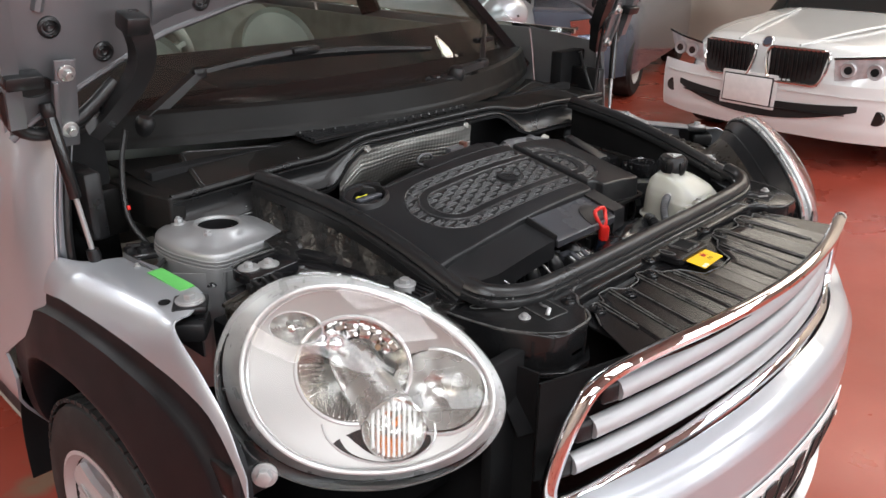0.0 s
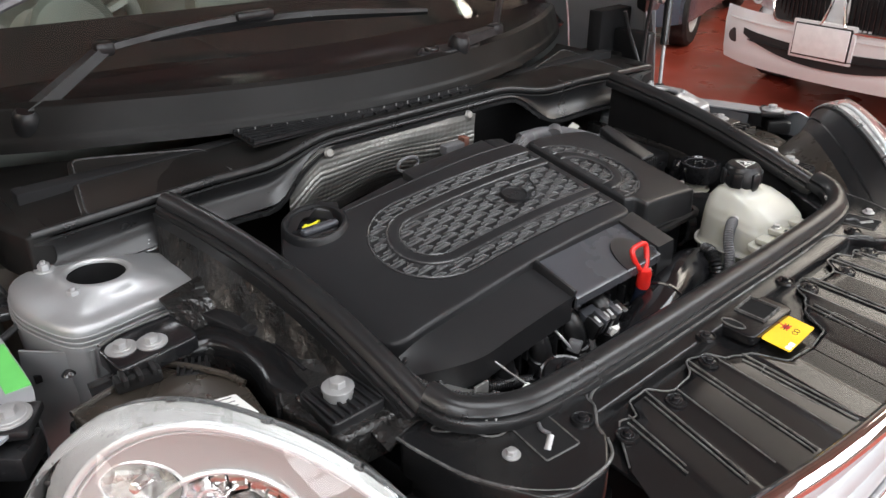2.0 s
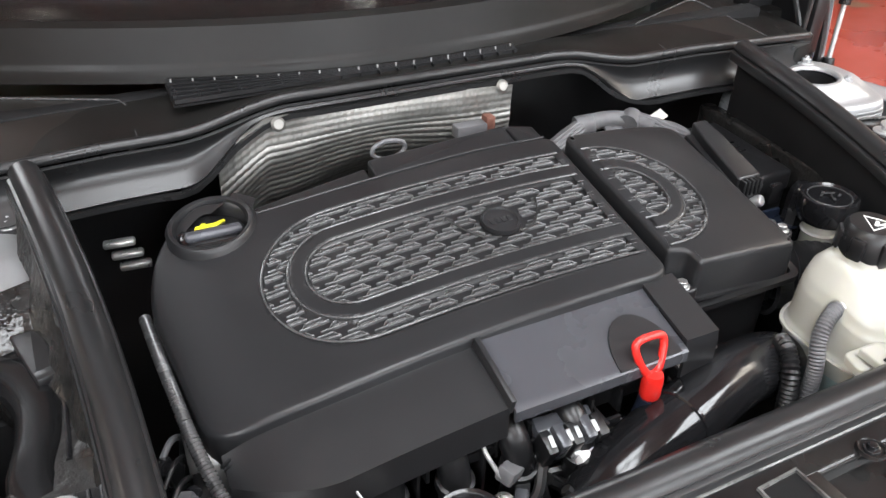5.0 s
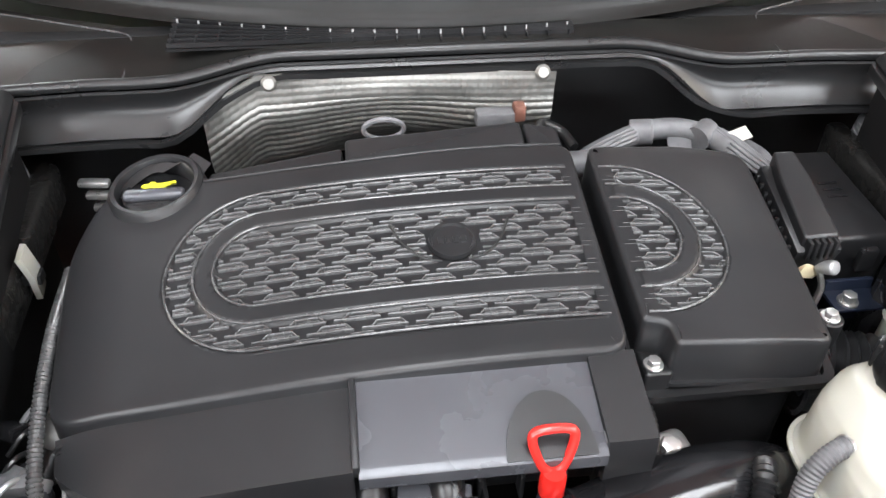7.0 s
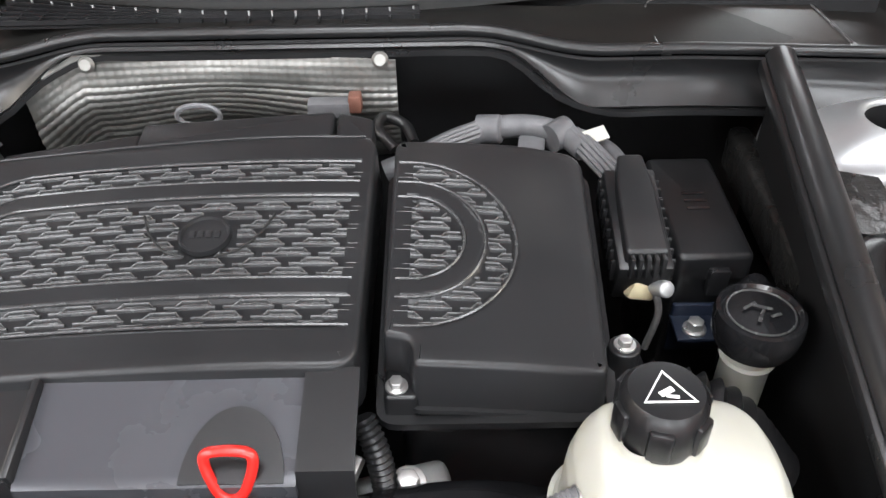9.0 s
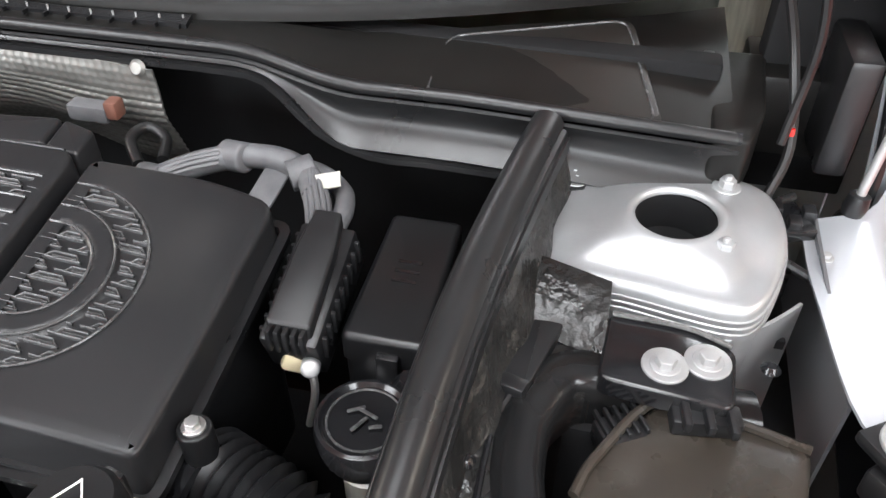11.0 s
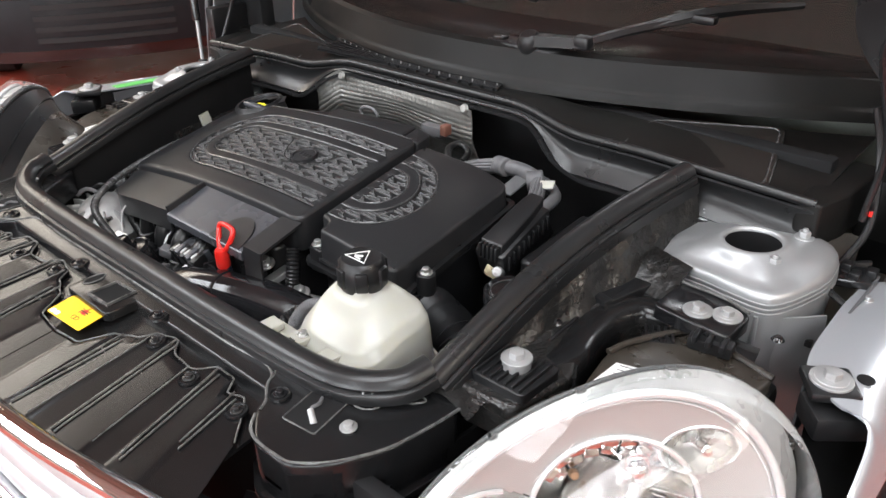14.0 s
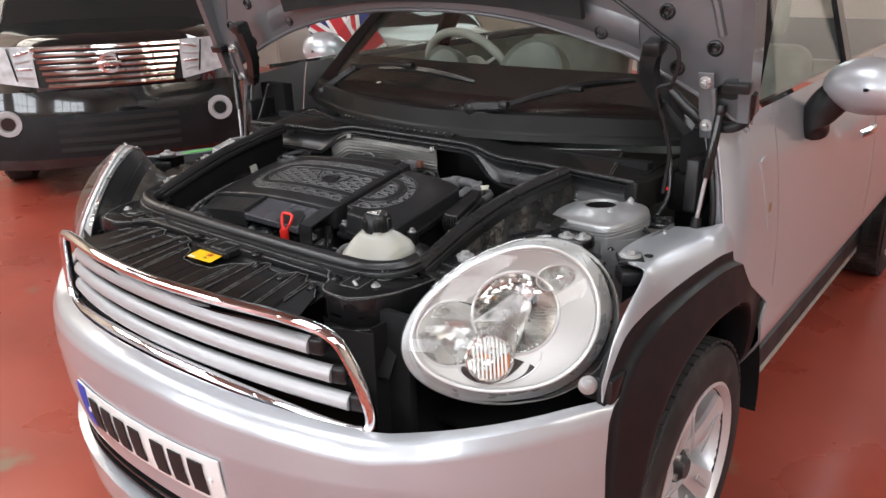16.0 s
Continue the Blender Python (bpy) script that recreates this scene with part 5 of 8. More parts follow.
    part("latch_claw", tube([(s * 0.374, 0.292, 0.9485), (s * 0.381, 0.282, 0.951), (s * 0.378, 0.273, 0.9495)], 0.0022, 8, 5), M["tape"], hole, "grey latch claw")
    for bx, by in ((0.429, 0.279), (0.461, 0.392)):
        part("screw", bolt(0.0055, 0.005, 1.7, at=(s * bx, by, 0.949)), M["grey"], slam)
    part("corner_felt", sheet(lambda u, v: (s * (0.455 + 0.05 * u), 0.375 + 0.055 * v, 0.9495 + 0.004 * math.sin(5 * u + 4 * v) - 0.03 * max(0, u - 0.7)), 12, 10, 0.002), M["felt"], slam)
    part("lower_lip", sheet(lambda u, v: (s * (0.34 + 0.16 * u), 0.205 + 0.06 * u - 0.04 * v, 0.86 - 0.06 * v), 10, 4, 0.003), M["plastic"], slam)
fr = part("square_frame", sweep([(-0.016, 0.232, 0.9488), (0.028, 0.234, 0.9488), (0.027, 0.273, 0.9488), (-0.015, 0.271, 0.9488)], [(-0.002, -0.004), (0.002, -0.004), (0.0015, 0.002), (-0.0015, 0.002)], closed=True), M["scuff_glint"], slam)
part("square_plate", prism(rounded([(-0.060, 0.222), (0.045, 0.222), (0.045, 0.28), (-0.060, 0.28)], 0.01), 0.935, 0.9475, 0.002), M["slam"], slam)
# square void and slot: near-black caps painting the shade inside
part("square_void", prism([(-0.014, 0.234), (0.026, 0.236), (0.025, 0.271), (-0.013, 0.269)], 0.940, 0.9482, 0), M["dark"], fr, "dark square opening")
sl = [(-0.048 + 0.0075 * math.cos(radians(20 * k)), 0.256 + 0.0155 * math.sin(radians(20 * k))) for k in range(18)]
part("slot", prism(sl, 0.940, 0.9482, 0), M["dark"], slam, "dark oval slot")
part("slot_edge", tube([(x, y, 0.9482) for x, y in sl], 0.0011, 6, 1, True), M["scuff_glint"], slam)

# yellow warning sticker
stk = thing("warning_sticker", "yellow warning sticker with a red symbol on the slam panel", "sticker", (-0.003, 0.205, slam_z(0.205) + 0.0015))
stk.rotation_euler = (radians(5.7), 0, radians(3))
part("sheet", prism(rounded([(-0.038, -0.0185), (0.038, -0.0185), (0.038, 0.0185), (-0.038, 0.0185)], 0.003), 0, 0.0008, 0), M["yellow"], stk)
part("symbol_body", lathe([(0, 0.0006), (0.0045, 0.0006), (0.0048, 0.0)], 16, at=(0.010, 0.007, 0.0008)), M["flagred"], stk)
for x, y, w, a in [(0.010, 0.007, 0.017, 28), (0.010, 0.007, 0.017, -28), (0.010, 0.010, 0.014, 75), (0.010, 0.007, 0.016, 0)]:
    part("symbol_bar", rbox(w, 0.0014, 0.0006, 0, at=(x, y, 0.0011), rot=(0, 0, a)), M["flagred"] if a else M["black"], stk)
for cx, r in ((0.006, 0.0034), (0.013, 0.0034)):
    part("symbol_loop", tube([(cx + r * math.cos(radians(30 * k)), -0.006 + r * math.sin(radians(30 * k)), 0.001) for k in range(12)], 0.0004, 5, 1, True), M["black"], stk)
for dx in (-0.031, -0.021):
    part("white_patch", prism(rounded([(dx - 0.004, -0.017), (dx + 0.004, -0.017), (dx + 0.004, -0.010), (dx - 0.004, -0.010)], 0.002), 0.0006, 0.0014, 0), M["white"], stk)
for s in (-1, 1):
    # wing: flat flange by the bay, rolling over to the arch, and its narrow front strip
    A = [(0.845, 0.395, 0.825), (0.838, 0.44, 0.885), (0.834, 0.50, 0.93), (0.826, 0.580, 0.970), (0.790, 0.596, 0.975), (0.748, 0.640, 0.976), (0.739, 0.76, 0.968), (0.739, 0.84, 0.960), (0.750, 0.895, 0.957), (0.810, 0.930, 0.957), (0.845, 1.00, 0.962)]
    B = [(0.850, 0.39, 0.795), (0.848, 0.415, 0.835), (0.848, 0.47, 0.888), (0.850, 0.545, 0.906), (0.852, 0.61, 0.911), (0.853, 0.68, 0.913), (0.855, 0.78, 0.912), (0.857, 0.86, 0.909), (0.858, 0.915, 0.906), (0.860, 0.965, 0.899), (0.860, 1.03, 0.888)]
    ca, cb = cat(A, 5), cat(B, 5)

    def wing(u, v):
        i = min(len(ca) - 1, int(round(u * (len(ca) - 1))))
        p, q = ca[i], cb[i]
        out = q.x - p.x
        z = p.z + (q.z - p.z) * (v ** (1 + 2.8 * max(0.0, min(1.0, (out - 0.005) / 0.06))))
        x = p.x + out * (v ** 0.8)
        return (s * x, p.y + (q.y - p.y) * v, z)
    part("wing", sheet(wing, len(ca) - 1, 16, 0.003), M["silver"], car, "silver front wing and its inner flange")
    part("wing_inner_wall", sheet(lambda u, v: (s * (0.748 + 0.006 * u), 0.66 + 0.235 * u, 0.966 - 0.11 * v), 10, 3, 0.003), M["inner"], car)
    part("wing_bolt", bolt(0.009, 0.008, 1.9, at=(s * 0.777, 0.624, 0.980)), M["grey"], car)
    part("bolt_washer", cyl(0.0215, 0.003, 28, 0.001, at=(s * 0.777, 0.624, 0.9785)), M["grey"], car)
    part("bolt_plate", rbox(0.050, 0.050, 0.012, 0.004, at=(s * 0.777, 0.624, 0.9725), rot=(0, 0, 33 * s)), M["plastic"], car)
    part("flange_stud", bolt(0.004, 0.004, 1.7, at=(s * 0.756, 0.838, 0.9605)), M["grey"], car)
    # hole drawn as a near-black disc, its inner shade painted
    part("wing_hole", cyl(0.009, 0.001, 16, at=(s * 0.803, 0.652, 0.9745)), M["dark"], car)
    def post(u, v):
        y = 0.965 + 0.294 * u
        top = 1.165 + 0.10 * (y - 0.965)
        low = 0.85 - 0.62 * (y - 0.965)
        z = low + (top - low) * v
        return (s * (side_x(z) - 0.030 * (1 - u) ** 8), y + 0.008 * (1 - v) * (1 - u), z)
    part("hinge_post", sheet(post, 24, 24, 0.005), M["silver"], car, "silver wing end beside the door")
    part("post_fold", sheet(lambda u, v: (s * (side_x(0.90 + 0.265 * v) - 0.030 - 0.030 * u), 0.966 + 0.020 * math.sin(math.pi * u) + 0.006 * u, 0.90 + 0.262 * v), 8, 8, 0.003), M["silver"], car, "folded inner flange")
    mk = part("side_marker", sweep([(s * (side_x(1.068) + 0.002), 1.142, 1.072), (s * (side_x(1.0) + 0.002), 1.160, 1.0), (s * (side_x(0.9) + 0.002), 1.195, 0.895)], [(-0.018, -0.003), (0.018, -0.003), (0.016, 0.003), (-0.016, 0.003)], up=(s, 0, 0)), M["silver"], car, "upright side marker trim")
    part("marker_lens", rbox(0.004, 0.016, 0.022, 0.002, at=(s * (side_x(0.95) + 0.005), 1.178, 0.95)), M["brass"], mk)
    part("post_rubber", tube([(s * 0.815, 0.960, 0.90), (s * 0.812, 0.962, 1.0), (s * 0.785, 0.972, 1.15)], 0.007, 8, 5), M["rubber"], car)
    # added dark box that paints the shade of the gap behind the post
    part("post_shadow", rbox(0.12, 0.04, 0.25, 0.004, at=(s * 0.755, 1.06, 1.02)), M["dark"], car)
    part("hinge_base", rbox(0.03, 0.10, 0.12, 0.006, at=(s * 0.765, 0.990, 1.04)), M["plastic"], car)
part("green_tape", sheet(lambda u, v: (-0.768 + 0.025 * u + 0.003 * v, 0.671 + 0.112 * v, 0.9757 - 0.060 * v * 0.112), 3, 10, 0.0012), M["green"], car, "strip of green tape")

# ---- headlights ----
def headlight(s):
    C = Vector((0.6882, 0.3458, 0.9125))
    U = Vector((0.6807, 0.7261, 0.097)).normalized()
    N = Vector((0.6446, -0.6566, 0.3916))
    N = (N - U * N.dot(U)).normalized()
    V = N.cross(U)
    if V.z < 0:
        V = -V
    h = thing("headlight", "large oval headlight with clear lens and chrome reflectors", "headlight", (0, 0, 0), group="headlights")
    ax = Vector((s * N.x, N.y, N.z)).to_track_quat("Z", "Y").to_matrix().to_4x4()

    def at(a, b, d):
        p = C + U * a + V * b + N * d
        return (s * p.x, p.y, p.z)

    def rim(ang, k=1.0):
        """Egg-shaped outline, wider towards the wing."""
        c, q = math.cos(ang), math.sin(ang)
        return (0.197 + 0.010 * max(0.0, c)) * c * k, ((0.142 + (0.034 if c > 0 else 0.022) * c) * q + 0.0136 * c) * k

    def radial(a, b):
        """How far out in the outline a place lies: 0 in the middle, 1 on the rim."""
        k, q = max(1e-4, math.hypot(a / 0.197, b / 0.142)), b - 0.0136 * a / 0.197
        for _ in range(4):
            c = max(-1, min(1, a / (0.197 * max(k, 1e-4))))
            k = math.hypot(a / 0.197, q / (0.142 + 0.022 * c))
        return k

    def dome(u, v):
        a, b = rim(2 * math.pi * u, max(0.001, 0.93 * v))
        return at(a, b, 0.006 + 0.046 * (1 - v ** 2.2))

    def brim(ang, k):
        """Outline of the bezel, which sits a little towards the grille and up."""
        a, b = rim(ang, k * 0.965)
        return a - 0.0115 * k, b + 0.0092 * k

    def deep(ang):
        """Depth of the lens's side wall: shallow above the bay, deep towards the wing."""
        return 0.054 - 0.023 * math.cos(ang - radians(125))

    lens = part("lens", sheet(dome, 72, 16, 0, True), M["glass"], h, "clear curved plastic lens", angle=80)
    lens.visible_shadow = False
    # lens edge, housing shell
    edge = part("lens_edge", sheet(lambda u, v: at(*rim(2 * math.pi * u, 0.93 + 0.07 * math.sin(math.pi * 0.5 * v)), 0.006 - deep(2 * math.pi * u) * (1 - math.cos(math.pi * 0.5 * v))), 72, 12, 0, True), M["lensedge"], h, "clear side wall of the lens", angle=80)
    edge.visible_shadow = False
    part("housing_skirt", sheet(lambda u, v: at(*rim(2 * math.pi * u, 0.966 - 0.168 * v), (0.004 - deep(2 * math.pi * u)) * (1 - v) - 0.092 * v), 72, 3, 0, True), M["plastic"], h, angle=60)
    part("housing_back", sheet(lambda u, v: at(*rim(2 * math.pi * u, 0.798 - 0.797 * v), -0.092 - 0.095 * math.sin(math.pi * 0.5 * v) ** 0.28), 48, 8, 0, True), M["bronze"], h, "brown-black lamp housing")
    part("lens_seam", tube([at(*rim(radians(5 * k), 0.968), 0.005 - deep(radians(5 * k))) for k in range(72)], 0.003, 8, 1, True), M["plastic"], h, "black seam of the lamp housing")
    for k in range(7):
        a, b = rim(radians(-40 + 26 * k), 0.972)
        part("rim_clip", xf(rbox(0.010, 0.006, 0.012, 0.002), Matrix.Translation(at(a, b, 0.010 - deep(radians(-40 + 26 * k)))) @ ax), M["plastic"], h)
    # satin bezel with wells
    wells = ((0.017, 0.020, 0.080, 0.075, 0.060), (-0.100, 0.004, 0.066, 0.058, 0.045), (-0.047, -0.048, 0.045, 0.045, 0.030), (0.100, 0.070, 0.036, 0.023, 0.030))

    def bez_d(a, b):
        v = min(1, radial(a, b) / 0.875)
        return -0.008 - 0.032 * (1 - v) ** 0.8

    bm = sheet(lambda u, v: at(*brim(2 * math.pi * u, max(0.001, 0.872 * v)), bez_d(*rim(2 * math.pi * u, max(0.001, 0.872 * v)))), 240, 90, 0, True)
    holes = []
    back = Matrix.Diagonal((s, 1, 1, 1)).to_3x3()
    for f in bm.faces:
        p = back @ f.calc_center_median() - C
        a, b = p.dot(U), p.dot(V)
        if any(math.hypot((a - wa) / ra, (b - wb) / rb) < 0.985 for wa, wb, ra, rb, dep in wells):
            holes.append(f)
    bmesh.ops.delete(bm, geom=holes, context="FACES")
    part("bezel", bm, M["bezel"], h, "satin silver bezel", angle=60)
    part("inner_shell", sheet(lambda u, v: at(*rim(2 * math.pi * u, max(0.001, 0.90 * v)), -0.098 + 0.03 * v), 48, 8, 0, True), M["reflector"], h)

    def oval(wa, wb, ra, rb, d, r, mat, name, parent, t0=0, t1=360):
        closed = t1 - t0 >= 360
        n = 40
        pts = [at(wa + ra * math.cos(t), wb + rb * math.sin(t), d(wa + ra * math.cos(t), wb + rb * math.sin(t))) for t in [radians(t0 + (t1 - t0) * k / n) for k in range(n if closed else n + 1)]]
        return part(name, tube(pts, r, 8, 1, closed), mat, parent)

    def bowl(wa, wb, ra, rb, d, depth, name, flutes=0, tiers=0, mat="reflector"):
        def fn(u, v):
            t = 2 * math.pi * u
            fl = 0.0
            if flutes:
                fl += 0.0006 * math.cos(flutes * t) * max(0.0, v - 0.35)
            if tiers:
                fl += 0.0014 * abs(math.sin(tiers * math.pi * v))
            return at(wa + ra * v * math.cos(t), wb + rb * v * math.sin(t), d - depth * (1 - v * v) + fl)
        return part(name, sheet(fn, 108, 24, 0, True), M[mat], h, "mirror-bright reflector", angle=30)

    bowl(0.017, 0.020, 0.077, 0.072, -0.030, 0.062, "main_reflector", 0, 0)
    oval(0.017, 0.020, 0.079, 0.074, lambda a, b: bez_d(a, b) + 0.001, 0.0030, M["band"], "reflector_ring", h)
    bowl(-0.100, 0.004, 0.063, 0.055, -0.028, 0.042, "beam_reflector", 54, mat="barrel")
    oval(-0.100, 0.004, 0.066, 0.058, lambda a, b: bez_d(a, b) + 0.001, 0.0026, M["band"], "reflector_ring", h, 75, 300)
    bowl(0.100, 0.070, 0.035, 0.022, -0.016, 0.026, "side_reflector", 18, mat="barrel")
    oval(0.100, 0.070, 0.036, 0.023, lambda a, b: bez_d(a, b), 0.0020, M["band"], "reflector_ring", h)
    # mirror blocks across the top of the main bowl, a ribbed lower quarter and a barrel down to the indicator
    rnd = random.Random(7)
    for row, (rr, n) in enumerate(((0.052, 6), (0.066, 8))):
        for k in range(n):
            t = radians(28 + 122 * (k + 0.5) / n)
            m = Matrix.Translation(at(0.017 + rr * math.cos(t), 0.020 + rr * 0.94 * math.sin(t), -0.062 + 0.014 * row)) @ ax @ pose(0, 0, 0, rnd.uniform(-7, 7), rnd.uniform(-7, 7), s * math.degrees(t) - 90)
            part("mirror_block", xf(rbox(0.0150, 0.0140, 0.006, 0.0008), m), M["reflector"], h)
    for k in range(16):
        t = radians(205 + 4.6 * k)
        p0 = at(0.017 + 0.050 * math.cos(t), 0.020 + 0.046 * math.sin(t), -0.063)
        p1 = at(0.017 + 0.075 * math.cos(t), 0.020 + 0.070 * math.sin(t), -0.031)
        part("flute", tube([p0, p1], 0.0011, 6, 1), M["reflector"], h)
    for k in range(14):
        t = radians(-86 + 6.5 * k)
        p0 = at(0.017 + 0.044 * math.cos(t), 0.020 + 0.042 * math.sin(t), -0.068)
        p1 = at(0.017 + 0.074 * math.cos(t), 0.020 + 0.069 * math.sin(t), -0.034)
        part("flute", tube([p0, p1], 0.0012, 6, 1), M["reflector"], h)
    barrel = [Vector(at(0.030, 0.036, -0.080)).lerp(Vector(at(-0.047, -0.048, -0.010)), f) for f in (0.0, 0.12, 0.4, 0.7, 0.84)]
    part("barrel", tube([tuple(p) for p in barrel], 0.040, 28, 4, rfun=lambda q: 0.80 + 0.20 * q), M["barrel"], h, "satin barrel behind the indicator")
    part("bulb_shield", xf(lathe([(0, 0.018), (0.007, 0.016), (0.013, 0.010), (0.016, 0.0), (0.015, -0.03), (0, -0.03)], 20), Matrix.Translation(at(0.046, 0.052, -0.046)) @ ax), M["reflector"], h)
    part("bulb_bar", tube([at(0.085, 0.048, -0.040), at(0.058, 0.050, -0.042)], 0.0024, 8, 2), M["chrome"], h)
    part("bulb_tip", xf(lathe([(0, 0.010), (0.004, 0.008), (0.005, 0)], 12), Matrix.Translation(at(-0.012, 0.052, -0.052)) @ ax), M["brass"], h, "amber-brown bulb tip")
    part("side_bulb", xf(lathe([(0, 0.016), (0.005, 0.014), (0.0065, 0.006), (0.006, -0.015), (0, -0.015)], 14), Matrix.Translation(at(0.104, 0.070, -0.026)) @ ax), M["chrome"], h)
    # bright lip of the bezel and its side wall, seen through the lens
    part("bezel_line", tube([at(*brim(radians(5 * k), 0.835), bez_d(*rim(radians(5 * k), 0.835)) + 0.0008) for k in range(72)], 0.0013, 6, 1, True), M["band"], h)
    part("bezel_seam", tube([at(0.155, 0.028, -0.016), at(0.125, 0.098, -0.014), at(0.070, 0.118, -0.015), at(0.030, 0.100, -0.022)], 0.0011, 6, 6), M["band"], h)
    part("bezel_lip", tube([at(*brim(radians(5 * k), 0.874), -0.006) for k in range(72)], 0.0042, 10, 1, True), M["band"], h, "polished lip round the bezel")
    part("bezel_wall", sheet(lambda u, v: at(*(Vector(brim(2 * math.pi * u, 0.880)).lerp(Vector(rim(2 * math.pi * u, 0.975)), v)), -0.012 * (1 - v) + (0.014 - deep(2 * math.pi * u)) * v), 72, 6, 0, True), M["sidewall"], h, "grey side wall of the bezel", angle=60)
    # indicator drum with a fluted clear face and an amber bulb
    ia, ib, iw = -0.047, -0.048, 0.040
    o = Matrix.Translation(at(ia, ib, -0.022)) @ ax
    ind = part("indicator", xf(lathe([(iw, -0.03), (iw + 0.001, 0.022), (iw + 0.003, 0.024), (iw + 0.001, 0.026), (iw - 0.0015, 0.022), (iw - 0.004, 0.014), (0.016, -0.020), (0, -0.024)], 40), o), M["reflector"], h, "round indicator lamp", angle=30)
    part("amber_bulb", xf(lathe([(0, -0.002), (0.003, -0.003), (0.0045, -0.007), (0.004, -0.016), (0, -0.02)], 16), o), M["amber"], ind, "amber bulb")
    face = part("indicator_face", xf(lathe([(0, 0.028), (0.02, 0.0275), (iw - 0.001, 0.023)], 36), o), M["glass"], ind, "clear fluted face")
    face.visible_shadow = False
    for k in range(9):
        x = -0.028 + 0.007 * k
        L = math.sqrt(max(0, (iw - 0.003) ** 2 - x * x))
        fl = part("face_flute", xf(tube([(x, -L, 0.0245), (x, 0, 0.0270), (x, L, 0.0245)], 0.0021, 6, 4), o), M["flute"], ind)
        fl.visible_shadow = False
    # black pocket under the indicator, its silver edge

    def pocket(u, v):
        t = radians(172 + 176 * u)
        a0, b0 = ia + (iw + 0.003) * math.cos(t), ib + (iw + 0.003) * math.sin(t)
        a1, b1 = -0.026 + 0.076 * math.cos(t), -0.052 + 0.046 * math.sin(t)
        v *= min(1.0, 2.2 * math.sin(math.pi * u) + 0.02)
        a, b = a0 + (a1 - a0) * v, b0 + (b1 - b0) * v
        return at(a, b, bez_d(a, b) + 0.0035 - 0.0015 * math.sin(math.pi * v))
    part("pocket", sheet(pocket, 40, 6, 0.001), M["black"], h, "black gap below the indicator")
    oval(-0.026, -0.052, 0.077, 0.047, lambda a, b: bez_d(a, b) + 0.004, 0.0016, M["band"], "pocket_edge", h, 165, 355)
    # bracket with label, clips, bolts
    part("top_bracket", prism(rounded([(s * 0.57, 0.490), (s * 0.560, 0.556), (s * 0.573, 0.590), (s * 0.617, 0.652), (s * 0.674, 0.643), (s * 0.724, 0.632), (s * 0.715, 0.58), (s * 0.66, 0.50)], 0.012), 0.90, 0.948, 0.005), M["bronze"], h, "brown-black bracket")
    part("label", prism([(s * 0.577, 0.500), (s * 0.580, 0.543), (s * 0.625, 0.556), (s * 0.622, 0.512)], 0.945, 0.9505, 0), M["white"], h, "white printed label")
    for k in range(5):
        part("label_line", rbox(0.030, 0.0009, 0.0006, 0, at=(s * 0.601, 0.512 + 0.008 * k, 0.9509), rot=(0, 0, 14 * s)), M["tape"], h)
    part("ridge_rim", tube([(s * 0.562, 0.556, 0.949), (s * 0.575, 0.590, 0.951), (s * 0.617, 0.650, 0.951), (s * 0.674, 0.641, 0.950), (s * 0.722, 0.630, 0.948)], 0.004, 8, 5), M["bronze"], h)
    part("latch_clip", rbox(0.050, 0.020, 0.016, 0.003, at=(s * 0.648, 0.634, 0.956), rot=(0, 0, 8 * s)), M["plastic"], h)
    for k in range(3):
        part("latch_tooth", rbox(0.006, 0.034, 0.010, 0.002, at=(s * (0.632 + 0.016 * k), 0.632, 0.966), rot=(0, 0, 8 * s)), M["plastic"], h)
    part("comb_block", rbox(0.034, 0.026, 0.022, 0.003, at=(s * 0.590, 0.620, 0.938), rot=(0, 0, 30 * s)), M["plastic"], h)
    for k in range(5):
        part("comb_rib", rbox(0.003, 0.028, 0.006, 0.001, at=(s * (0.577 + 0.0065 * k), 0.617 + 0.0035 * k, 0.950), rot=(0, 0, 30 * s)), M["plastic"], h)
    part("side_arm", rbox(0.06, 0.05, 0.03, 0.006, at=(s * 0.79, 0.615, 0.945), rot=(0, 0, 40 * s)), M["plastic"], h)
    part("low_bolt", bolt(0.011, 0.010, 1.6, at=(s * 0.812, 0.405, 0.81), rot=(80, 0, 40 * s)), M["grey"], h)
    part("low_arm", rbox(0.06, 0.06, 0.05, 0.006, at=(s * 0.825, 0.445, 0.80)), M["plastic"], h)
    part("edge_strip", tube([at(*rim(radians(t), 1.0), -0.006) for t in range(60, 131, 7)], 0.004, 8, 1), M["glass"], h)
    return h


for s in (-1, 1):
    headlight(s)

# ---- engine cover ----
def top_z(x, y):
    """Upper surface of the cover and filter lid: it falls to the front and to both ends."""
    return 1.008 + 0.19 * (y - 0.637) - 0.25 * x * x - 0.5 * max(0.0, -x - 0.34) ** 1.5


cover = thing("engine_cover", "matt black plastic engine cover with an oval honeycomb relief", "engine cover", (0, -0.011, 0))
OUT, MID, INN, YC, XL, XR = 0.089, 0.063, 0.045, 0.638, -0.222, 0.122


def stadium(x, y):
    """Distance from the centre line of the relief's long oval."""
    cx = min(max(x, XL), XR)
    return math.hypot(x - cx, y - YC)


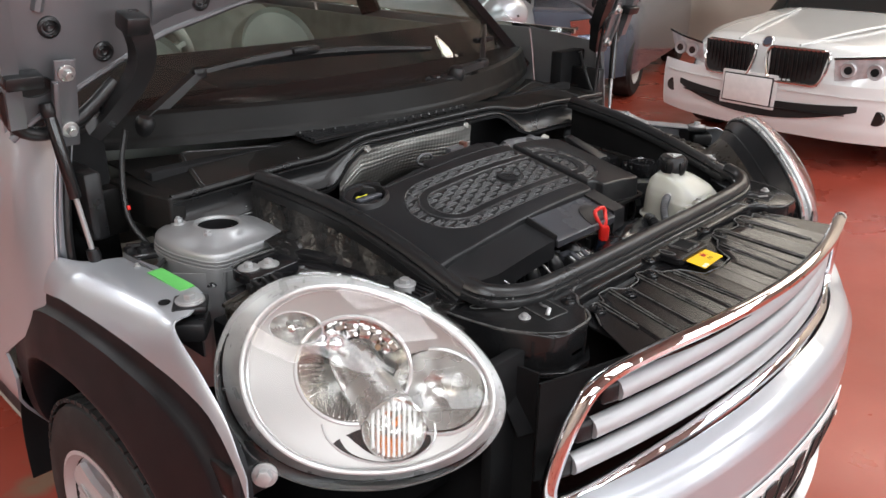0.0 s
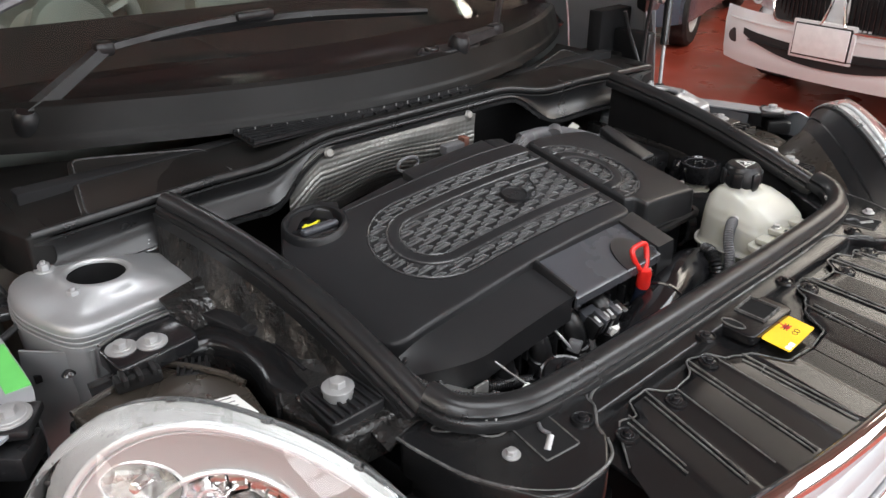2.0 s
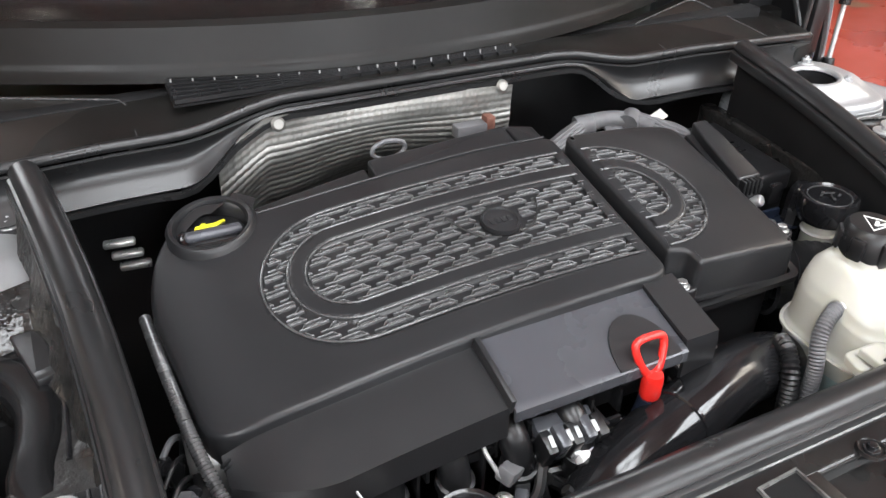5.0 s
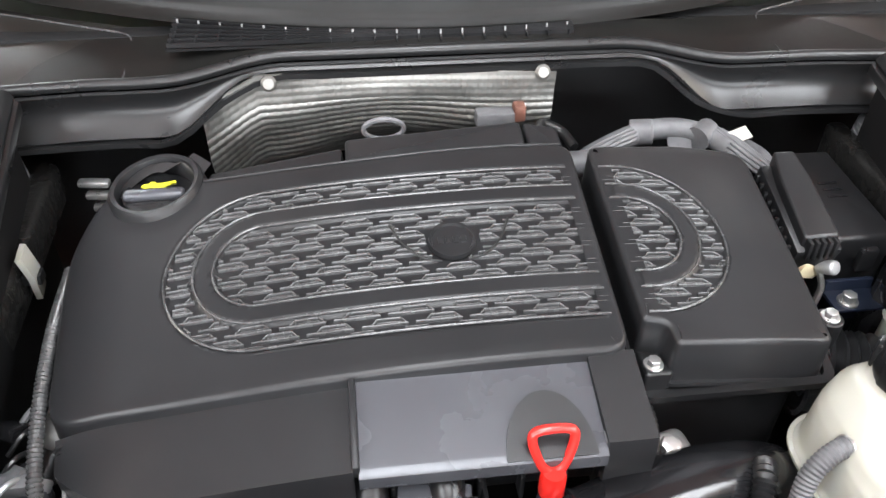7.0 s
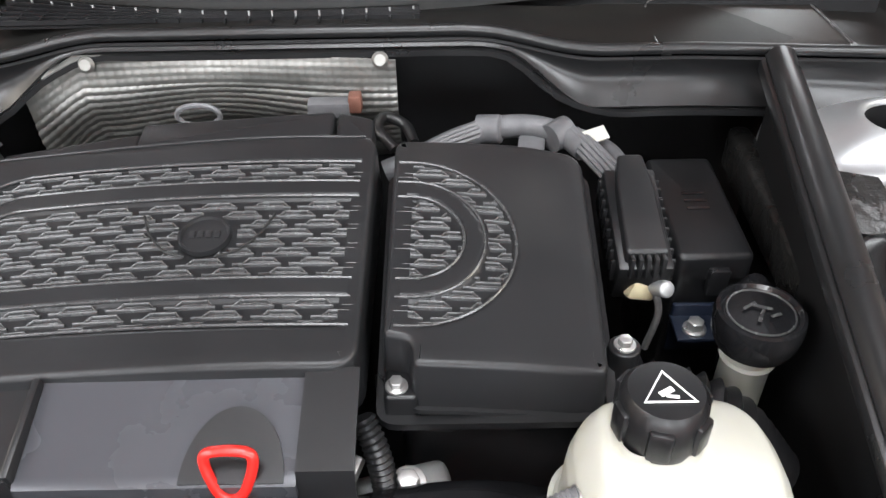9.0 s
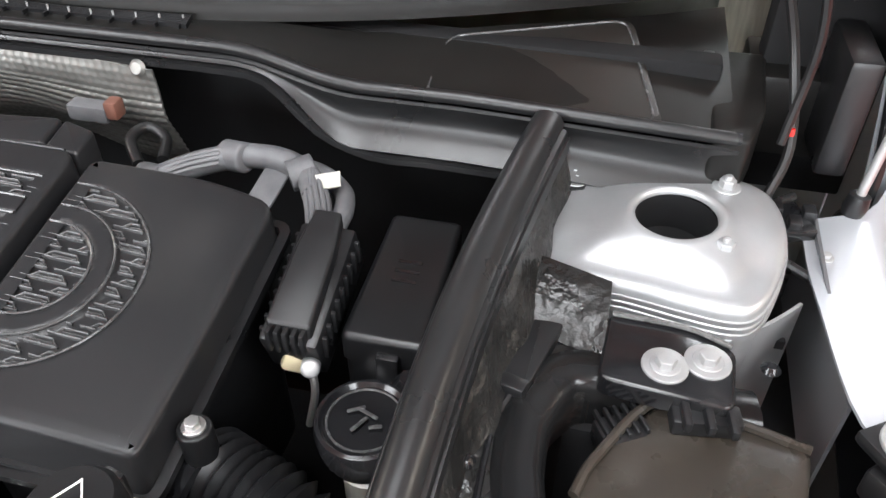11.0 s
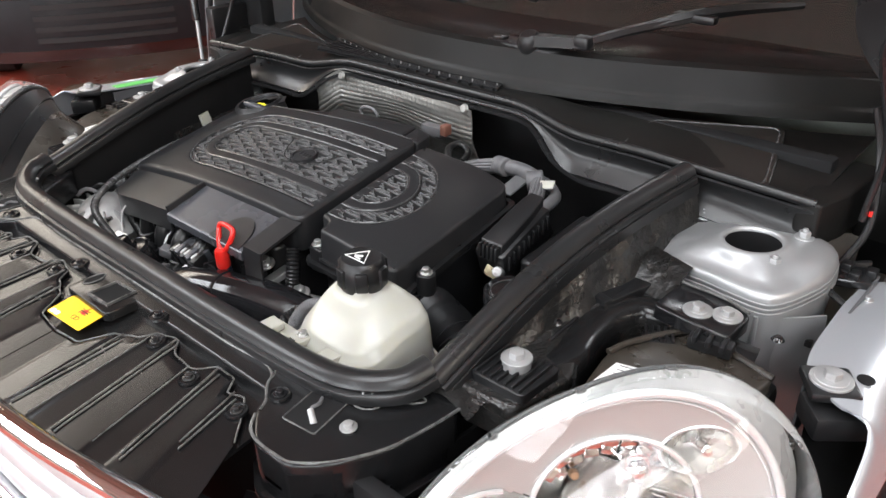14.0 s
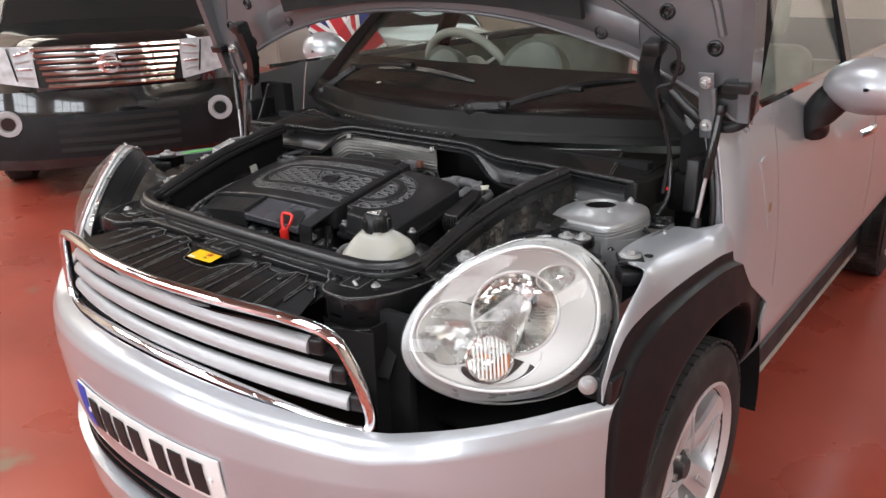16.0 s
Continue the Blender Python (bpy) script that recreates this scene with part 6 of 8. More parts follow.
def cover_patch(x0, x1, y0, y1, nx, ny, inside):
    """Part of the upper surface, with the oval bands sunk and raised."""
    bm = bmesh.new()
    grid = {}
    for i in range(nx + 1):
        for j in range(ny + 1):
            x, y = x0 + (x1 - x0) * i / nx, y0 + (y1 - y0) * j / ny
            d = stadium(x, y)
            z = top_z(x, y)
            if d < INN:
                z -= 0.0035
            elif d < MID:
                z += 0.0015
            elif d < OUT:
                z -= 0.0035
            grid[i, j] = bm.verts.new((x, y, z)) if inside(x, y) else None
    for i in range(nx):
        for j in range(ny):
            q = [grid[i, j], grid[i + 1, j], grid[i + 1, j + 1], grid[i, j + 1]]
            if all(q):
                bm.faces.new(q)
    return bm


def poly_in(poly):
    def f(x, y):
        ok = False
        for (ax, ay), (bx, by) in zip(poly, poly[1:] + poly[:1]):
            if (ay > y) != (by > y) and x < ax + (bx - ax) * (y - ay) / (by - ay):
                ok = not ok
        return ok
    return f


def skirted(poly, drop, lip, name, mat, parent, fn=top_z, inset=0.010, label=""):
    """A closed lid: rounded rim and side walls round an outline, its upper face cut in fine strips."""
    bm = bmesh.new()
    n = len(poly)
    c = Vector((sum(p[0] for p in poly) / n, sum(p[1] for p in poly) / n))
    rows = []
    nr = []
    for i in range(n):
        a, b = Vector(poly[i - 1]), Vector(poly[(i + 1) % n])
        t = (b - a).normalized()
        q = Vector((t.y, -t.x))
        if q.dot(Vector(poly[i]) - c) < 0:
            q = -q
        nr.append(q)
    steps = [(-0.018, -0.0003), (-0.005, -0.0003), (-0.0032, -0.0006), (-0.0014, -0.0017), (-0.0003, -0.0034), (0.0, -0.006), (0.002, -drop), (0.002 + lip, -drop), (0.002 + lip, -drop - 0.004)]
    for off, dz in steps:
        rows.append([bm.verts.new((poly[i][0] + nr[i].x * off, poly[i][1] + nr[i].y * off, fn(poly[i][0] + nr[i].x * min(off, 0), poly[i][1] + nr[i].y * min(off, 0)) + dz)) for i in range(n)])
    for a, b in zip(rows, rows[1:]):
        for k in range(n):
            bm.faces.new((a[k], a[(k + 1) % n], b[(k + 1) % n], b[k]))
    return part(name, bm, mat, parent, label, angle=50)


COVER = rounded([(-0.396, 0.514), (-0.30, 0.510), (-0.10, 0.511), (0.085, 0.513), (0.086, 0.60), (0.089, 0.758), (0.06, 0.767), (-0.14, 0.760), (-0.285, 0.762), (-0.333, 0.812), (-0.392, 0.768), (-0.414, 0.70)],
                [0.035, 0.05, 0.1, 0.022, 0.03, 0.012, 0.02, 0.02, 0.012, 0.05, 0.03, 0.05], 6)


def dense(poly, step=0.008):
    out = []
    for a, b in zip(poly, poly[1:] + poly[:1]):
        a, b = Vector(a), Vector(b)
        k = max(1, int((b - a).length / step))
        out += [tuple(a.lerp(b, i / k)) for i in range(k)]
    return out


COVER = dense(COVER)


def inset_poly(poly, d):
    out = []
    n = len(poly)
    c = Vector((sum(p[0] for p in poly) / n, sum(p[1] for p in poly) / n))
    for i in range(n):
        a, b = Vector(poly[i - 1]), Vector(poly[(i + 1) % n])
        t = (b - a).normalized()
        q = Vector((t.y, -t.x))
        if q.dot(Vector(poly[i]) - c) < 0:
            q = -q
        out.append((poly[i][0] - q.x * d, poly[i][1] - q.y * d))
    return out


def lid_top(poly, mat, parent, name, hole=None, step=0.003):
    """The upper face of a lid as rows between the outline's two sides, relief bands included."""
    ins = poly_in(inset_poly(poly, 0.0105))
    xs, ys = [p[0] for p in poly], [p[1] for p in poly]
    nx, ny = int((max(xs) - min(xs)) / step), int((max(ys) - min(ys)) / step)
    bm = cover_patch(min(xs), max(xs), min(ys), max(ys), nx, ny, lambda x, y: ins(x, y) and not (hole and math.hypot(x - hole[0], y - hole[1]) < hole[2]))
    return part(name, bm, mat, parent, angle=60)


OIL = (-0.333, 0.762, 0.041)
skirted(COVER, 0.050, 0.0, "cover_body", M["cover"], cover)
lid_top(COVER, M["cover"], cover, "cover_top", OIL)


def relief(x0, x1, lo, hi, name, parent, mat):
    """Honeycomb of the bands: rows of raised stepped plates between two distances from the oval's centre line."""
    bm = bmesh.new()
    pitch, per = 0.0104, 0.046

    def fits(x, y):
        return x0 <= x <= x1 and lo < stadium(x, y) < hi and math.hypot(x + 0.05, y - 0.640) > 0.0235

    def strip(pts, w, hgt, base=-0.0037):
        """A sharp ridge along points, left out where it would leave the band."""
        for p, q in zip(pts, pts[1:]):
            if not (fits(*p) and fits(*q)):
                continue
            t = Vector((q[0] - p[0], q[1] - p[1], 0))
            if t.length < 1e-6:
                continue
            o = Vector((-t.y, t.x, 0)).normalized() * w
            vs = []
            for c in (p, q):
                z = top_z(*c) + base
                vs.append([bm.verts.new((c[0] + o.x * f, c[1] + o.y * f, z + hgt * g)) for f, g in ((1, 0), (0.8, 0.62), (0.4, 0.93), (0, 1), (-0.4, 0.93), (-0.8, 0.62), (-1, 0))])
            for k in range(6):
                bm.faces.new((vs[0][k], vs[1][k], vs[1][k + 1], vs[0][k + 1]))

    def line(a, b, n):
        return [(a[0] + (b[0] - a[0]) * j / n, a[1] + (b[1] - a[1]) * j / n) for j in range(n + 1)]

    rows = int(2 * hi / pitch) + 2
    for r in range(-rows // 2 - 1, rows // 2 + 2):
        y0 = YC + (r + 0.25) * pitch
        off = 0.5 * per if r % 2 else 0.0
        for k in range(-16, 14):
            xs = k * per + off
            lowl, highl = y0, y0 + pitch * 0.52
            path = line((xs + 0.02 * per, lowl), (xs + 0.20 * per, lowl), 3)[:-1] + line((xs + 0.20 * per, lowl), (xs + 0.31 * per, highl), 2)[:-1] + line((xs + 0.31 * per, highl), (xs + 0.74 * per, highl), 5)[:-1] + line((xs + 0.74 * per, highl), (xs + 0.85 * per, lowl), 2)
            strip(path, 0.0009, 0.0036)
            strip(line((xs + 0.20 * per, lowl), (xs + 0.88 * per, lowl), 7), 0.0011, 0.0034)
            strip(line((xs + 0.30 * per, y0 + pitch * 0.27), (xs + 0.76 * per, y0 + pitch * 0.27), 5), 0.0009, 0.0020)
    tagged(part(name, bm, mat, parent, angle=60), kind="stuff")


# ridges take the paler edge colour, which paints their highlights
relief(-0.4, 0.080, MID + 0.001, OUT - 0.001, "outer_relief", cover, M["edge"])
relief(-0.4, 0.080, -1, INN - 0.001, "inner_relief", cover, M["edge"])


def oval_line(d, name, parent, x0, x1, r=0.0012, dz=0.0):
    """A raised bead along the oval at a distance from its centre line."""
    runs, cur = [], []
    pts = [(XR - (XR - XL) * k / 60, YC + d) for k in range(61)]
    pts += [(XL + d * math.cos(t), YC + d * math.sin(t)) for t in [math.pi / 2 + math.pi * k / 40 for k in range(41)]]
    pts += [(XL + (XR - XL) * k / 60, YC - d) for k in range(61)]
    pts += [(XR + d * math.cos(t), YC + d * math.sin(t)) for t in [-math.pi / 2 + math.pi * k / 40 for k in range(41)]]
    for p in pts + pts[:1]:
        if x0 <= p[0] <= x1:
            cur.append((p[0], p[1], top_z(*p) + dz))
        elif cur:
            runs.append(cur)
            cur = []
    if cur:
        runs.append(cur)
    bm = bmesh.new()
    for c in runs:
        if len(c) > 2:
            join(bm, tube(c, r, 6, 1))
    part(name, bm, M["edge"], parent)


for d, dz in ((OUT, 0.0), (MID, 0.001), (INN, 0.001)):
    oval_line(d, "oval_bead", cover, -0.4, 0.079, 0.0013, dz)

# round badge with two wing lines
part("badge_disc", lathe([(0, 0.0025), (0.0185, 0.0025), (0.0195, 0.005), (0.0215, 0.005), (0.022, 0.0), (0, -0.004)], 36, at=(-0.050, 0.640, top_z(-0.05, 0.64) - 0.002), rot=(9, 0, 0)), M["cover"], cover, "round raised badge")
for k in range(4):
    part("badge_bar", rbox(0.005, 0.008, 0.0012, 0.0003, at=(-0.0605 + 0.007 * k, 0.640, top_z(-0.05, 0.64) + 0.001), rot=(9, 0, 0)), M["cover"], cover)
for sg in (-1, 1):
    part("badge_wing", tube([(-0.05 + sg * p, q, top_z(0, q) + 0.0005) for p, q in ((0.056, 0.662), (0.046, 0.640), (0.030, 0.622), (0.012, 0.616))], 0.0011, 6, 5), M["black"], cover)

# lower front apron of the cover
APR = [(-0.385, 0.503), (-0.352, 0.463), (-0.30, 0.447), (-0.20, 0.442), (-0.150, 0.440)]


def apron(u, v):
    x = -0.388 + 0.238 * u
    y1 = 0.512 + 0.004 * u
    y0 = 0.440 + 0.050 * (1 - min(1, u * 2.6)) ** 2
    z1 = top_z(x, 0.512) - 0.011
    drop = 0.016 + 0.010 * v
    y = y1 + (y0 - y1) * min(1, v * 1.25)
    z = z1 - 0.016 * min(1, v * 1.25) - 0.036 * max(0, v - 0.8) / 0.2
    return (x, y, z)


part("front_apron", sheet(apron, 40, 20, 0.004), M["cover"], cover)
# black cover plastic in life; the lighter grey holds its reflection
part("sheen_panel", sheet(lambda u, v: (-0.146 + 0.193 * u, 0.512 - 0.077 * min(1, v * 1.2), top_z(0, 0.512) - 0.012 - 0.022 * min(1, v * 1.2) - 0.014 * max(0, v - 0.83) / 0.17), 30, 20, 0.004), M["greyplastic"], cover, "satin cover panel with its grey sheen painted in")
part("panel_frame", sheet(lambda u, v: (0.047 + 0.040 * u, 0.516 - 0.078 * min(1, v * 1.2), top_z(0, 0.512) - 0.006 - 0.020 * min(1, v * 1.2) - 0.05 * max(0, v - 0.83) / 0.17), 8, 16, 0.004), M["cover"], cover)
part("panel_step", rbox(0.006, 0.075, 0.02, 0.002, at=(-0.148, 0.475, 0.961), rot=(14, 0, 0)), M["cover"], cover)
# arched recess for the dipstick
def recess(u, v):
    t = math.pi * u
    r = 0.036 * v
    x, y = 0.003 - r * math.cos(t), 0.436 + r * 1.45 * math.sin(t)
    return (x, y, top_z(0, 0.512) - 0.010 - 0.022 * (0.512 - y) / 0.064 + 0.0035)
part("dipstick_recess", sheet(recess, 32, 10, 0.003), M["cover"], cover)

# rear shelf of the cover, behind a bead line
part("rear_bead", tube([(x, y, top_z(x, y) + 0.0005) for x, y in ((-0.285, 0.757), (-0.14, 0.755), (-0.02, 0.759), (0.078, 0.760))], 0.0014, 6, 6), M["cover"], cover)
for poly, dz in (([(-0.284, 0.764), (-0.146, 0.763), (-0.146, 0.795), (-0.284, 0.785)], -0.014), ([(-0.143, 0.763), (0.045, 0.769), (0.045, 0.806), (-0.143, 0.797)], -0.006), ([(0.048, 0.769), (0.084, 0.764), (0.084, 0.797), (0.048, 0.806)], -0.007)):
    part("rear_shelf", prism(rounded(poly, 0.005), 0.96, 1.0, 0.004, ztop=lambda x, y: top_z(x, y) + dz - 1.0), M["cover"], cover, "lower rear shelf of the cover")
for k in range(3):
    part("moulded_mark", rbox(0.012, 0.006, 0.001, 0, at=(-0.262 + 0.018 * k, 0.774, top_z(-0.26, 0.774) - 0.0135), rot=(9, 0, 0)), M["cover"], cover)

# oil filler
cap = thing("oil_filler_cap", "black oil filler cap with a yellow symbol", "oil cap", (OIL[0], OIL[1] - 0.011, 1.003))
part("collar", lathe([(0.0385, -0.03), (0.0385, 0.002), (0.0400, 0.006), (0.0440, 0.007), (0.0475, 0.003), (0.051, -0.03)], 40, rot=(7, -7, 0)), M["cover"], cap)
part("cap_body", lathe([(0, -0.004), (0.031, -0.004), (0.035, -0.006), (0.036, -0.03), (0, -0.03)], 36), M["gloss"], cap)
part("grip", rbox(0.060, 0.013, 0.010, 0.004, 3, at=(0, -0.012, 0.0)), M["greyplastic"], cap, "worn grey grip bar")
part("symbol_can", prism([(-0.012, 0.004), (0.005, 0.004), (0.013, 0.012), (0.017, 0.013), (0.016, 0.016), (0.010, 0.014), (0.004, 0.012), (-0.004, 0.012), (-0.004, 0.015), (-0.009, 0.015), (-0.009, 0.012), (-0.015, 0.011), (-0.017, 0.007)], -0.004, -0.0025, 0), M["ink"], cap, "yellow oil can symbol")
part("base_tube", cyl(0.03, 0.10, 24, at=(0, 0, -0.12)), M["plastic"], cap)

# dipstick
dip = thing("dipstick", "red plastic dipstick handle in a dark blue tube", "dipstick", (0.003, 0.420, 0.922))
part("ring_pull", tube([(-0.0165, 0.012, 0.042), (-0.009, 0.004, 0.022), (0.0, 0.002, 0.016), (0.009, 0.004, 0.022), (0.0165, 0.012, 0.042), (0.012, 0.015, 0.051), (-0.012, 0.015, 0.051)], 0.0040, 10, 6, True), M["red"], dip, "red loop handle")
part("neck", lathe([(0, 0.020), (0.009, 0.019), (0.0105, 0.014), (0.0105, -0.006), (0.009, -0.010), (0, -0.010)], 20), M["red"], dip)
part("tube", tube([(0, 0, -0.010), (0, 0.01, -0.06), (-0.01, 0.04, -0.20)], 0.010, 12), M["navy"], dip, "dark blue tube")

# ---- air filter box ----
box = thing("air_filter_box", "black plastic air filter box with a D-shaped relief", "air filter box", (0, -0.011, 0))
LID = dense(rounded([(0.103, 0.542), (0.124, 0.538), (0.126, 0.516), (0.272, 0.516), (0.276, 0.60), (0.281, 0.754), (0.22, 0.762), (0.106, 0.758)], [0.004, 0.008, 0.005, 0.010, 0.1, 0.02, 0.05, 0.012], 5))
skirted(LID, 0.045, 0.004, "lid_rim", M["cover"], box)
lid_top(LID, M["cover"], box, "lid_top")
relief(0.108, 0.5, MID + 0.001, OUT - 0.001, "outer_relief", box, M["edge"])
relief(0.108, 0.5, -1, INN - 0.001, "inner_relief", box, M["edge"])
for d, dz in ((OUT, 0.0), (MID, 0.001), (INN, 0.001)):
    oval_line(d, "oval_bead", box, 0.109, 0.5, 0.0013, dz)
part("lower_case", prism(rounded([(0.112, 0.525), (0.264, 0.522), (0.270, 0.745), (0.115, 0.75)], 0.02), 0.72, 0.938, 0), M["plastic"], box)
part("flange", sweep([(x, y, 0.925 + 0.22 * (y - 0.51)) for x, y in dense(rounded([(0.100, 0.508), (0.278, 0.508), (0.286, 0.758), (0.102, 0.762)], 0.012), 0.02)], [(-0.004, -0.004), (0.005, -0.004), (0.005, 0.003), (-0.004, 0.003)], closed=True), M["plastic"], box)
part("notch_shelf", prism(rounded([(0.102, 0.512), (0.128, 0.512), (0.128, 0.542), (0.102, 0.542)], 0.004), 0.91, 0.948, 0.003), M["plastic"], box)
part("lid_screw", bolt(0.006, 0.006, 1.5, at=(0.112, 0.522, 0.949)), M["steel"], box)
part("lid_screw", bolt(0.006, 0.006, 1.5, at=(0.292, 0.556, 0.955)), M["steel"], box)
part("screw_ear", cyl(0.013, 0.03, 18, 0.002, at=(0.292, 0.556, 0.925)), M["plastic"], box)

# ---- coolant tank ----
tank = thing("coolant_tank", "translucent white coolant expansion tank with a black cap", "coolant tank", (0.316, 0.413, 0.805))
_a = bmesh.new()


def tank_pt(u, v):
    """Rounded body, wider below, drawn in to the neck."""
    t = 2 * math.pi * u
    rows = ((0.0, 0.0, 0.0), (0.03, 0.88, 0.0), (0.10, 1.0, 0.012), (0.50, 1.04, 0.085), (0.54, 1.09, 0.090), (0.58, 1.04, 0.096), (0.74, 1.0, 0.138), (0.80, 0.97, 0.152), (0.86, 0.88, 0.165), (0.93, 0.60, 0.178), (0.98, 0.37, 0.184), (1.0, 0.36, 0.195))
    for (v0, k0, z0), (v1, k1, z1) in zip(rows, rows[1:]):
        if v <= v1 + 1e-9:
            f = (v - v0) / (v1 - v0)
            k, z = k0 + (k1 - k0) * f, z0 + (z1 - z0) * f
            break
    c, q = math.cos(t), math.sin(t)
    e = 0.55
    x = math.copysign(abs(c) ** e, c) * (0.064 if c > 0 else 0.084) * k
    y = math.copysign(abs(q) ** e, q) * 0.067 * k
    f = max(0, 1.04 - k) / 0.68 if z > 0.10 else 0.0
    z -= (0.32 * max(0, -y) + 0.42 * max(0, -x - 0.045)) * max(0, min(1, (z - 0.10) / 0.06))
    return (x - 0.026 * f, y + 0.022 * f, z)


part("tank_body", sheet(lambda u, v: tank_pt(u, 0.40 + 0.60 * v), 56, 48, 0, True), M["tank"], tank, angle=60)
part("coolant_level", sheet(lambda u, v: tank_pt(u, 0.40 * v), 56, 20, 0, True), M["coolant"], tank, "green-blue coolant showing through", angle=60)
part("front_flange", prism(rounded([(-0.125, -0.072), (0.02, -0.080), (0.02, -0.05), (-0.118, -0.045)], 0.008), 0.122, 0.131, 0.002), M["tank"], tank)
for bx, by in ((-0.098, -0.074), (-0.050, -0.070), (0.004, -0.072)):
    tab = part("mounting_tab", prism(rounded([(bx - 0.015, by - 0.022), (bx + 0.011, by - 0.024), (bx + 0.012, by + 0.018), (bx - 0.013, by + 0.020)], 0.004), 0.134, 0.142, 0.002), M["tank"], tank)
    part("tab_slot", prism(rounded([(bx - 0.007, by - 0.014), (bx + 0.004, by - 0.014), (bx + 0.004, by - 0.002), (bx - 0.007, by - 0.002)], 0.002), 0.139, 0.1424, 0), M["dark"], tab)
part("seam", sweep([tank_pt(k / 48, 0.54) for k in range(48)], [(-0.004, -0.0015), (0.003, -0.0015), (0.003, 0.0015), (-0.004, 0.0015)], closed=True), M["tank"], tank, "moulded seam round the middle")
part("raised_panel", rbox(0.05, 0.05, 0.006, 0.002, at=(0.025, 0.0, 0.148), rot=(12, 8, 0)), M["tank"], tank)
part("tab_bolt", bolt(0.005, 0.004, 1.5, at=(-0.050, -0.058, 0.142)), M["steel"], tank)
tc = part("cap", lathe([(0, 0.040), (0.024, 0.039), (0.028, 0.034), (0.030, 0.010), (0.028, 0.0), (0, 0.0)], 36, at=(-0.028, 0.024, 0.182)), M["plastic"], tank, "black screw cap with a white warning triangle")
for k in range(6):
    a = radians(60 * k + 15)
    part("cap_grip", xf(rbox(0.016, 0.007, 0.026, 0.003), pose(-0.028 + 0.0285 * math.cos(a), 0.024 + 0.0285 * math.sin(a), 0.200, 0, 0, 60 * k + 105)), M["plastic"], tc)
tri3 = [(0.0, 0.014), (-0.016, -0.011), (0.016, -0.011)]
part("warning_triangle", sweep([Vector((-0.028 + x, 0.024 + y, 0.2225)) for x, y in tri3], [(-0.0009, -0.0004), (0.0009, -0.0004), (0.0009, 0.0005), (-0.0009, 0.0005)], closed=True), M["white"], tc)
part("warning_mark", rbox(0.010, 0.004, 0.0008, 0, at=(-0.029, 0.021, 0.2227), rot=(0, 0, 30)), M["white"], tc)
part("warning_mark", rbox(0.008, 0.002, 0.0008, 0, at=(-0.026, 0.017, 0.2227), rot=(0, 0, -10)), M["white"], tc)
part("overflow_hose", ribbed([(-0.058, 0.0, 0.138), (-0.085, -0.002, 0.142), (-0.110, -0.012, 0.125), (-0.120, -0.026, 0.085), (-0.122, -0.03, -0.02)], 0.0088, 0.0036, 0.12, 14), M["tape"], tank, "black rubber hose")
part("hose_clip", xf(ribbed([(-0.066, 0.0, 0.138), (-0.082, -0.002, 0.141)], 0.013, 0.008, 0.15, 14), pose(0, 0, 0)), M["steel"], tank)

# ---- pipes and hoses ----
pipe = thing("intake_pipe", "glossy black plastic intake pipe", "pipe", (0.0, 0.39, 0.87))
part("pipe_body", tube([(-0.09, -0.020, -0.03), (-0.05, -0.008, -0.002), (0.03, 0.010, 0.012), (0.12, 0.036, 0.012), (0.20, 0.052, -0.008), (0.25, 0.056, -0.05)], 0.036, 24, 6), M["gloss"], pipe)
for px, py, pz in ((0.026, 0.009, 0.0118), (0.19, 0.050, -0.004)):
    part("pipe_band", xf(lathe([(0.036, -0.003), (0.0378, -0.002), (0.0378, 0.002), (0.036, 0.003)], 28, rot=(0, 90, 16)), Matrix.Translation((px, py, pz))), M["gloss"], pipe)
bel = thing("bellows_hose", "black corrugated air hose", "hose", (0.285, 0.540, 0.885))
part("bellows", ribbed([(0.0, 0.015, 0.004), (0.035, 0.0, 0.008), (0.085, -0.018, 0.0), (0.130, -0.040, -0.05)], 0.036, 0.0095, 0.22, 26), M["plastic"], bel)
part("collar", xf(lathe([(0.036, 0), (0.041, 0.002), (0.041, 0.020), (0.036, 0.022)], 28), pose(-0.008, 0.002, 0.0, 90, 0, 75)), M["gloss"], bel)
cor = thing("breather_hose", "thin black corrugated hose", "hose", (0.087, 0.475, 0.945))
part("hose", ribbed([(0.0, 0.01, 0.0), (0.012, -0.005, -0.03), (0.018, -0.02, -0.09), (0.02, -0.03, -0.16)], 0.0105, 0.005, 0.2, 12), M["plastic"], cor)
cor2 = thing("breather_hose", "thin black corrugated hose", "hose", (0.168, 0.40, 0.88))
part("hose", ribbed([(0.02, 0.03, 0.03), (0.01, 0.01, 0.03), (0.0, -0.01, 0.0), (0.0, -0.02, -0.12)], 0.010, 0.005, 0.2, 12), M["plastic"], cor2)
cor3 = thing("wiring_conduit", "thin black corrugated wiring conduit", "conduit", (-0.385, 0.50, 0.925))
part("conduit", ribbed([(0, 0, 0), (0.03, -0.04, -0.035), (0.09, -0.06, -0.05), (0.16, -0.07, -0.07)], 0.008, 0.004, 0.2, 10), M["plastic"], cor3)

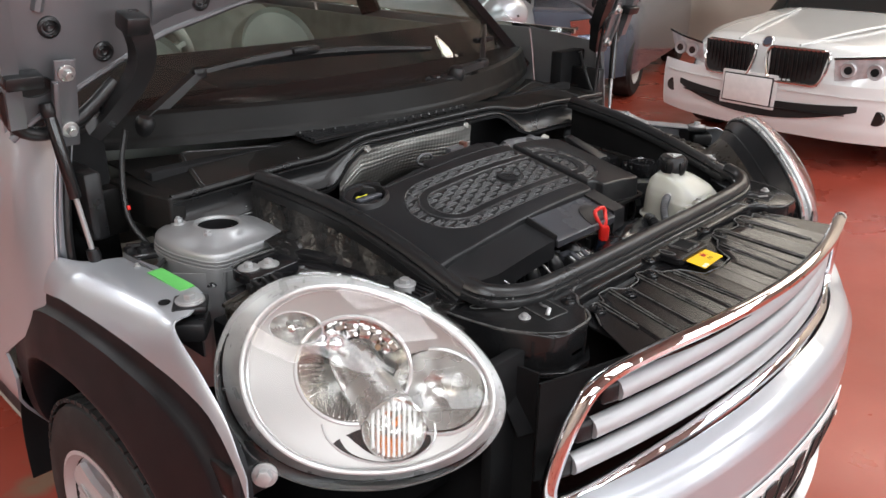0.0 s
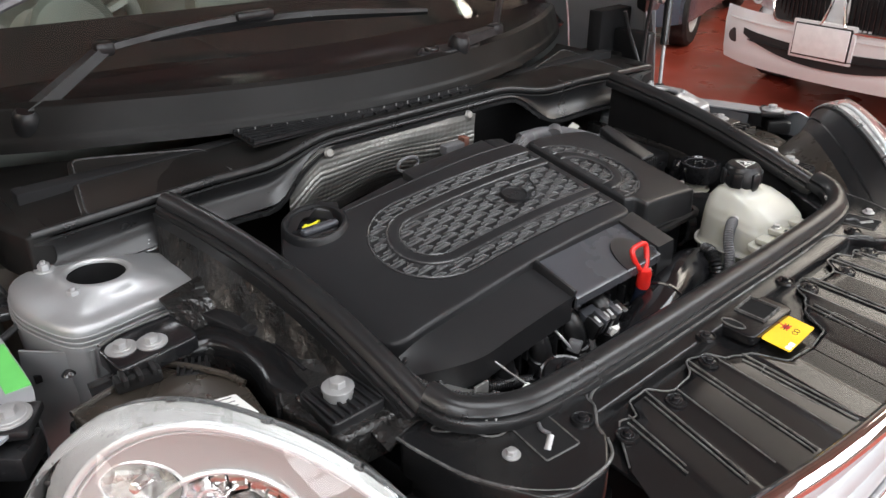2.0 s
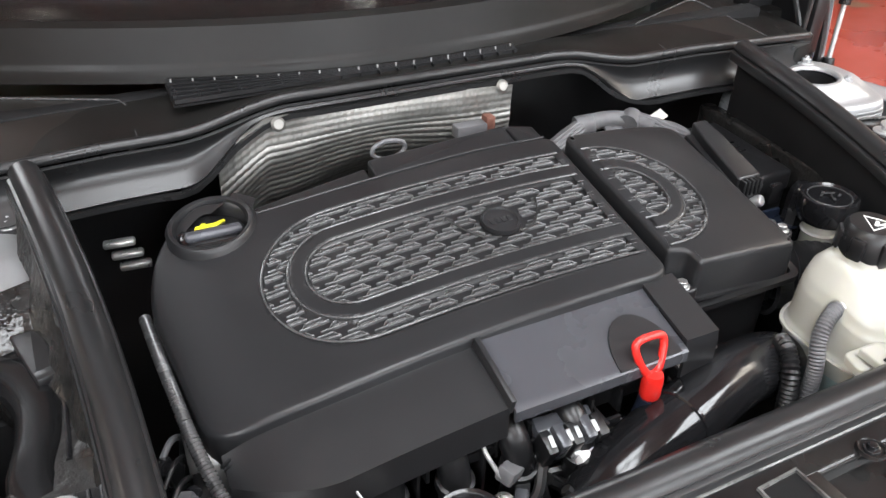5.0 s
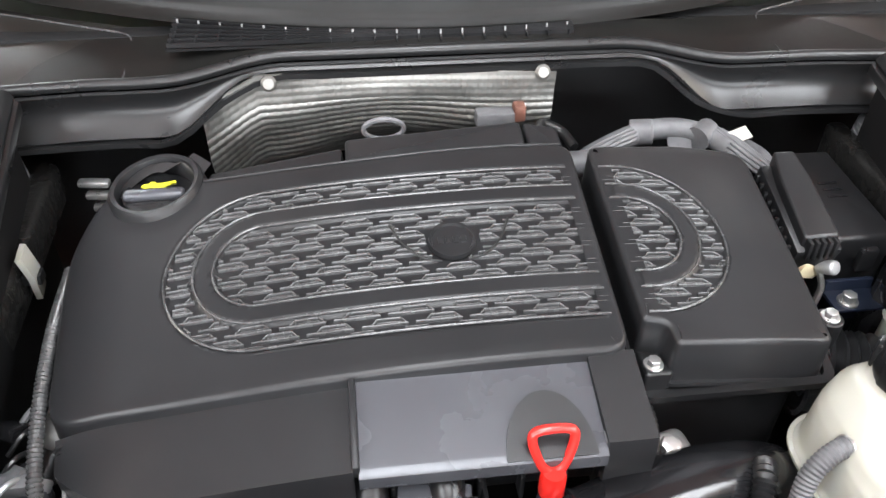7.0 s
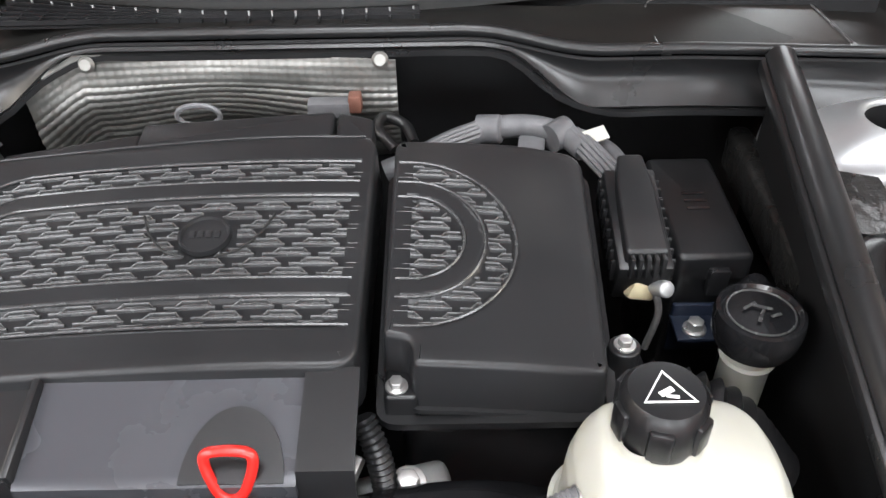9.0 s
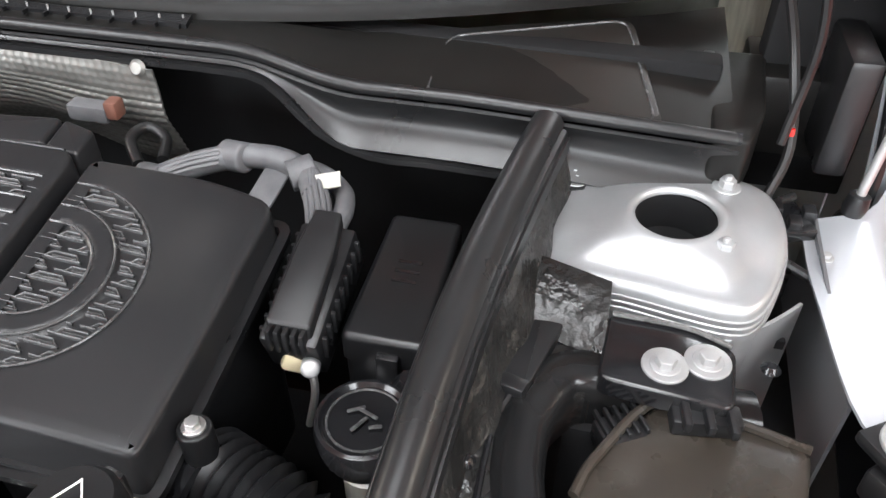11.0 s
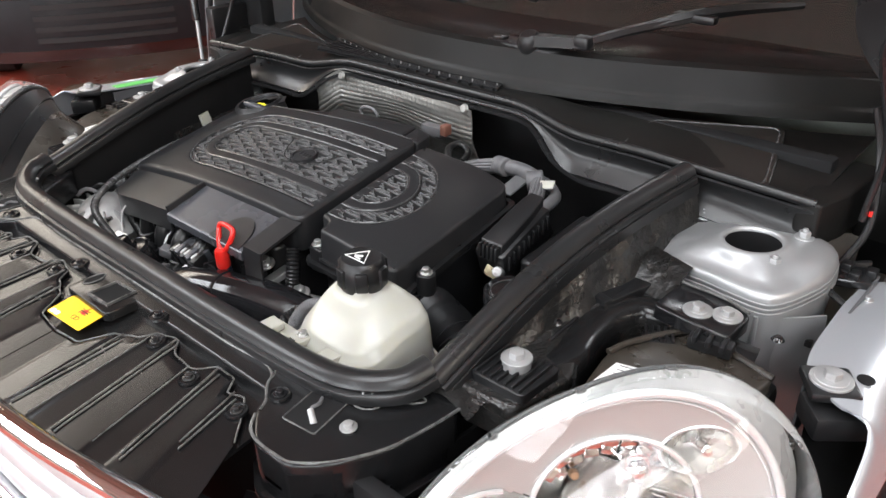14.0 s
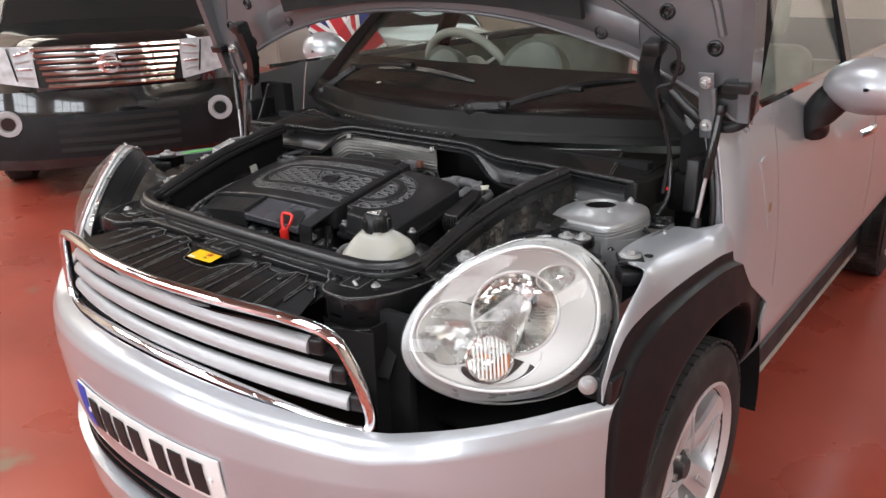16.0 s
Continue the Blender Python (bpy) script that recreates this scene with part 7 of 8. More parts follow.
# ---- fuse boxes ----
fb = thing("fuse_box", "black plastic fuse box with a hinged lid", "fuse box", (0.398, 0.735, 0.84))
part("case", prism(rounded([(-0.034, -0.075), (0.034, -0.075), (0.034, 0.075), (-0.034, 0.075)], 0.006), -0.10, 0.088, 0.0), M["plastic"], fb)
part("lid", prism(rounded([(-0.036, -0.078), (0.036, -0.078), (0.034, 0.078), (-0.034, 0.078)], 0.008), 0.085, 0.118, 0.006, ztop=lambda x, y: 0.06 * y), M["plastic"], fb)
for k in range(3):
    part("moulded_mark", rbox(0.022, 0.003, 0.001, 0, at=(0.0, -0.01 + 0.012 * k, 0.1185 + 0.0006 * k), rot=(3.5, 0, 0)), M["gloss"], fb)
part("front_latch", rbox(0.02, 0.010, 0.03, 0.003, at=(0.005, -0.080, 0.085)), M["plastic"], fb)
part("bracket", rbox(0.055, 0.006, 0.06, 0.002, at=(-0.005, -0.083, 0.03)), M["navy"], fb, "dark painted steel bracket")
part("bracket_foot", rbox(0.060, 0.035, 0.004, 0.001, at=(-0.004, -0.100, 0.045)), M["navy"], fb)
part("bracket_bolt", bolt(0.008, 0.009, 1.4, at=(-0.016, -0.105, 0.047)), M["steel"], fb)
plug = thing("multi_plug", "black engine control plug with comb ribs", "connector", (0.328, 0.690, 0.966))
part("plug_body", rbox(0.050, 0.115, 0.050, 0.004, at=(0.0, 0.004, -0.012), rot=(18, 0, 0)), M["plastic"], plug)
part("plug_lid", prism(rounded([(-0.019, -0.052), (0.019, -0.052), (0.017, 0.02), (0.012, 0.055), (-0.012, 0.055), (-0.017, 0.02)], 0.004), 0.010, 0.026, 0.003, ztop=lambda x, y: 0.32 * y, low=True), M["plastic"], plug, "tapering lid")
for sx in (-1, 1):
    for k in range(9):
        part("comb_rib", rbox(0.006, 0.004, 0.022, 0.001, at=(sx * 0.026, -0.044 + 0.011 * k, -0.004 + 0.32 * (-0.044 + 0.011 * k))), M["plastic"], plug)
for k in range(5):
    part("comb_rib", rbox(0.004, 0.010, 0.022, 0.001, at=(-0.014 + 0.007 * k, -0.056, -0.004)), M["plastic"], plug)
part("pale_plug", rbox(0.032, 0.022, 0.022, 0.005, at=(0.002, -0.040, -0.040), rot=(0, 20, 15)), M["cream"], plug, "pale connector with a loose lead")
part("pale_lug", cyl(0.008, 0.02, 14, 0.003, at=(0.014, -0.048, -0.035), rot=(60, 0, 20)), M["grey"], plug)
part("pale_lead", tube([(0.014, -0.050, -0.04), (0.018, -0.058, -0.06), (0.010, -0.062, -0.10)], 0.0035, 8, 4), M["steel"], plug)
loom = thing("wiring_loom", "grey taped wiring loom over the engine", "wiring loom", (0.13, 0.812, 0.978))
part("loom_trunk", tube([(-0.04, -0.012, -0.02), (0.0, -0.005, -0.006), (0.035, 0.006, 0.006), (0.075, 0.020, 0.012), (0.115, 0.022, 0.012), (0.148, 0.005, 0.010), (0.165, -0.02, 0.008)], 0.0125, 14, 6), M["tape"], loom)
part("loom_branch", tube([(0.12, 0.02, 0.010), (0.155, 0.022, 0.002), (0.185, 0.0, 0.0), (0.196, -0.030, 0.002), (0.196, -0.055, 0.0)], 0.0095, 12, 6), M["tape"], loom)
for k in range(7):
    a = radians(180 * k / 6)
    dx, dz = 0.011 * math.cos(a), 0.009 * math.sin(a)
    part("loom_strand", tube([(0.155 + dx * 0.7, 0.002, 0.012 + dz), (0.166 + dx, -0.020, 0.010 + dz), (0.178 + dx, -0.045, 0.006 + dz), (0.190 + dx, -0.075, 0.004 + dz)], 0.0026, 6, 5), M["tape"], loom)
    part("loom_strand", tube([(0.0, -0.004 - dx, -0.004 + dz), (0.03, 0.004 - dx, 0.007 + dz), (0.058, 0.014 - dx, 0.012 + dz)], 0.0026, 6, 5), M["tape"], loom)
for wx, wy, wz, wa in ((-0.012, -0.008, -0.010, -15), (0.070, 0.018, 0.012, -15), (0.142, 0.008, 0.011, 35)):
    part("tape_wrap", xf(cyl(0.0155, 0.026, 16, 0.003, at=(0, 0, -0.013)), pose(wx, wy, wz, 0, 82, wa)), M["tape"], loom)
part("saddle_clip", rbox(0.028, 0.05, 0.004, 0.002, at=(0.112, -0.004, 0.0), rot=(20, 0, -10)), M["tape"], loom)
part("loom_tag", rbox(0.024, 0.016, 0.002, 0, at=(0.176, -0.012, 0.020), rot=(25, -10, 15)), M["tank"], loom, "white paper tag")
part("loom_loop", tube([(-0.03, 0.0, 0.0), (-0.048, 0.022, 0.012), (-0.042, 0.045, 0.014), (-0.02, 0.04, 0.006), (-0.01, 0.012, 0.0)], 0.006, 10, 6), M["rubber"], loom)

# ---- washer filler and its neck ----
wf = thing("fluid_filler_cap", "black round fluid filler cap on a pale neck", "filler cap", (0.410, 0.577, 0.940))
part("cap", lathe([(0, 0.018), (0.030, 0.018), (0.033, 0.021), (0.036, 0.020), (0.0375, 0.012), (0.036, -0.004), (0.032, -0.014), (0, -0.014)], 36), M["gloss"], wf)
part("cap_rim", tube([(0.0275 * math.cos(radians(15 * k)), 0.0275 * math.sin(radians(15 * k)), 0.0185) for k in range(24)], 0.0010, 6, 1, True), M["edge"], wf)
for k, (sx2, sy2, w2, a2) in enumerate(((-0.008, 0.006, 0.014, 30), (0.002, 0.004, 0.016, -20), (0.010, -0.006, 0.010, 20), (-0.002, -0.006, 0.016, 60))):
    part("moulded_sign", rbox(w2, 0.003, 0.0016, 0.0006, at=(sx2, sy2, 0.0205), rot=(0, 0, a2)), M["edge"], wf)
part("neck", lathe([(0.020, -0.012), (0.021, -0.03), (0.024, -0.032), (0.021, -0.036), (0.021, -0.10)], 24), M["tank"], wf, "pale plastic neck")
kn = thing("strut_nut", "small black ribbed nut", "nut", (0.428, 0.632, 0.925))
part("nut", lathe([(0, 0.022), (0.008, 0.022), (0.014, 0.014), (0.016, 0.0), (0.016, -0.1), (0, -0.1)], 8), M["gloss"], kn)

# ---- heat shield ----
hs = thing("heat_shield", "embossed silver foil heat shield on the bulkhead", "heat shield", (0, -0.008, 0.006))


def foil(u, v):
    x = -0.300 + 0.402 * u
    edge = 0.012 * math.sin(9 * u) + 0.03 * max(0, 0.12 - u) / 0.12
    z = 1.056 - 0.010 * u - 0.035 * max(0.0, 0.16 - u) / 0.16 - (0.135 + edge) * v
    ripple = 0.0008 * math.sin(100 * (v + 0.05 * u)) * (1 if 0.25 < v < 0.95 else 0.25) + 0.0005 * math.sin(260 * u) + 0.003 * math.sin(7 * u + 5 * v) * math.sin(9 * v)
    return (x, 0.878 + 0.012 * math.sin(3.1 * u) + 0.05 * v * v - 0.004 * math.sin(math.pi * v) + ripple, z)


part("foil", sheet(foil, 150, 110, 0.002), M["foil"], hs, angle=70)
for fx in (-0.222, 0.086):
    part("fixing", lathe([(0, 0.004), (0.006, 0.0035), (0.009, 0), (0, 0)], 18, at=(fx, 0.878, 1.046), rot=(70, 0, 0)), M["foil"], hs, "pale round fixing")
part("plug", rbox(0.045, 0.02, 0.018, 0.003, at=(0.03, 0.862, 1.0)), M["tape"], hs, "grey sensor plug")
part("plug_end", rbox(0.014, 0.018, 0.02, 0.003, at=(0.058, 0.862, 1.006)), M["copper"], hs, "brown plug end")
part("tube_ring", tube([(-0.10 + 0.022 * math.cos(a), 0.83, 1.01 + 0.012 * math.sin(a)) for a in [2 * math.pi * k / 12 for k in range(12)]], 0.003, 6, 2, True), M["tape"], hs)

# ---- engine and ancillaries seen below the cover ----
eng = thing("engine_block", "dark grey diesel engine with alloy castings", "engine")
part("block", prism(rounded([(-0.37, 0.50), (0.06, 0.50), (0.06, 0.80), (-0.37, 0.80)], 0.03), 0.50, 0.93, 0.01), M["dark"], eng)
part("cam_cover", prism(rounded([(-0.34, 0.475), (0.05, 0.475), (0.05, 0.70), (-0.34, 0.70)], 0.02), 0.86, 0.935, 0.01), M["plastic"], eng, "black cam cover")
# ribbed inlet manifold: blocks with collars, webs between them
for k in range(5):
    x = -0.325 + 0.062 * k
    y = 0.488 - 0.009 * k
    m_ = part("inlet_runner", tube([(x, y + 0.01, 0.915), (x, y - 0.020, 0.905), (x + 0.003, y - 0.034, 0.875), (x + 0.004, y - 0.026, 0.80)], 0.015, 14, 5), M["plastic"], eng, "black plastic inlet runner")
    part("runner_collar", xf(lathe([(0.015, -0.006), (0.0185, -0.005), (0.0185, 0.005), (0.015, 0.006)], 18), pose(x + 0.003, y - 0.033, 0.872, 14, 0, 0)), M["plastic"], m_)
    part("web", rbox(0.004, 0.045, 0.05, 0.001, at=(x + 0.031, y - 0.015, 0.875)), M["plastic"], eng)
    part("web", rbox(0.040, 0.004, 0.012, 0.001, at=(x + 0.030, y - 0.030, 0.892)), M["plastic"], eng)
for k in range(4):
    part("injector_boss", cyl(0.008, 0.02, 12, 0.002, at=(-0.29 + 0.06 * k, 0.452, 0.895)), M["greyplastic"], eng)
part("end_casting", prism(rounded([(-0.415, 0.52), (-0.37, 0.50), (-0.37, 0.72), (-0.41, 0.70)], 0.01), 0.70, 0.915, 0.01), M["castalu"], eng, "rough alloy end casting")
part("rocker_edge", rbox(0.40, 0.012, 0.03, 0.003, at=(-0.15, 0.455, 0.90)), M["plastic"], eng)
for k in range(12):
    part("cover_rib", rbox(0.004, 0.02, 0.03, 0.001, at=(-0.33 + 0.035 * k, 0.447, 0.897)), M["plastic"], eng)

filt = thing("oil_filter_housing", "black oil filter housing with a hexagon top", "oil filter", (-0.205, 0.392, 0.832))
part("housing", lathe([(0, 0.062), (0.016, 0.062), (0.018, 0.055), (0.030, 0.053), (0.033, 0.049), (0.036, 0.050), (0.039, 0.044), (0.041, 0.030), (0.041, -0.10), (0, -0.10)], 36, rot=(14, -8, 0)), M["gloss"], filt)
part("hex", cyl(0.013, 0.014, 6, 0.002, at=(-0.009, -0.016, 0.058), rot=(14, -8, 0)), M["gloss"], filt)
for k in range(16):
    a = radians(22.5 * k)
    part("grip_rib", rbox(0.004, 0.006, 0.06, 0.001, at=(0.041 * math.cos(a), 0.041 * math.sin(a), 0.0), rot=(0, 0, 22.5 * k)), M["gloss"], filt)

alt = thing("alternator", "ribbed alloy alternator with loose wiring", "alternator", (-0.372, 0.425, 0.845))
part("case", lathe([(0, 0.06), (0.03, 0.058), (0.052, 0.045), (0.056, 0.03), (0.056, -0.06), (0, -0.06)], 28, rot=(0, 30, 0)), M["castalu"], alt)
for k in range(14):
    a = radians(360 / 14 * k)
    part("fin", xf(rbox(0.004, 0.022, 0.05, 0.001), pose(0.05 * math.cos(a), 0.05 * math.sin(a), 0.03, 0, 0, 360 / 14 * k + 90)), M["castalu"], alt)

conn = thing("injector_plugs", "grey and white wiring plugs below the cover", "connectors", (-0.085, 0.418, 0.895))
for k in range(5):
    part("plug", rbox(0.011, 0.024, 0.030, 0.002, at=(-0.03 + 0.014 * k, 0.0, 0.0 + 0.003 * (k % 2)), rot=(20, 0, 0)), M["greyplastic"] if k % 2 else M["plastic"], conn)
part("plug_rail", rbox(0.085, 0.014, 0.022, 0.003, at=(0, 0.010, -0.022)), M["plastic"], conn)
part("white_plug", rbox(0.012, 0.014, 0.026, 0.002, at=(0.005, -0.014, -0.02)), M["white"], conn, "white plug")
part("steel_clip", rbox(0.02, 0.003, 0.03, 0.001, at=(0.038, -0.010, -0.01), rot=(25, 0, 20)), M["steel"], conn)
part("plug_lead", tube([(-0.03, 0.0, -0.02), (-0.05, -0.02, -0.04), (-0.09, -0.02, -0.05), (-0.13, 0.0, -0.06)], 0.006, 8, 5), M["rubber"], conn)

rng = random.Random(4)
wires = thing("loose_wiring", "loose black, red and white engine wires", "wiring", (-0.28, 0.40, 0.83))
for k in range(16):
    x, y, z = rng.uniform(-0.10, 0.20), rng.uniform(-0.02, 0.03), rng.uniform(-0.05, 0.045)
    pts = [(x, y, z)]
    for j in range(3):
        pts.append((pts[-1][0] + rng.uniform(-0.03, 0.04), pts[-1][1] + rng.uniform(-0.02, 0.02), pts[-1][2] + rng.uniform(-0.03, 0.02)))
    col = "white" if k in (2, 9) else "red" if k == 5 else "rubber"
    part("wire", tube(pts, 0.0022 if col != "rubber" else rng.uniform(0.003, 0.006), 7, 5), M[col], wires)
for k in range(10):
    x, y, z = rng.uniform(-0.10, 0.20), rng.uniform(-0.02, 0.02), rng.uniform(-0.06, 0.03)
    part("small_plug", rbox(rng.uniform(0.012, 0.022), rng.uniform(0.010, 0.016), rng.uniform(0.014, 0.024), 0.002, at=(x, y, z), rot=(rng.uniform(-30, 30), rng.uniform(-30, 30), rng.uniform(0, 90))), M[rng.choice(["plastic", "gloss", "greyplastic", "plastic"])], wires)
for px, py, pz in ((-0.065, 0.02, 0.02), (0.02, 0.0, 0.03), (0.12, 0.01, 0.02)):
    part("bolt", bolt(0.007, 0.008, 1.6, at=(px, py, pz), rot=(25, 0, 0)), M["steel"], wires)

mnt = thing("dipstick_bracket", "dark steel bracket with bright bolts beside the dipstick", "bracket", (0.03, 0.43, 0.88))
part("plate", rbox(0.07, 0.03, 0.008, 0.002, at=(-0.02, -0.01, -0.01), rot=(15, 0, 0)), M["navy"], mnt)
part("bolt", bolt(0.009, 0.010, 1.6, at=(-0.055, -0.012, -0.004), rot=(15, 0, 0)), M["steel"], mnt)
part("arm", rbox(0.02, 0.07, 0.01, 0.002, at=(0.035, 0.02, 0.015), rot=(25, 0, -25)), M["castalu"], mnt, "cast alloy arm")
part("bolt", bolt(0.009, 0.010, 1.6, at=(0.02, 0.03, 0.035), rot=(15, 0, 0)), M["steel"], mnt)
part("bolt", bolt(0.009, 0.010, 1.6, at=(0.09, 0.035, 0.01), rot=(15, 0, 0)), M["steel"], mnt)
part("casting", rbox(0.09, 0.05, 0.05, 0.01, 3, at=(0.08, 0.04, -0.03), rot=(10, 0, 15)), M["castalu"], mnt)
part("rusty_pipe", tube([(-0.10, -0.03, -0.04), (-0.06, -0.025, -0.03), (-0.03, -0.03, -0.06)], 0.014, 12, 5), M["copper"], mnt, "rusty brown pipe")

rl = thing("hose_clips", "pale plastic pipe clips on the bulkhead lining", "clips", (-0.425, 0.84, 0.955))
for k in range(3):
    part("clip", rbox(0.035, 0.012, 0.008, 0.003, at=(0.006 * k, -0.004 * k, -0.014 * k), rot=(0, 0, -6)), M["steel"], rl)
for s in (-1,):
    tb = thing("pale_bracket", "pale grey plastic strip on the inner wing wall", "bracket", (s * 0.458, 0.708, 0.950), group="pale brackets")
    part("strip", sweep([(s * 0.006, 0.012, -0.045), (0, 0.0, -0.01), (s * 0.002, -0.006, 0.020)], [(-0.011, -0.003), (0.011, -0.003), (0.010, 0.003), (-0.010, 0.003)], up=(-s, 0, 0)), M["tank"], tb)
    part("foot", rbox(0.03, 0.016, 0.012, 0.002, at=(s * 0.010, 0.004, -0.020)), M["plastic"], tb)

# cables and catches beside the hinges
for s in (-1, 1):
    cl = thing("hinge_cable", "black cable loop with small catches beside the hinge", "cable", (s * 0.735, 0.90, 0.955), group="hinge cables")
    part("cable", tube([(s * -0.03, 0.0, 0.01), (s * -0.015, 0.03, 0.06), (s * -0.03, 0.06, 0.14), (s * -0.05, 0.07, 0.20)], 0.005, 8, 6), M["rubber"], cl)
    part("cable", tube([(s * 0.01, -0.09, 0.0), (s * -0.035, -0.07, 0.015), (s * -0.04, -0.02, 0.012), (s * 0.0, 0.02, 0.012)], 0.0045, 8, 6), M["rubber"], cl)
    part("catch_plate", rbox(0.05, 0.05, 0.012, 0.003, at=(s * -0.015, -0.02, 0.008), rot=(0, 0, 20 * s)), M["gloss"], cl)
    for k in range(4):
        part("catch", rbox(0.012, 0.016, 0.014, 0.002, at=(s * (-0.035 + 0.015 * k), -0.03 + 0.02 * (k % 2), 0.014)), M["plastic"], cl)
    part("red_clip", rbox(0.006, 0.004, 0.008, 0.001, at=(s * -0.018, 0.03, 0.075)), M["red"], cl)

# corrugated conduit and white plug beside the cover
cc = thing("spring_conduit", "thin black corrugated conduit beside the engine", "conduit", (-0.415, 0.60, 0.945))
part("conduit", ribbed([(-0.004, 0.10, 0.0), (0.002, 0.0, 0.0), (0.012, -0.10, -0.015), (0.030, -0.165, -0.030), (0.075, -0.205, -0.040), (0.15, -0.215, -0.065)], 0.0065, 0.0042, 0.28, 12), M["edge"], cc)
wp = thing("white_plug", "small white wiring plug beside the oil filter", "connector", (-0.268, 0.397, 0.878))
part("plug", rbox(0.020, 0.014, 0.014, 0.003, rot=(10, 15, 25)), M["white"], wp)
part("lead", tube([(0.008, 0.0, 0.0), (-0.02, 0.02, 0.03), (-0.03, 0.045, 0.045)], 0.0012, 6, 5), M["grey"], wp)
pp = thing("pale_pipe", "pale grey pipe with a black tip", "pipe", (-0.415, 0.445, 0.875))
part("pipe", tube([(-0.01, -0.03, -0.06), (0.0, 0.0, 0.0), (0.008, 0.05, 0.012)], 0.007, 10, 5), M["grey"], pp)
part("tip", tube([(0.008, 0.05, 0.012), (0.012, 0.08, 0.02)], 0.010, 10, 1), M["rubber"], pp)
bc = thing("battery_cable", "thick black cable over the alternator", "cable", (-0.352, 0.455, 0.875))
part("cable", tube([(0.02, 0.06, 0.02), (0.0, 0.02, 0.03), (-0.02, -0.03, 0.0), (-0.02, -0.06, -0.06)], 0.009, 12, 6), M["rubber"], bc)
for k in range(4):
    part("wrap", tube([(-0.006 - 0.005 * k, 0.008 - 0.012 * k, 0.027 - 0.008 * k), (-0.008 - 0.005 * k, 0.003 - 0.012 * k, 0.024 - 0.008 * k)], 0.0102, 12, 1), M["gloss"], bc)

cb = thing("comb_connector", "grey comb-like connector block below the cover", "connector", (-0.088, 0.432, 0.895))
part("body", rbox(0.060, 0.026, 0.030, 0.003, rot=(20, 0, -6)), M["greyplastic"], cb)
for k in range(6):
    part("tooth", rbox(0.005, 0.012, 0.022, 0.001, at=(-0.024 + 0.0095 * k, -0.016, 0.004), rot=(20, 0, -6)), M["silverplastic"], cb)
part("latch", rbox(0.022, 0.010, 0.012, 0.002, at=(0.010, -0.022, -0.012), rot=(20, 0, -6)), M["silverplastic"], cb)
part("lead", tube([(-0.02, -0.004, -0.014), (-0.03, -0.02, -0.04), (-0.02, -0.03, -0.08)], 0.005, 8, 5), M["rubber"], cb)
gp = thing("sensor_plug", "grey sensor plug with a pale lead below the cover", "connector", (-0.150, 0.418, 0.882))
part("plug", rbox(0.030, 0.018, 0.016, 0.003, rot=(10, 20, 30)), M["tape"], gp)
part("collar", cyl(0.008, 0.012, 12, 0.002, at=(0.014, 0.006, -0.004), rot=(70, 0, 60)), M["gloss"], gp)
part("lead", tube([(-0.012, -0.006, 0.0), (-0.02, 0.015, 0.02), (-0.015, 0.04, 0.03)], 0.0022, 6, 5), M["grey"], gp)

rng = random.Random(11)
side = thing("side_connectors", "cluster of grey and black connectors at the engine's end", "connectors", (-0.428, 0.50, 0.885))
for k in range(14):
    x, y, z = rng.uniform(-0.014, 0.022), rng.uniform(-0.10, 0.06), rng.uniform(-0.05, 0.02)
    part("connector", rbox(rng.uniform(0.014, 0.024), rng.uniform(0.012, 0.026), rng.uniform(0.012, 0.022), 0.003, at=(x, y, z), rot=(rng.uniform(-25, 25), rng.uniform(-25, 25), rng.uniform(0, 90))), M[rng.choice(["greyplastic", "tape", "plastic", "silverplastic", "gloss"])], side)
for k in range(6):
    y = -0.09 + 0.026 * k
    part("wire", tube([(-0.010, y, 0.015), (0.004, y + 0.015, 0.026), (0.014, y + 0.035, 0.006), (0.010, y + 0.05, -0.04)], rng.uniform(0.002, 0.004), 7, 5), M[rng.choice(["rubber", "tape", "rubber", "grey"])], side)

# ---- other cars in the hall ----
def plan(t, half, length, nose):
    """Half width of a car body at t from nose to tail."""
    f = min(1.0, t * length / nose)
    return half * (1 - (1 - f) ** 2.6 * 0.42) * (1 - 0.10 * max(0, t - 0.85) / 0.15)


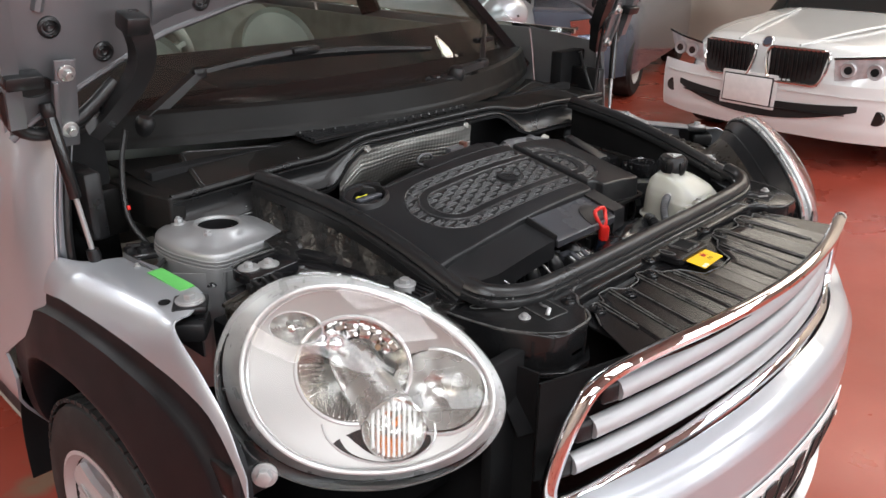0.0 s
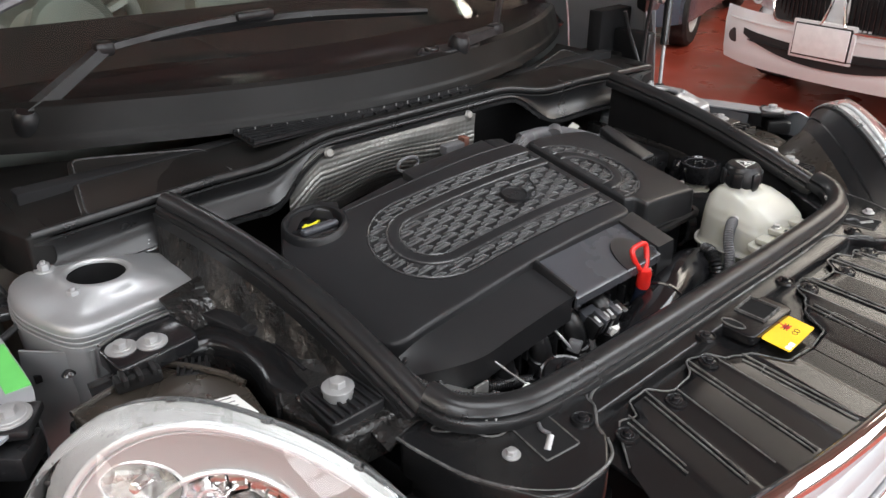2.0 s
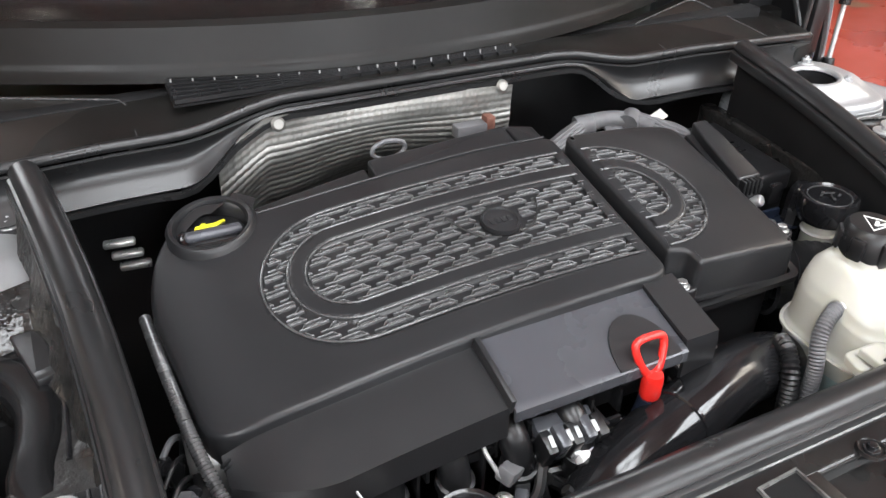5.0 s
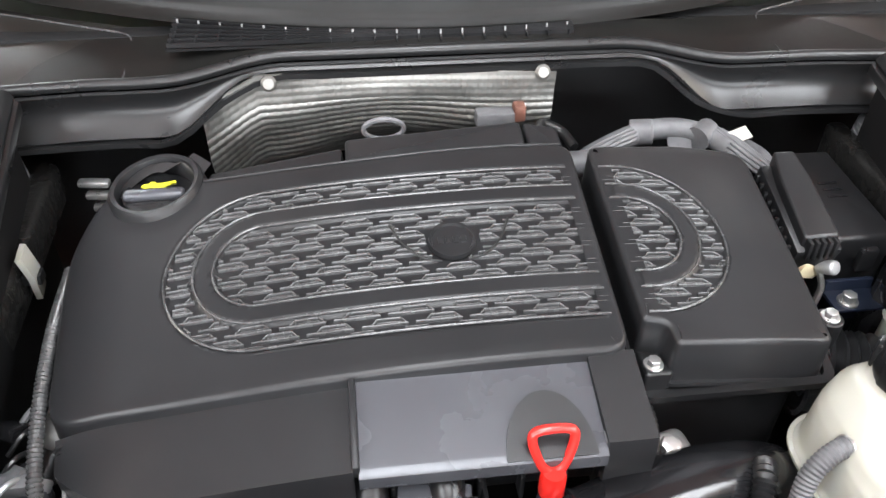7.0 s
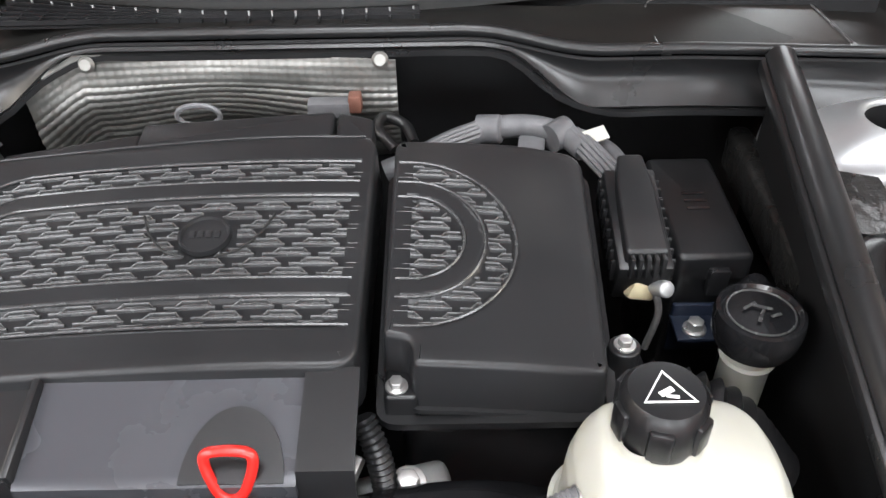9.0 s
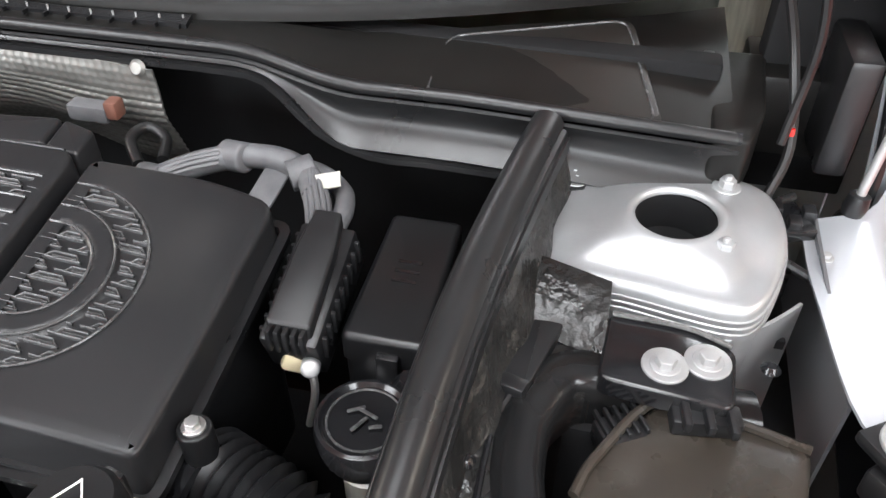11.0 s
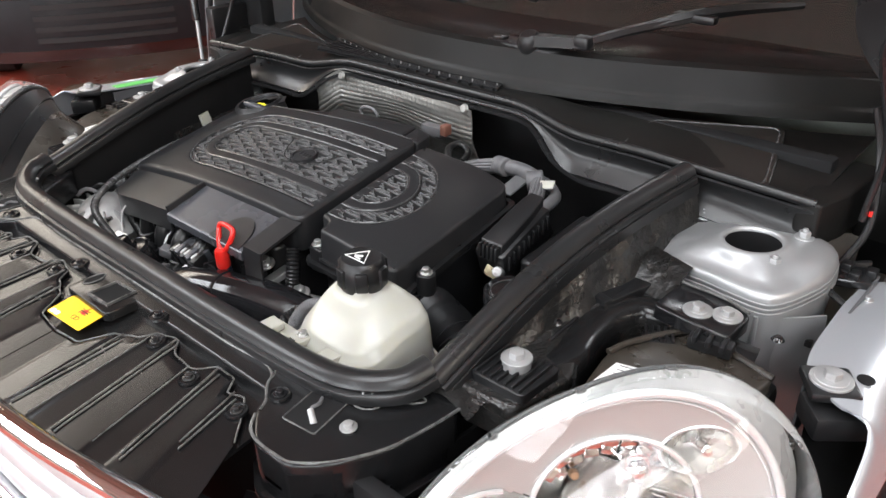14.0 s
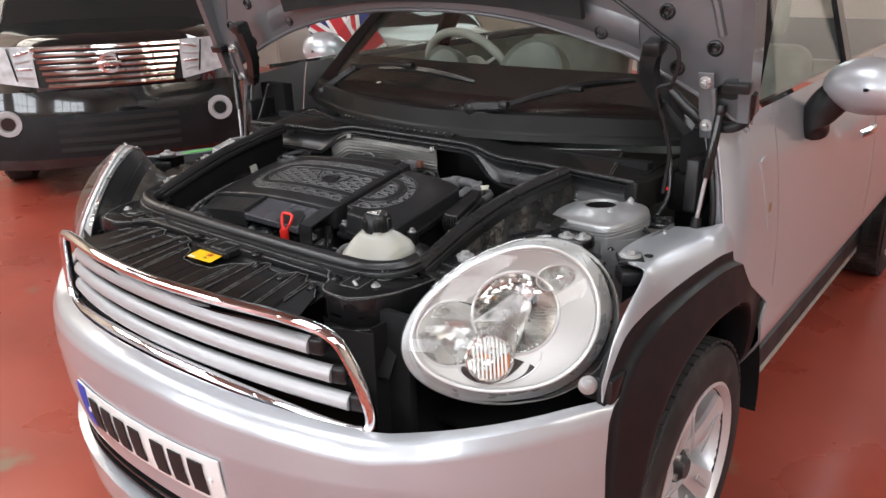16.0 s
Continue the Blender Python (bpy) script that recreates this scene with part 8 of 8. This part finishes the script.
def car_shell(top, length, half, nose, hood_z, hood_len, belt, roof_z, screen, mat, label_mat=""):
    """Lower body, cabin and wheels of a parked car; it points to -y, its front at y=0."""
    def body(u, v):
        t = v
        y = length * t
        w = plan(t, half, length, nose)
        a = math.pi * u
        zt = hood_z + (belt - hood_z) * min(1, max(0, y / hood_len)) - 0.22 * max(0, 1 - y / 0.16) ** 2
        c, q = math.cos(a), math.sin(a)
        x = w * math.copysign(abs(c) ** 0.32, c)
        z = 0.24 + (zt - 0.24) * abs(q) ** 0.38
        bow = 0.16 * (x / half) ** 2 * max(0, 1 - t * 4)
        return (x, y + bow, z)
    part("body", sheet(body, 64, 60), mat, top, angle=50)
    part("nose", sheet(lambda u, v: tuple(Vector(body(u, 0)).lerp(Vector((0, 0.02, 0.24 + (hood_z - 0.46) * 0.6)), v)), 64, 8), mat, top, angle=50)

    def cabin(u, v):
        a = math.pi * u
        c, q = math.cos(a), math.sin(a)
        y0, y1 = hood_len, length - 0.35
        y = y0 + (y1 - y0) * v
        f = min(1, (y - y0) / screen, (y1 - y) / (screen * 0.9))
        h = belt - 0.06 + (roof_z - belt + 0.06) * math.sin(math.pi / 2 * max(0, f)) ** 0.8
        w = half * (0.90 - 0.16 * f)
        return (w * math.copysign(abs(c) ** 0.4, c), y, belt - 0.10 + (h - belt + 0.10) * abs(q) ** 0.45)
    part("cabin_glass", sheet(cabin, 40, 30), M["tint"], top, angle=50)
    part("roof", sheet(lambda u, v: (half * 0.70 * (2 * u - 1), hood_len + screen * 0.95 + (length - 0.35 - hood_len - 1.8 * screen) * v, roof_z - 0.02 - 0.035 * (2 * u - 1) ** 2 + 0.012), 12, 12, 0.02), mat, top)
    for sx in (-1, 1):
        for wy in (0.85, length - 0.95):
            w = new("wheel")
            w.parent = top
            w.location = (sx * (half - 0.12), wy, 0.33)
            part("tyre", lathe([(0.21, -0.10), (0.30, -0.105), (0.33, -0.08), (0.33, 0.08), (0.30, 0.105), (0.21, 0.10), (0.21, -0.10)], 32, rot=(0, 90, 0)), M["tyre"], w)
            part("rim", lathe([(0, 0.07), (0.06, 0.08), (0.10, 0.05), (0.20, 0.085), (0.215, 0.10), (0.215, 0.05), (0, 0.0)], 32, rot=(0, 90 * sx, 0)), M["alloy"], w)


def stand(top, place, heading):
    top.matrix_world = pose(*place, 0, 0, heading)


# white saloon with twin grilles
bm_ = thing("white_saloon", "white saloon car with twin chrome grilles and blank plate", "car")
car_shell(bm_, 5.0, 0.93, 1.1, 0.80, 1.45, 0.92, 1.47, 0.7, M["whitepaint"])


def nose_y(x):
    return 0.16 * (x / 0.93) ** 2 + 0.33 * max(0, abs(x) - 0.55) ** 1.5


for sx in (-1, 1):
    cx = sx * 0.225
    outline = [(cx - 0.195, 0.12), (cx + 0.195, 0.12), (cx + 0.205, 0.04), (cx + 0.165, -0.10), (cx - 0.165, -0.10), (cx - 0.205, 0.04)]
    outline = [(x + sx * 0.02, z) for x, z in rounded(outline, 0.05, 5)]
    gr = part("twin_grille", sweep([(x, nose_y(x) - 0.03 + 0.10 * (z + 0.08), 0.665 + z) for x, z in outline], [(0.010 * math.cos(a), 0.010 * math.sin(a)) for a in [k * math.pi / 4 for k in range(8)]], up=(0, -1, 0), closed=True), M["chrome"], bm_, "chrome kidney-shaped grille")
    part("grille_back", sheet(lambda u, v: (cx + sx * 0.02 + (0.40 * u - 0.20) * (1 - 0.18 * v), nose_y(cx) - 0.014 + 0.018 * (1 - v), 0.785 - 0.22 * v), 6, 4, 0.003), M["black"], gr)
    for k in range(12):
        x = cx + sx * 0.02 - 0.165 + 0.030 * k
        part("grille_bar", rbox(0.007, 0.014, 0.20, 0.002, at=(x, nose_y(x) - 0.022, 0.672), rot=(5, 0, 0)), M["gloss"], gr)
    hl = part("headlamp", sheet(lambda u, v: (sx * (0.48 + 0.38 * u), nose_y(0.48 + 0.38 * u) - 0.022 + 0.05 * v, 0.745 + 0.03 * u - 0.145 * v * (1 - 0.25 * u) + 0.02 * u), 16, 8, 0.01), M["lampgrey"], bm_, "clear headlamp with dark inner rings")
    for hx in (0.57, 0.71):
        part("lamp_bowl", lathe([(0, 0.004), (0.034, 0.008), (0.044, 0.012), (0.050, 0.0)], 20, at=(sx * hx, nose_y(hx) - 0.022, 0.685), rot=(90, 0, 0)), M["silverplastic"], hl)
        part("lamp_eye", cyl(0.026, 0.004, 18, at=(sx * hx, nose_y(hx) - 0.028, 0.685), rot=(90, 0, 0)), M["tint"], hl)
    part("lamp_brow", tube([(sx * 0.48, nose_y(0.48) - 0.030, 0.748), (sx * 0.68, nose_y(0.68) - 0.030, 0.772), (sx * 0.86, nose_y(0.86) - 0.030, 0.795)], 0.008, 6, 5), M["tint"], hl)
    part("fog_lamp", lathe([(0, 0.012), (0.045, 0.010), (0.05, 0), (0.05, -0.02), (0, -0.02)], 24, at=(sx * 0.76, nose_y(0.76) - 0.015, 0.40), rot=(90, 0, 0)), M["tint"], bm_)
    part("sensor", cyl(0.016, 0.004, 14, at=(sx * 0.30, nose_y(0.3) - 0.018, 0.555), rot=(90, 0, 0)), M["whitepaint"], bm_)
part("bumper", sheet(lambda u, v: (-0.90 + 1.80 * u, nose_y(-0.90 + 1.80 * u) - 0.012 - 0.012 * math.sin(math.pi * min(1, v * 1.5)) + 0.10 * max(0, v - 0.8), 0.585 - 0.36 * v), 40, 16, 0.01), M["whitepaint"], bm_, "white front bumper")
part("lower_intake", sheet(lambda u, v: (-0.66 + 1.32 * u, nose_y(-0.66 + 1.32 * u) - 0.030, 0.435 + 0.035 * (2 * u - 1) ** 2 - (0.115 - 0.075 * (2 * u - 1) ** 2) * v), 30, 4, 0.004), M["black"], bm_, "dark curved lower intake")
part("intake_strip", sweep([(x, nose_y(x) - 0.036, 0.39 + 0.015 * (x / 0.66) ** 2) for x in [-0.60 + 0.1 * k for k in range(13)]], [(-0.005, -0.003), (0.005, -0.003), (0.005, 0.003), (-0.005, 0.003)]), M["plastic"], bm_)
part("bumper_crease", sweep([(x, nose_y(x) - 0.028, 0.515) for x in [-0.85 + 0.1 * k for k in range(18)]], [(-0.004, -0.003), (0.004, -0.003), (0.004, 0.003), (-0.004, 0.003)]), M["whitepaint"], bm_)
pl = part("blank_plate", rbox(0.35, 0.012, 0.18, 0.004, at=(-0.05, -0.045, 0.485)), M["white"], bm_, "blank white plate in a dark frame")
part("plate_frame", rbox(0.368, 0.008, 0.198, 0.006, at=(-0.05, -0.040, 0.485)), M["black"], pl)
part("plate_holder", rbox(0.41, 0.02, 0.235, 0.01, at=(-0.05, -0.026, 0.485)), M["whitepaint"], pl)
part("round_emblem", lathe([(0, 0.006), (0.036, 0.006), (0.040, 0.0), (0, 0)], 24, at=(0, 0.045, 0.805), rot=(60, 0, 0)), M["chrome"], bm_)
part("emblem_field", lathe([(0, 0.008), (0.028, 0.007), (0.030, 0.005)], 24, at=(0, 0.045, 0.806), rot=(60, 0, 0)), M["bluepaint"], bm_)
for sx in (-1, 1):
    part("bonnet_crease", tube([(sx * 0.22, 0.06, 0.80), (sx * 0.34, 0.6, 0.868), (sx * 0.48, 1.35, 0.915)], 0.010, 6, 6), M["whitepaint"], bm_)
stand(bm_, (4.09, 1.80, 0), -97)

# black people carrier with a wide chrome grille
van = thing("black_people_carrier", "glossy black people carrier with a wide chrome grille", "car")
car_shell(van, 4.8, 0.90, 0.8, 1.10, 0.95, 1.18, 1.85, 0.75, M["blackpaint"])


def van_y(x):
    return 0.16 * (x / 0.90) ** 2 + 0.3 * max(0, abs(x) - 0.6) ** 1.5


for k in range(7):
    z = 1.045 - 0.041 * k
    part("grille_bar", sweep([(x, van_y(x) - 0.035, z) for x in [-0.475 + 0.012 * k + (0.95 - 0.024 * k) * j / 12 for j in range(13)]], [(-0.0145, -0.010), (0.0145, -0.010), (0.0135, 0.004), (0.008, 0.010), (-0.008, 0.010), (-0.0135, 0.004)], up=(0, -1, 0.2)), M["chrome"], van, "chrome grille bar")
part("grille_back", sheet(lambda u, v: (-0.46 + 0.92 * u, van_y(-0.46 + 0.92 * u) - 0.020, 1.06 - 0.27 * v), 12, 4, 0.004), M["black"], van)
part("grille_emblem", sweep([(0.065 * math.cos(a), -0.062, 0.935 + 0.058 * math.sin(a)) for a in [2 * math.pi * k / 28 for k in range(28)]], [(-0.010, -0.008), (0.010, -0.008), (0.010, 0.008), (-0.010, 0.008)], up=(0, -1, 0), closed=True), M["chrome"], van, "round chrome emblem")
part("emblem_bar", rbox(0.15, 0.012, 0.030, 0.003, at=(0, -0.066, 0.935)), M["chrome"], van)
for sx in (-1, 1):
    hl = part("headlamp", sheet(lambda u, v: (sx * (0.47 + 0.36 * u), van_y(0.47 + 0.36 * u) - 0.030, 1.06 + 0.01 * u - (0.27 - 0.05 * u) * v), 16, 8, 0.01), M["lampgrey"], van, "large clear headlamp")
    part("lamp_divider", rbox(0.012, 0.012, 0.22, 0.004, at=(sx * 0.605, van_y(0.605) - 0.034, 0.945), rot=(0, sx * 8, 0)), M["tint"], hl)
    for k in range(4):
        part("lamp_facet", rbox(0.10, 0.012, 0.018, 0.004, at=(sx * 0.535, van_y(0.535) - 0.034, 1.02 - 0.052 * k), rot=(0, sx * (12 - 8 * k), 0)), M["silverplastic"] if k % 2 else M["chrome"], hl)
    part("lamp_side", rbox(0.09, 0.012, 0.16, 0.006, at=(sx * 0.775, van_y(0.775) - 0.034, 0.955)), M["white"], hl)
    part("fog_lamp", lathe([(0, 0.006), (0.05, 0.006), (0.056, 0.018), (0.085, 0.018), (0.09, 0), (0, 0)], 28, at=(sx * 0.70, van_y(0.70) - 0.072, 0.56), rot=(90, 0, 0)), M["silverplastic"], van, "round chrome ringed fog lamp")
    part("fog_lens", cyl(0.045, 0.004, 20, at=(sx * 0.70, van_y(0.70) - 0.080, 0.56), rot=(90, 0, 0)), M["tint"], van)
    part("mirror", rbox(0.20, 0.14, 0.20, 0.05, 3, at=(sx * 1.0, 1.15, 1.15)), M["blackpaint"], van)
for k in range(4):
    part("bumper_slot", sheet(lambda u, v: (-0.40 + 0.80 * u, van_y(-0.40 + 0.80 * u) - 0.068, 0.57 - 0.065 * k - 0.030 * v), 10, 2, 0.004), M["black"], van)
part("bumper", sheet(lambda u, v: (-0.88 + 1.76 * u, van_y(-0.88 + 1.76 * u) - 0.012 - 0.03 * math.sin(math.pi * min(1, v * 1.3)) + 0.1 * max(0, v - 0.85), 0.76 - 0.54 * v), 40, 14, 0.01), M["blackpaint"], van, "glossy black bumper")
part("lower_bumper", sheet(lambda u, v: (-0.86 + 1.72 * u, van_y(-0.86 + 1.72 * u) - 0.052 - 0.01 * math.sin(math.pi * v), 0.60 - 0.30 * v), 40, 8, 0.008), M["arch"], van, "dull black lower bumper")
stand(van, (-3.815, 2.137, 0), 60)

# blue-grey hatchback and silver car further back
blue = thing("blue_grey_hatchback", "blue-grey hatchback parked behind", "car")
car_shell(blue, 4.2, 0.88, 0.8, 0.80, 1.05, 0.95, 1.45, 0.8, M["bluepaint"])
part("intake", sheet(lambda u, v: (-0.55 + 1.1 * u, 0.16 * ((-0.55 + 1.1 * u) / 0.88) ** 2 - 0.03, 0.52 - 0.20 * v), 12, 4, 0.006), M["black"], blue)
part("chrome_strip", sweep([(x, 0.16 * (x / 0.88) ** 2 - 0.04, 0.63) for x in [-0.5 + 0.1 * k for k in range(11)]], [(-0.012, -0.01), (0.012, -0.01), (0.012, 0.01), (-0.012, 0.01)]), M["chrome"], blue)
for sx in (-1, 1):
    part("headlamp", sheet(lambda u, v: (sx * (0.42 + 0.38 * u), 0.16 * ((0.42 + 0.38 * u) / 0.88) ** 2 + 0.02 * u - 0.02 + 0.06 * v, 0.76 + 0.05 * u - 0.13 * v), 12, 6, 0.01), M["reflector"], blue)
stand(blue, (4.4, 4.1, 0), -72)
silv = thing("silver_hatchback", "silver hatchback parked behind", "car")
car_shell(silv, 3.9, 0.85, 0.8, 0.82, 1.0, 0.95, 1.42, 0.8, M["silver"])
part("intake", sheet(lambda u, v: (-0.45 + 0.9 * u, 0.16 * ((-0.45 + 0.9 * u) / 0.85) ** 2 - 0.03, 0.60 - 0.22 * v), 12, 4, 0.006), M["black"], silv)
for sx in (-1, 1):
    part("headlamp", lathe([(0, 0.03), (0.07, 0.02), (0.10, 0.0), (0, -0.02)], 24, at=(sx * 0.58, 0.05, 0.70), rot=(80, 0, 0)), M["reflector"], silv)
    part("fog_lamp", lathe([(0, 0.012), (0.04, 0.01), (0.05, 0)], 20, at=(sx * 0.62, 0.06, 0.50), rot=(90, 0, 0)), M["amber"], silv)
stand(silv, (3.35, 4.35, 0), -60)
white2 = thing("white_hatchback", "white hatchback parked behind the people carrier", "car")
car_shell(white2, 4.1, 0.86, 0.8, 0.85, 1.0, 0.95, 1.45, 0.8, M["whitepaint"])
stand(white2, (-2.9, 4.9, 0), 62)

# flag behind the car; board and legs are added to carry it
flag = thing("flag_stand_in", "blue, white and red flag on an added tilted board and legs", "flag board", (-3.36, 4.1, 0.82))
FL = pose(0, 0, 0, 0, 58, 20) @ Matrix.Diagonal((0.42, 0.42, 0.42, 1))
part("cloth", xf(rbox(2.4, 0.02, 1.3, 0), FL), M["flagblue"], flag)
for rot, w, m_, d in ((28, 0.26, "white", 0.014), (-28, 0.26, "white", 0.014), (28, 0.10, "flagred", 0.022), (-28, 0.10, "flagred", 0.022)):
    part("diagonal", xf(rbox(2.3, 0.012, w, 0, at=(0, -d - 0.004 * (rot > 0), 0), rot=(0, rot, 0)), FL), M[m_], flag)
for sx, sz, m_, d in ((0.42, 1.3, "white", 0.034), (2.4, 0.42, "white", 0.038), (0.25, 1.3, "flagred", 0.046), (2.4, 0.25, "flagred", 0.050)):
    part("cross", xf(rbox(sx, 0.012, sz, 0, at=(0, -d, 0)), FL), M[m_], flag)
for lx in (-0.12, 0.16):
    part("leg", cyl(0.012, 0.72, 10, at=(lx, 0.06, -0.82)), M["steel"], flag)
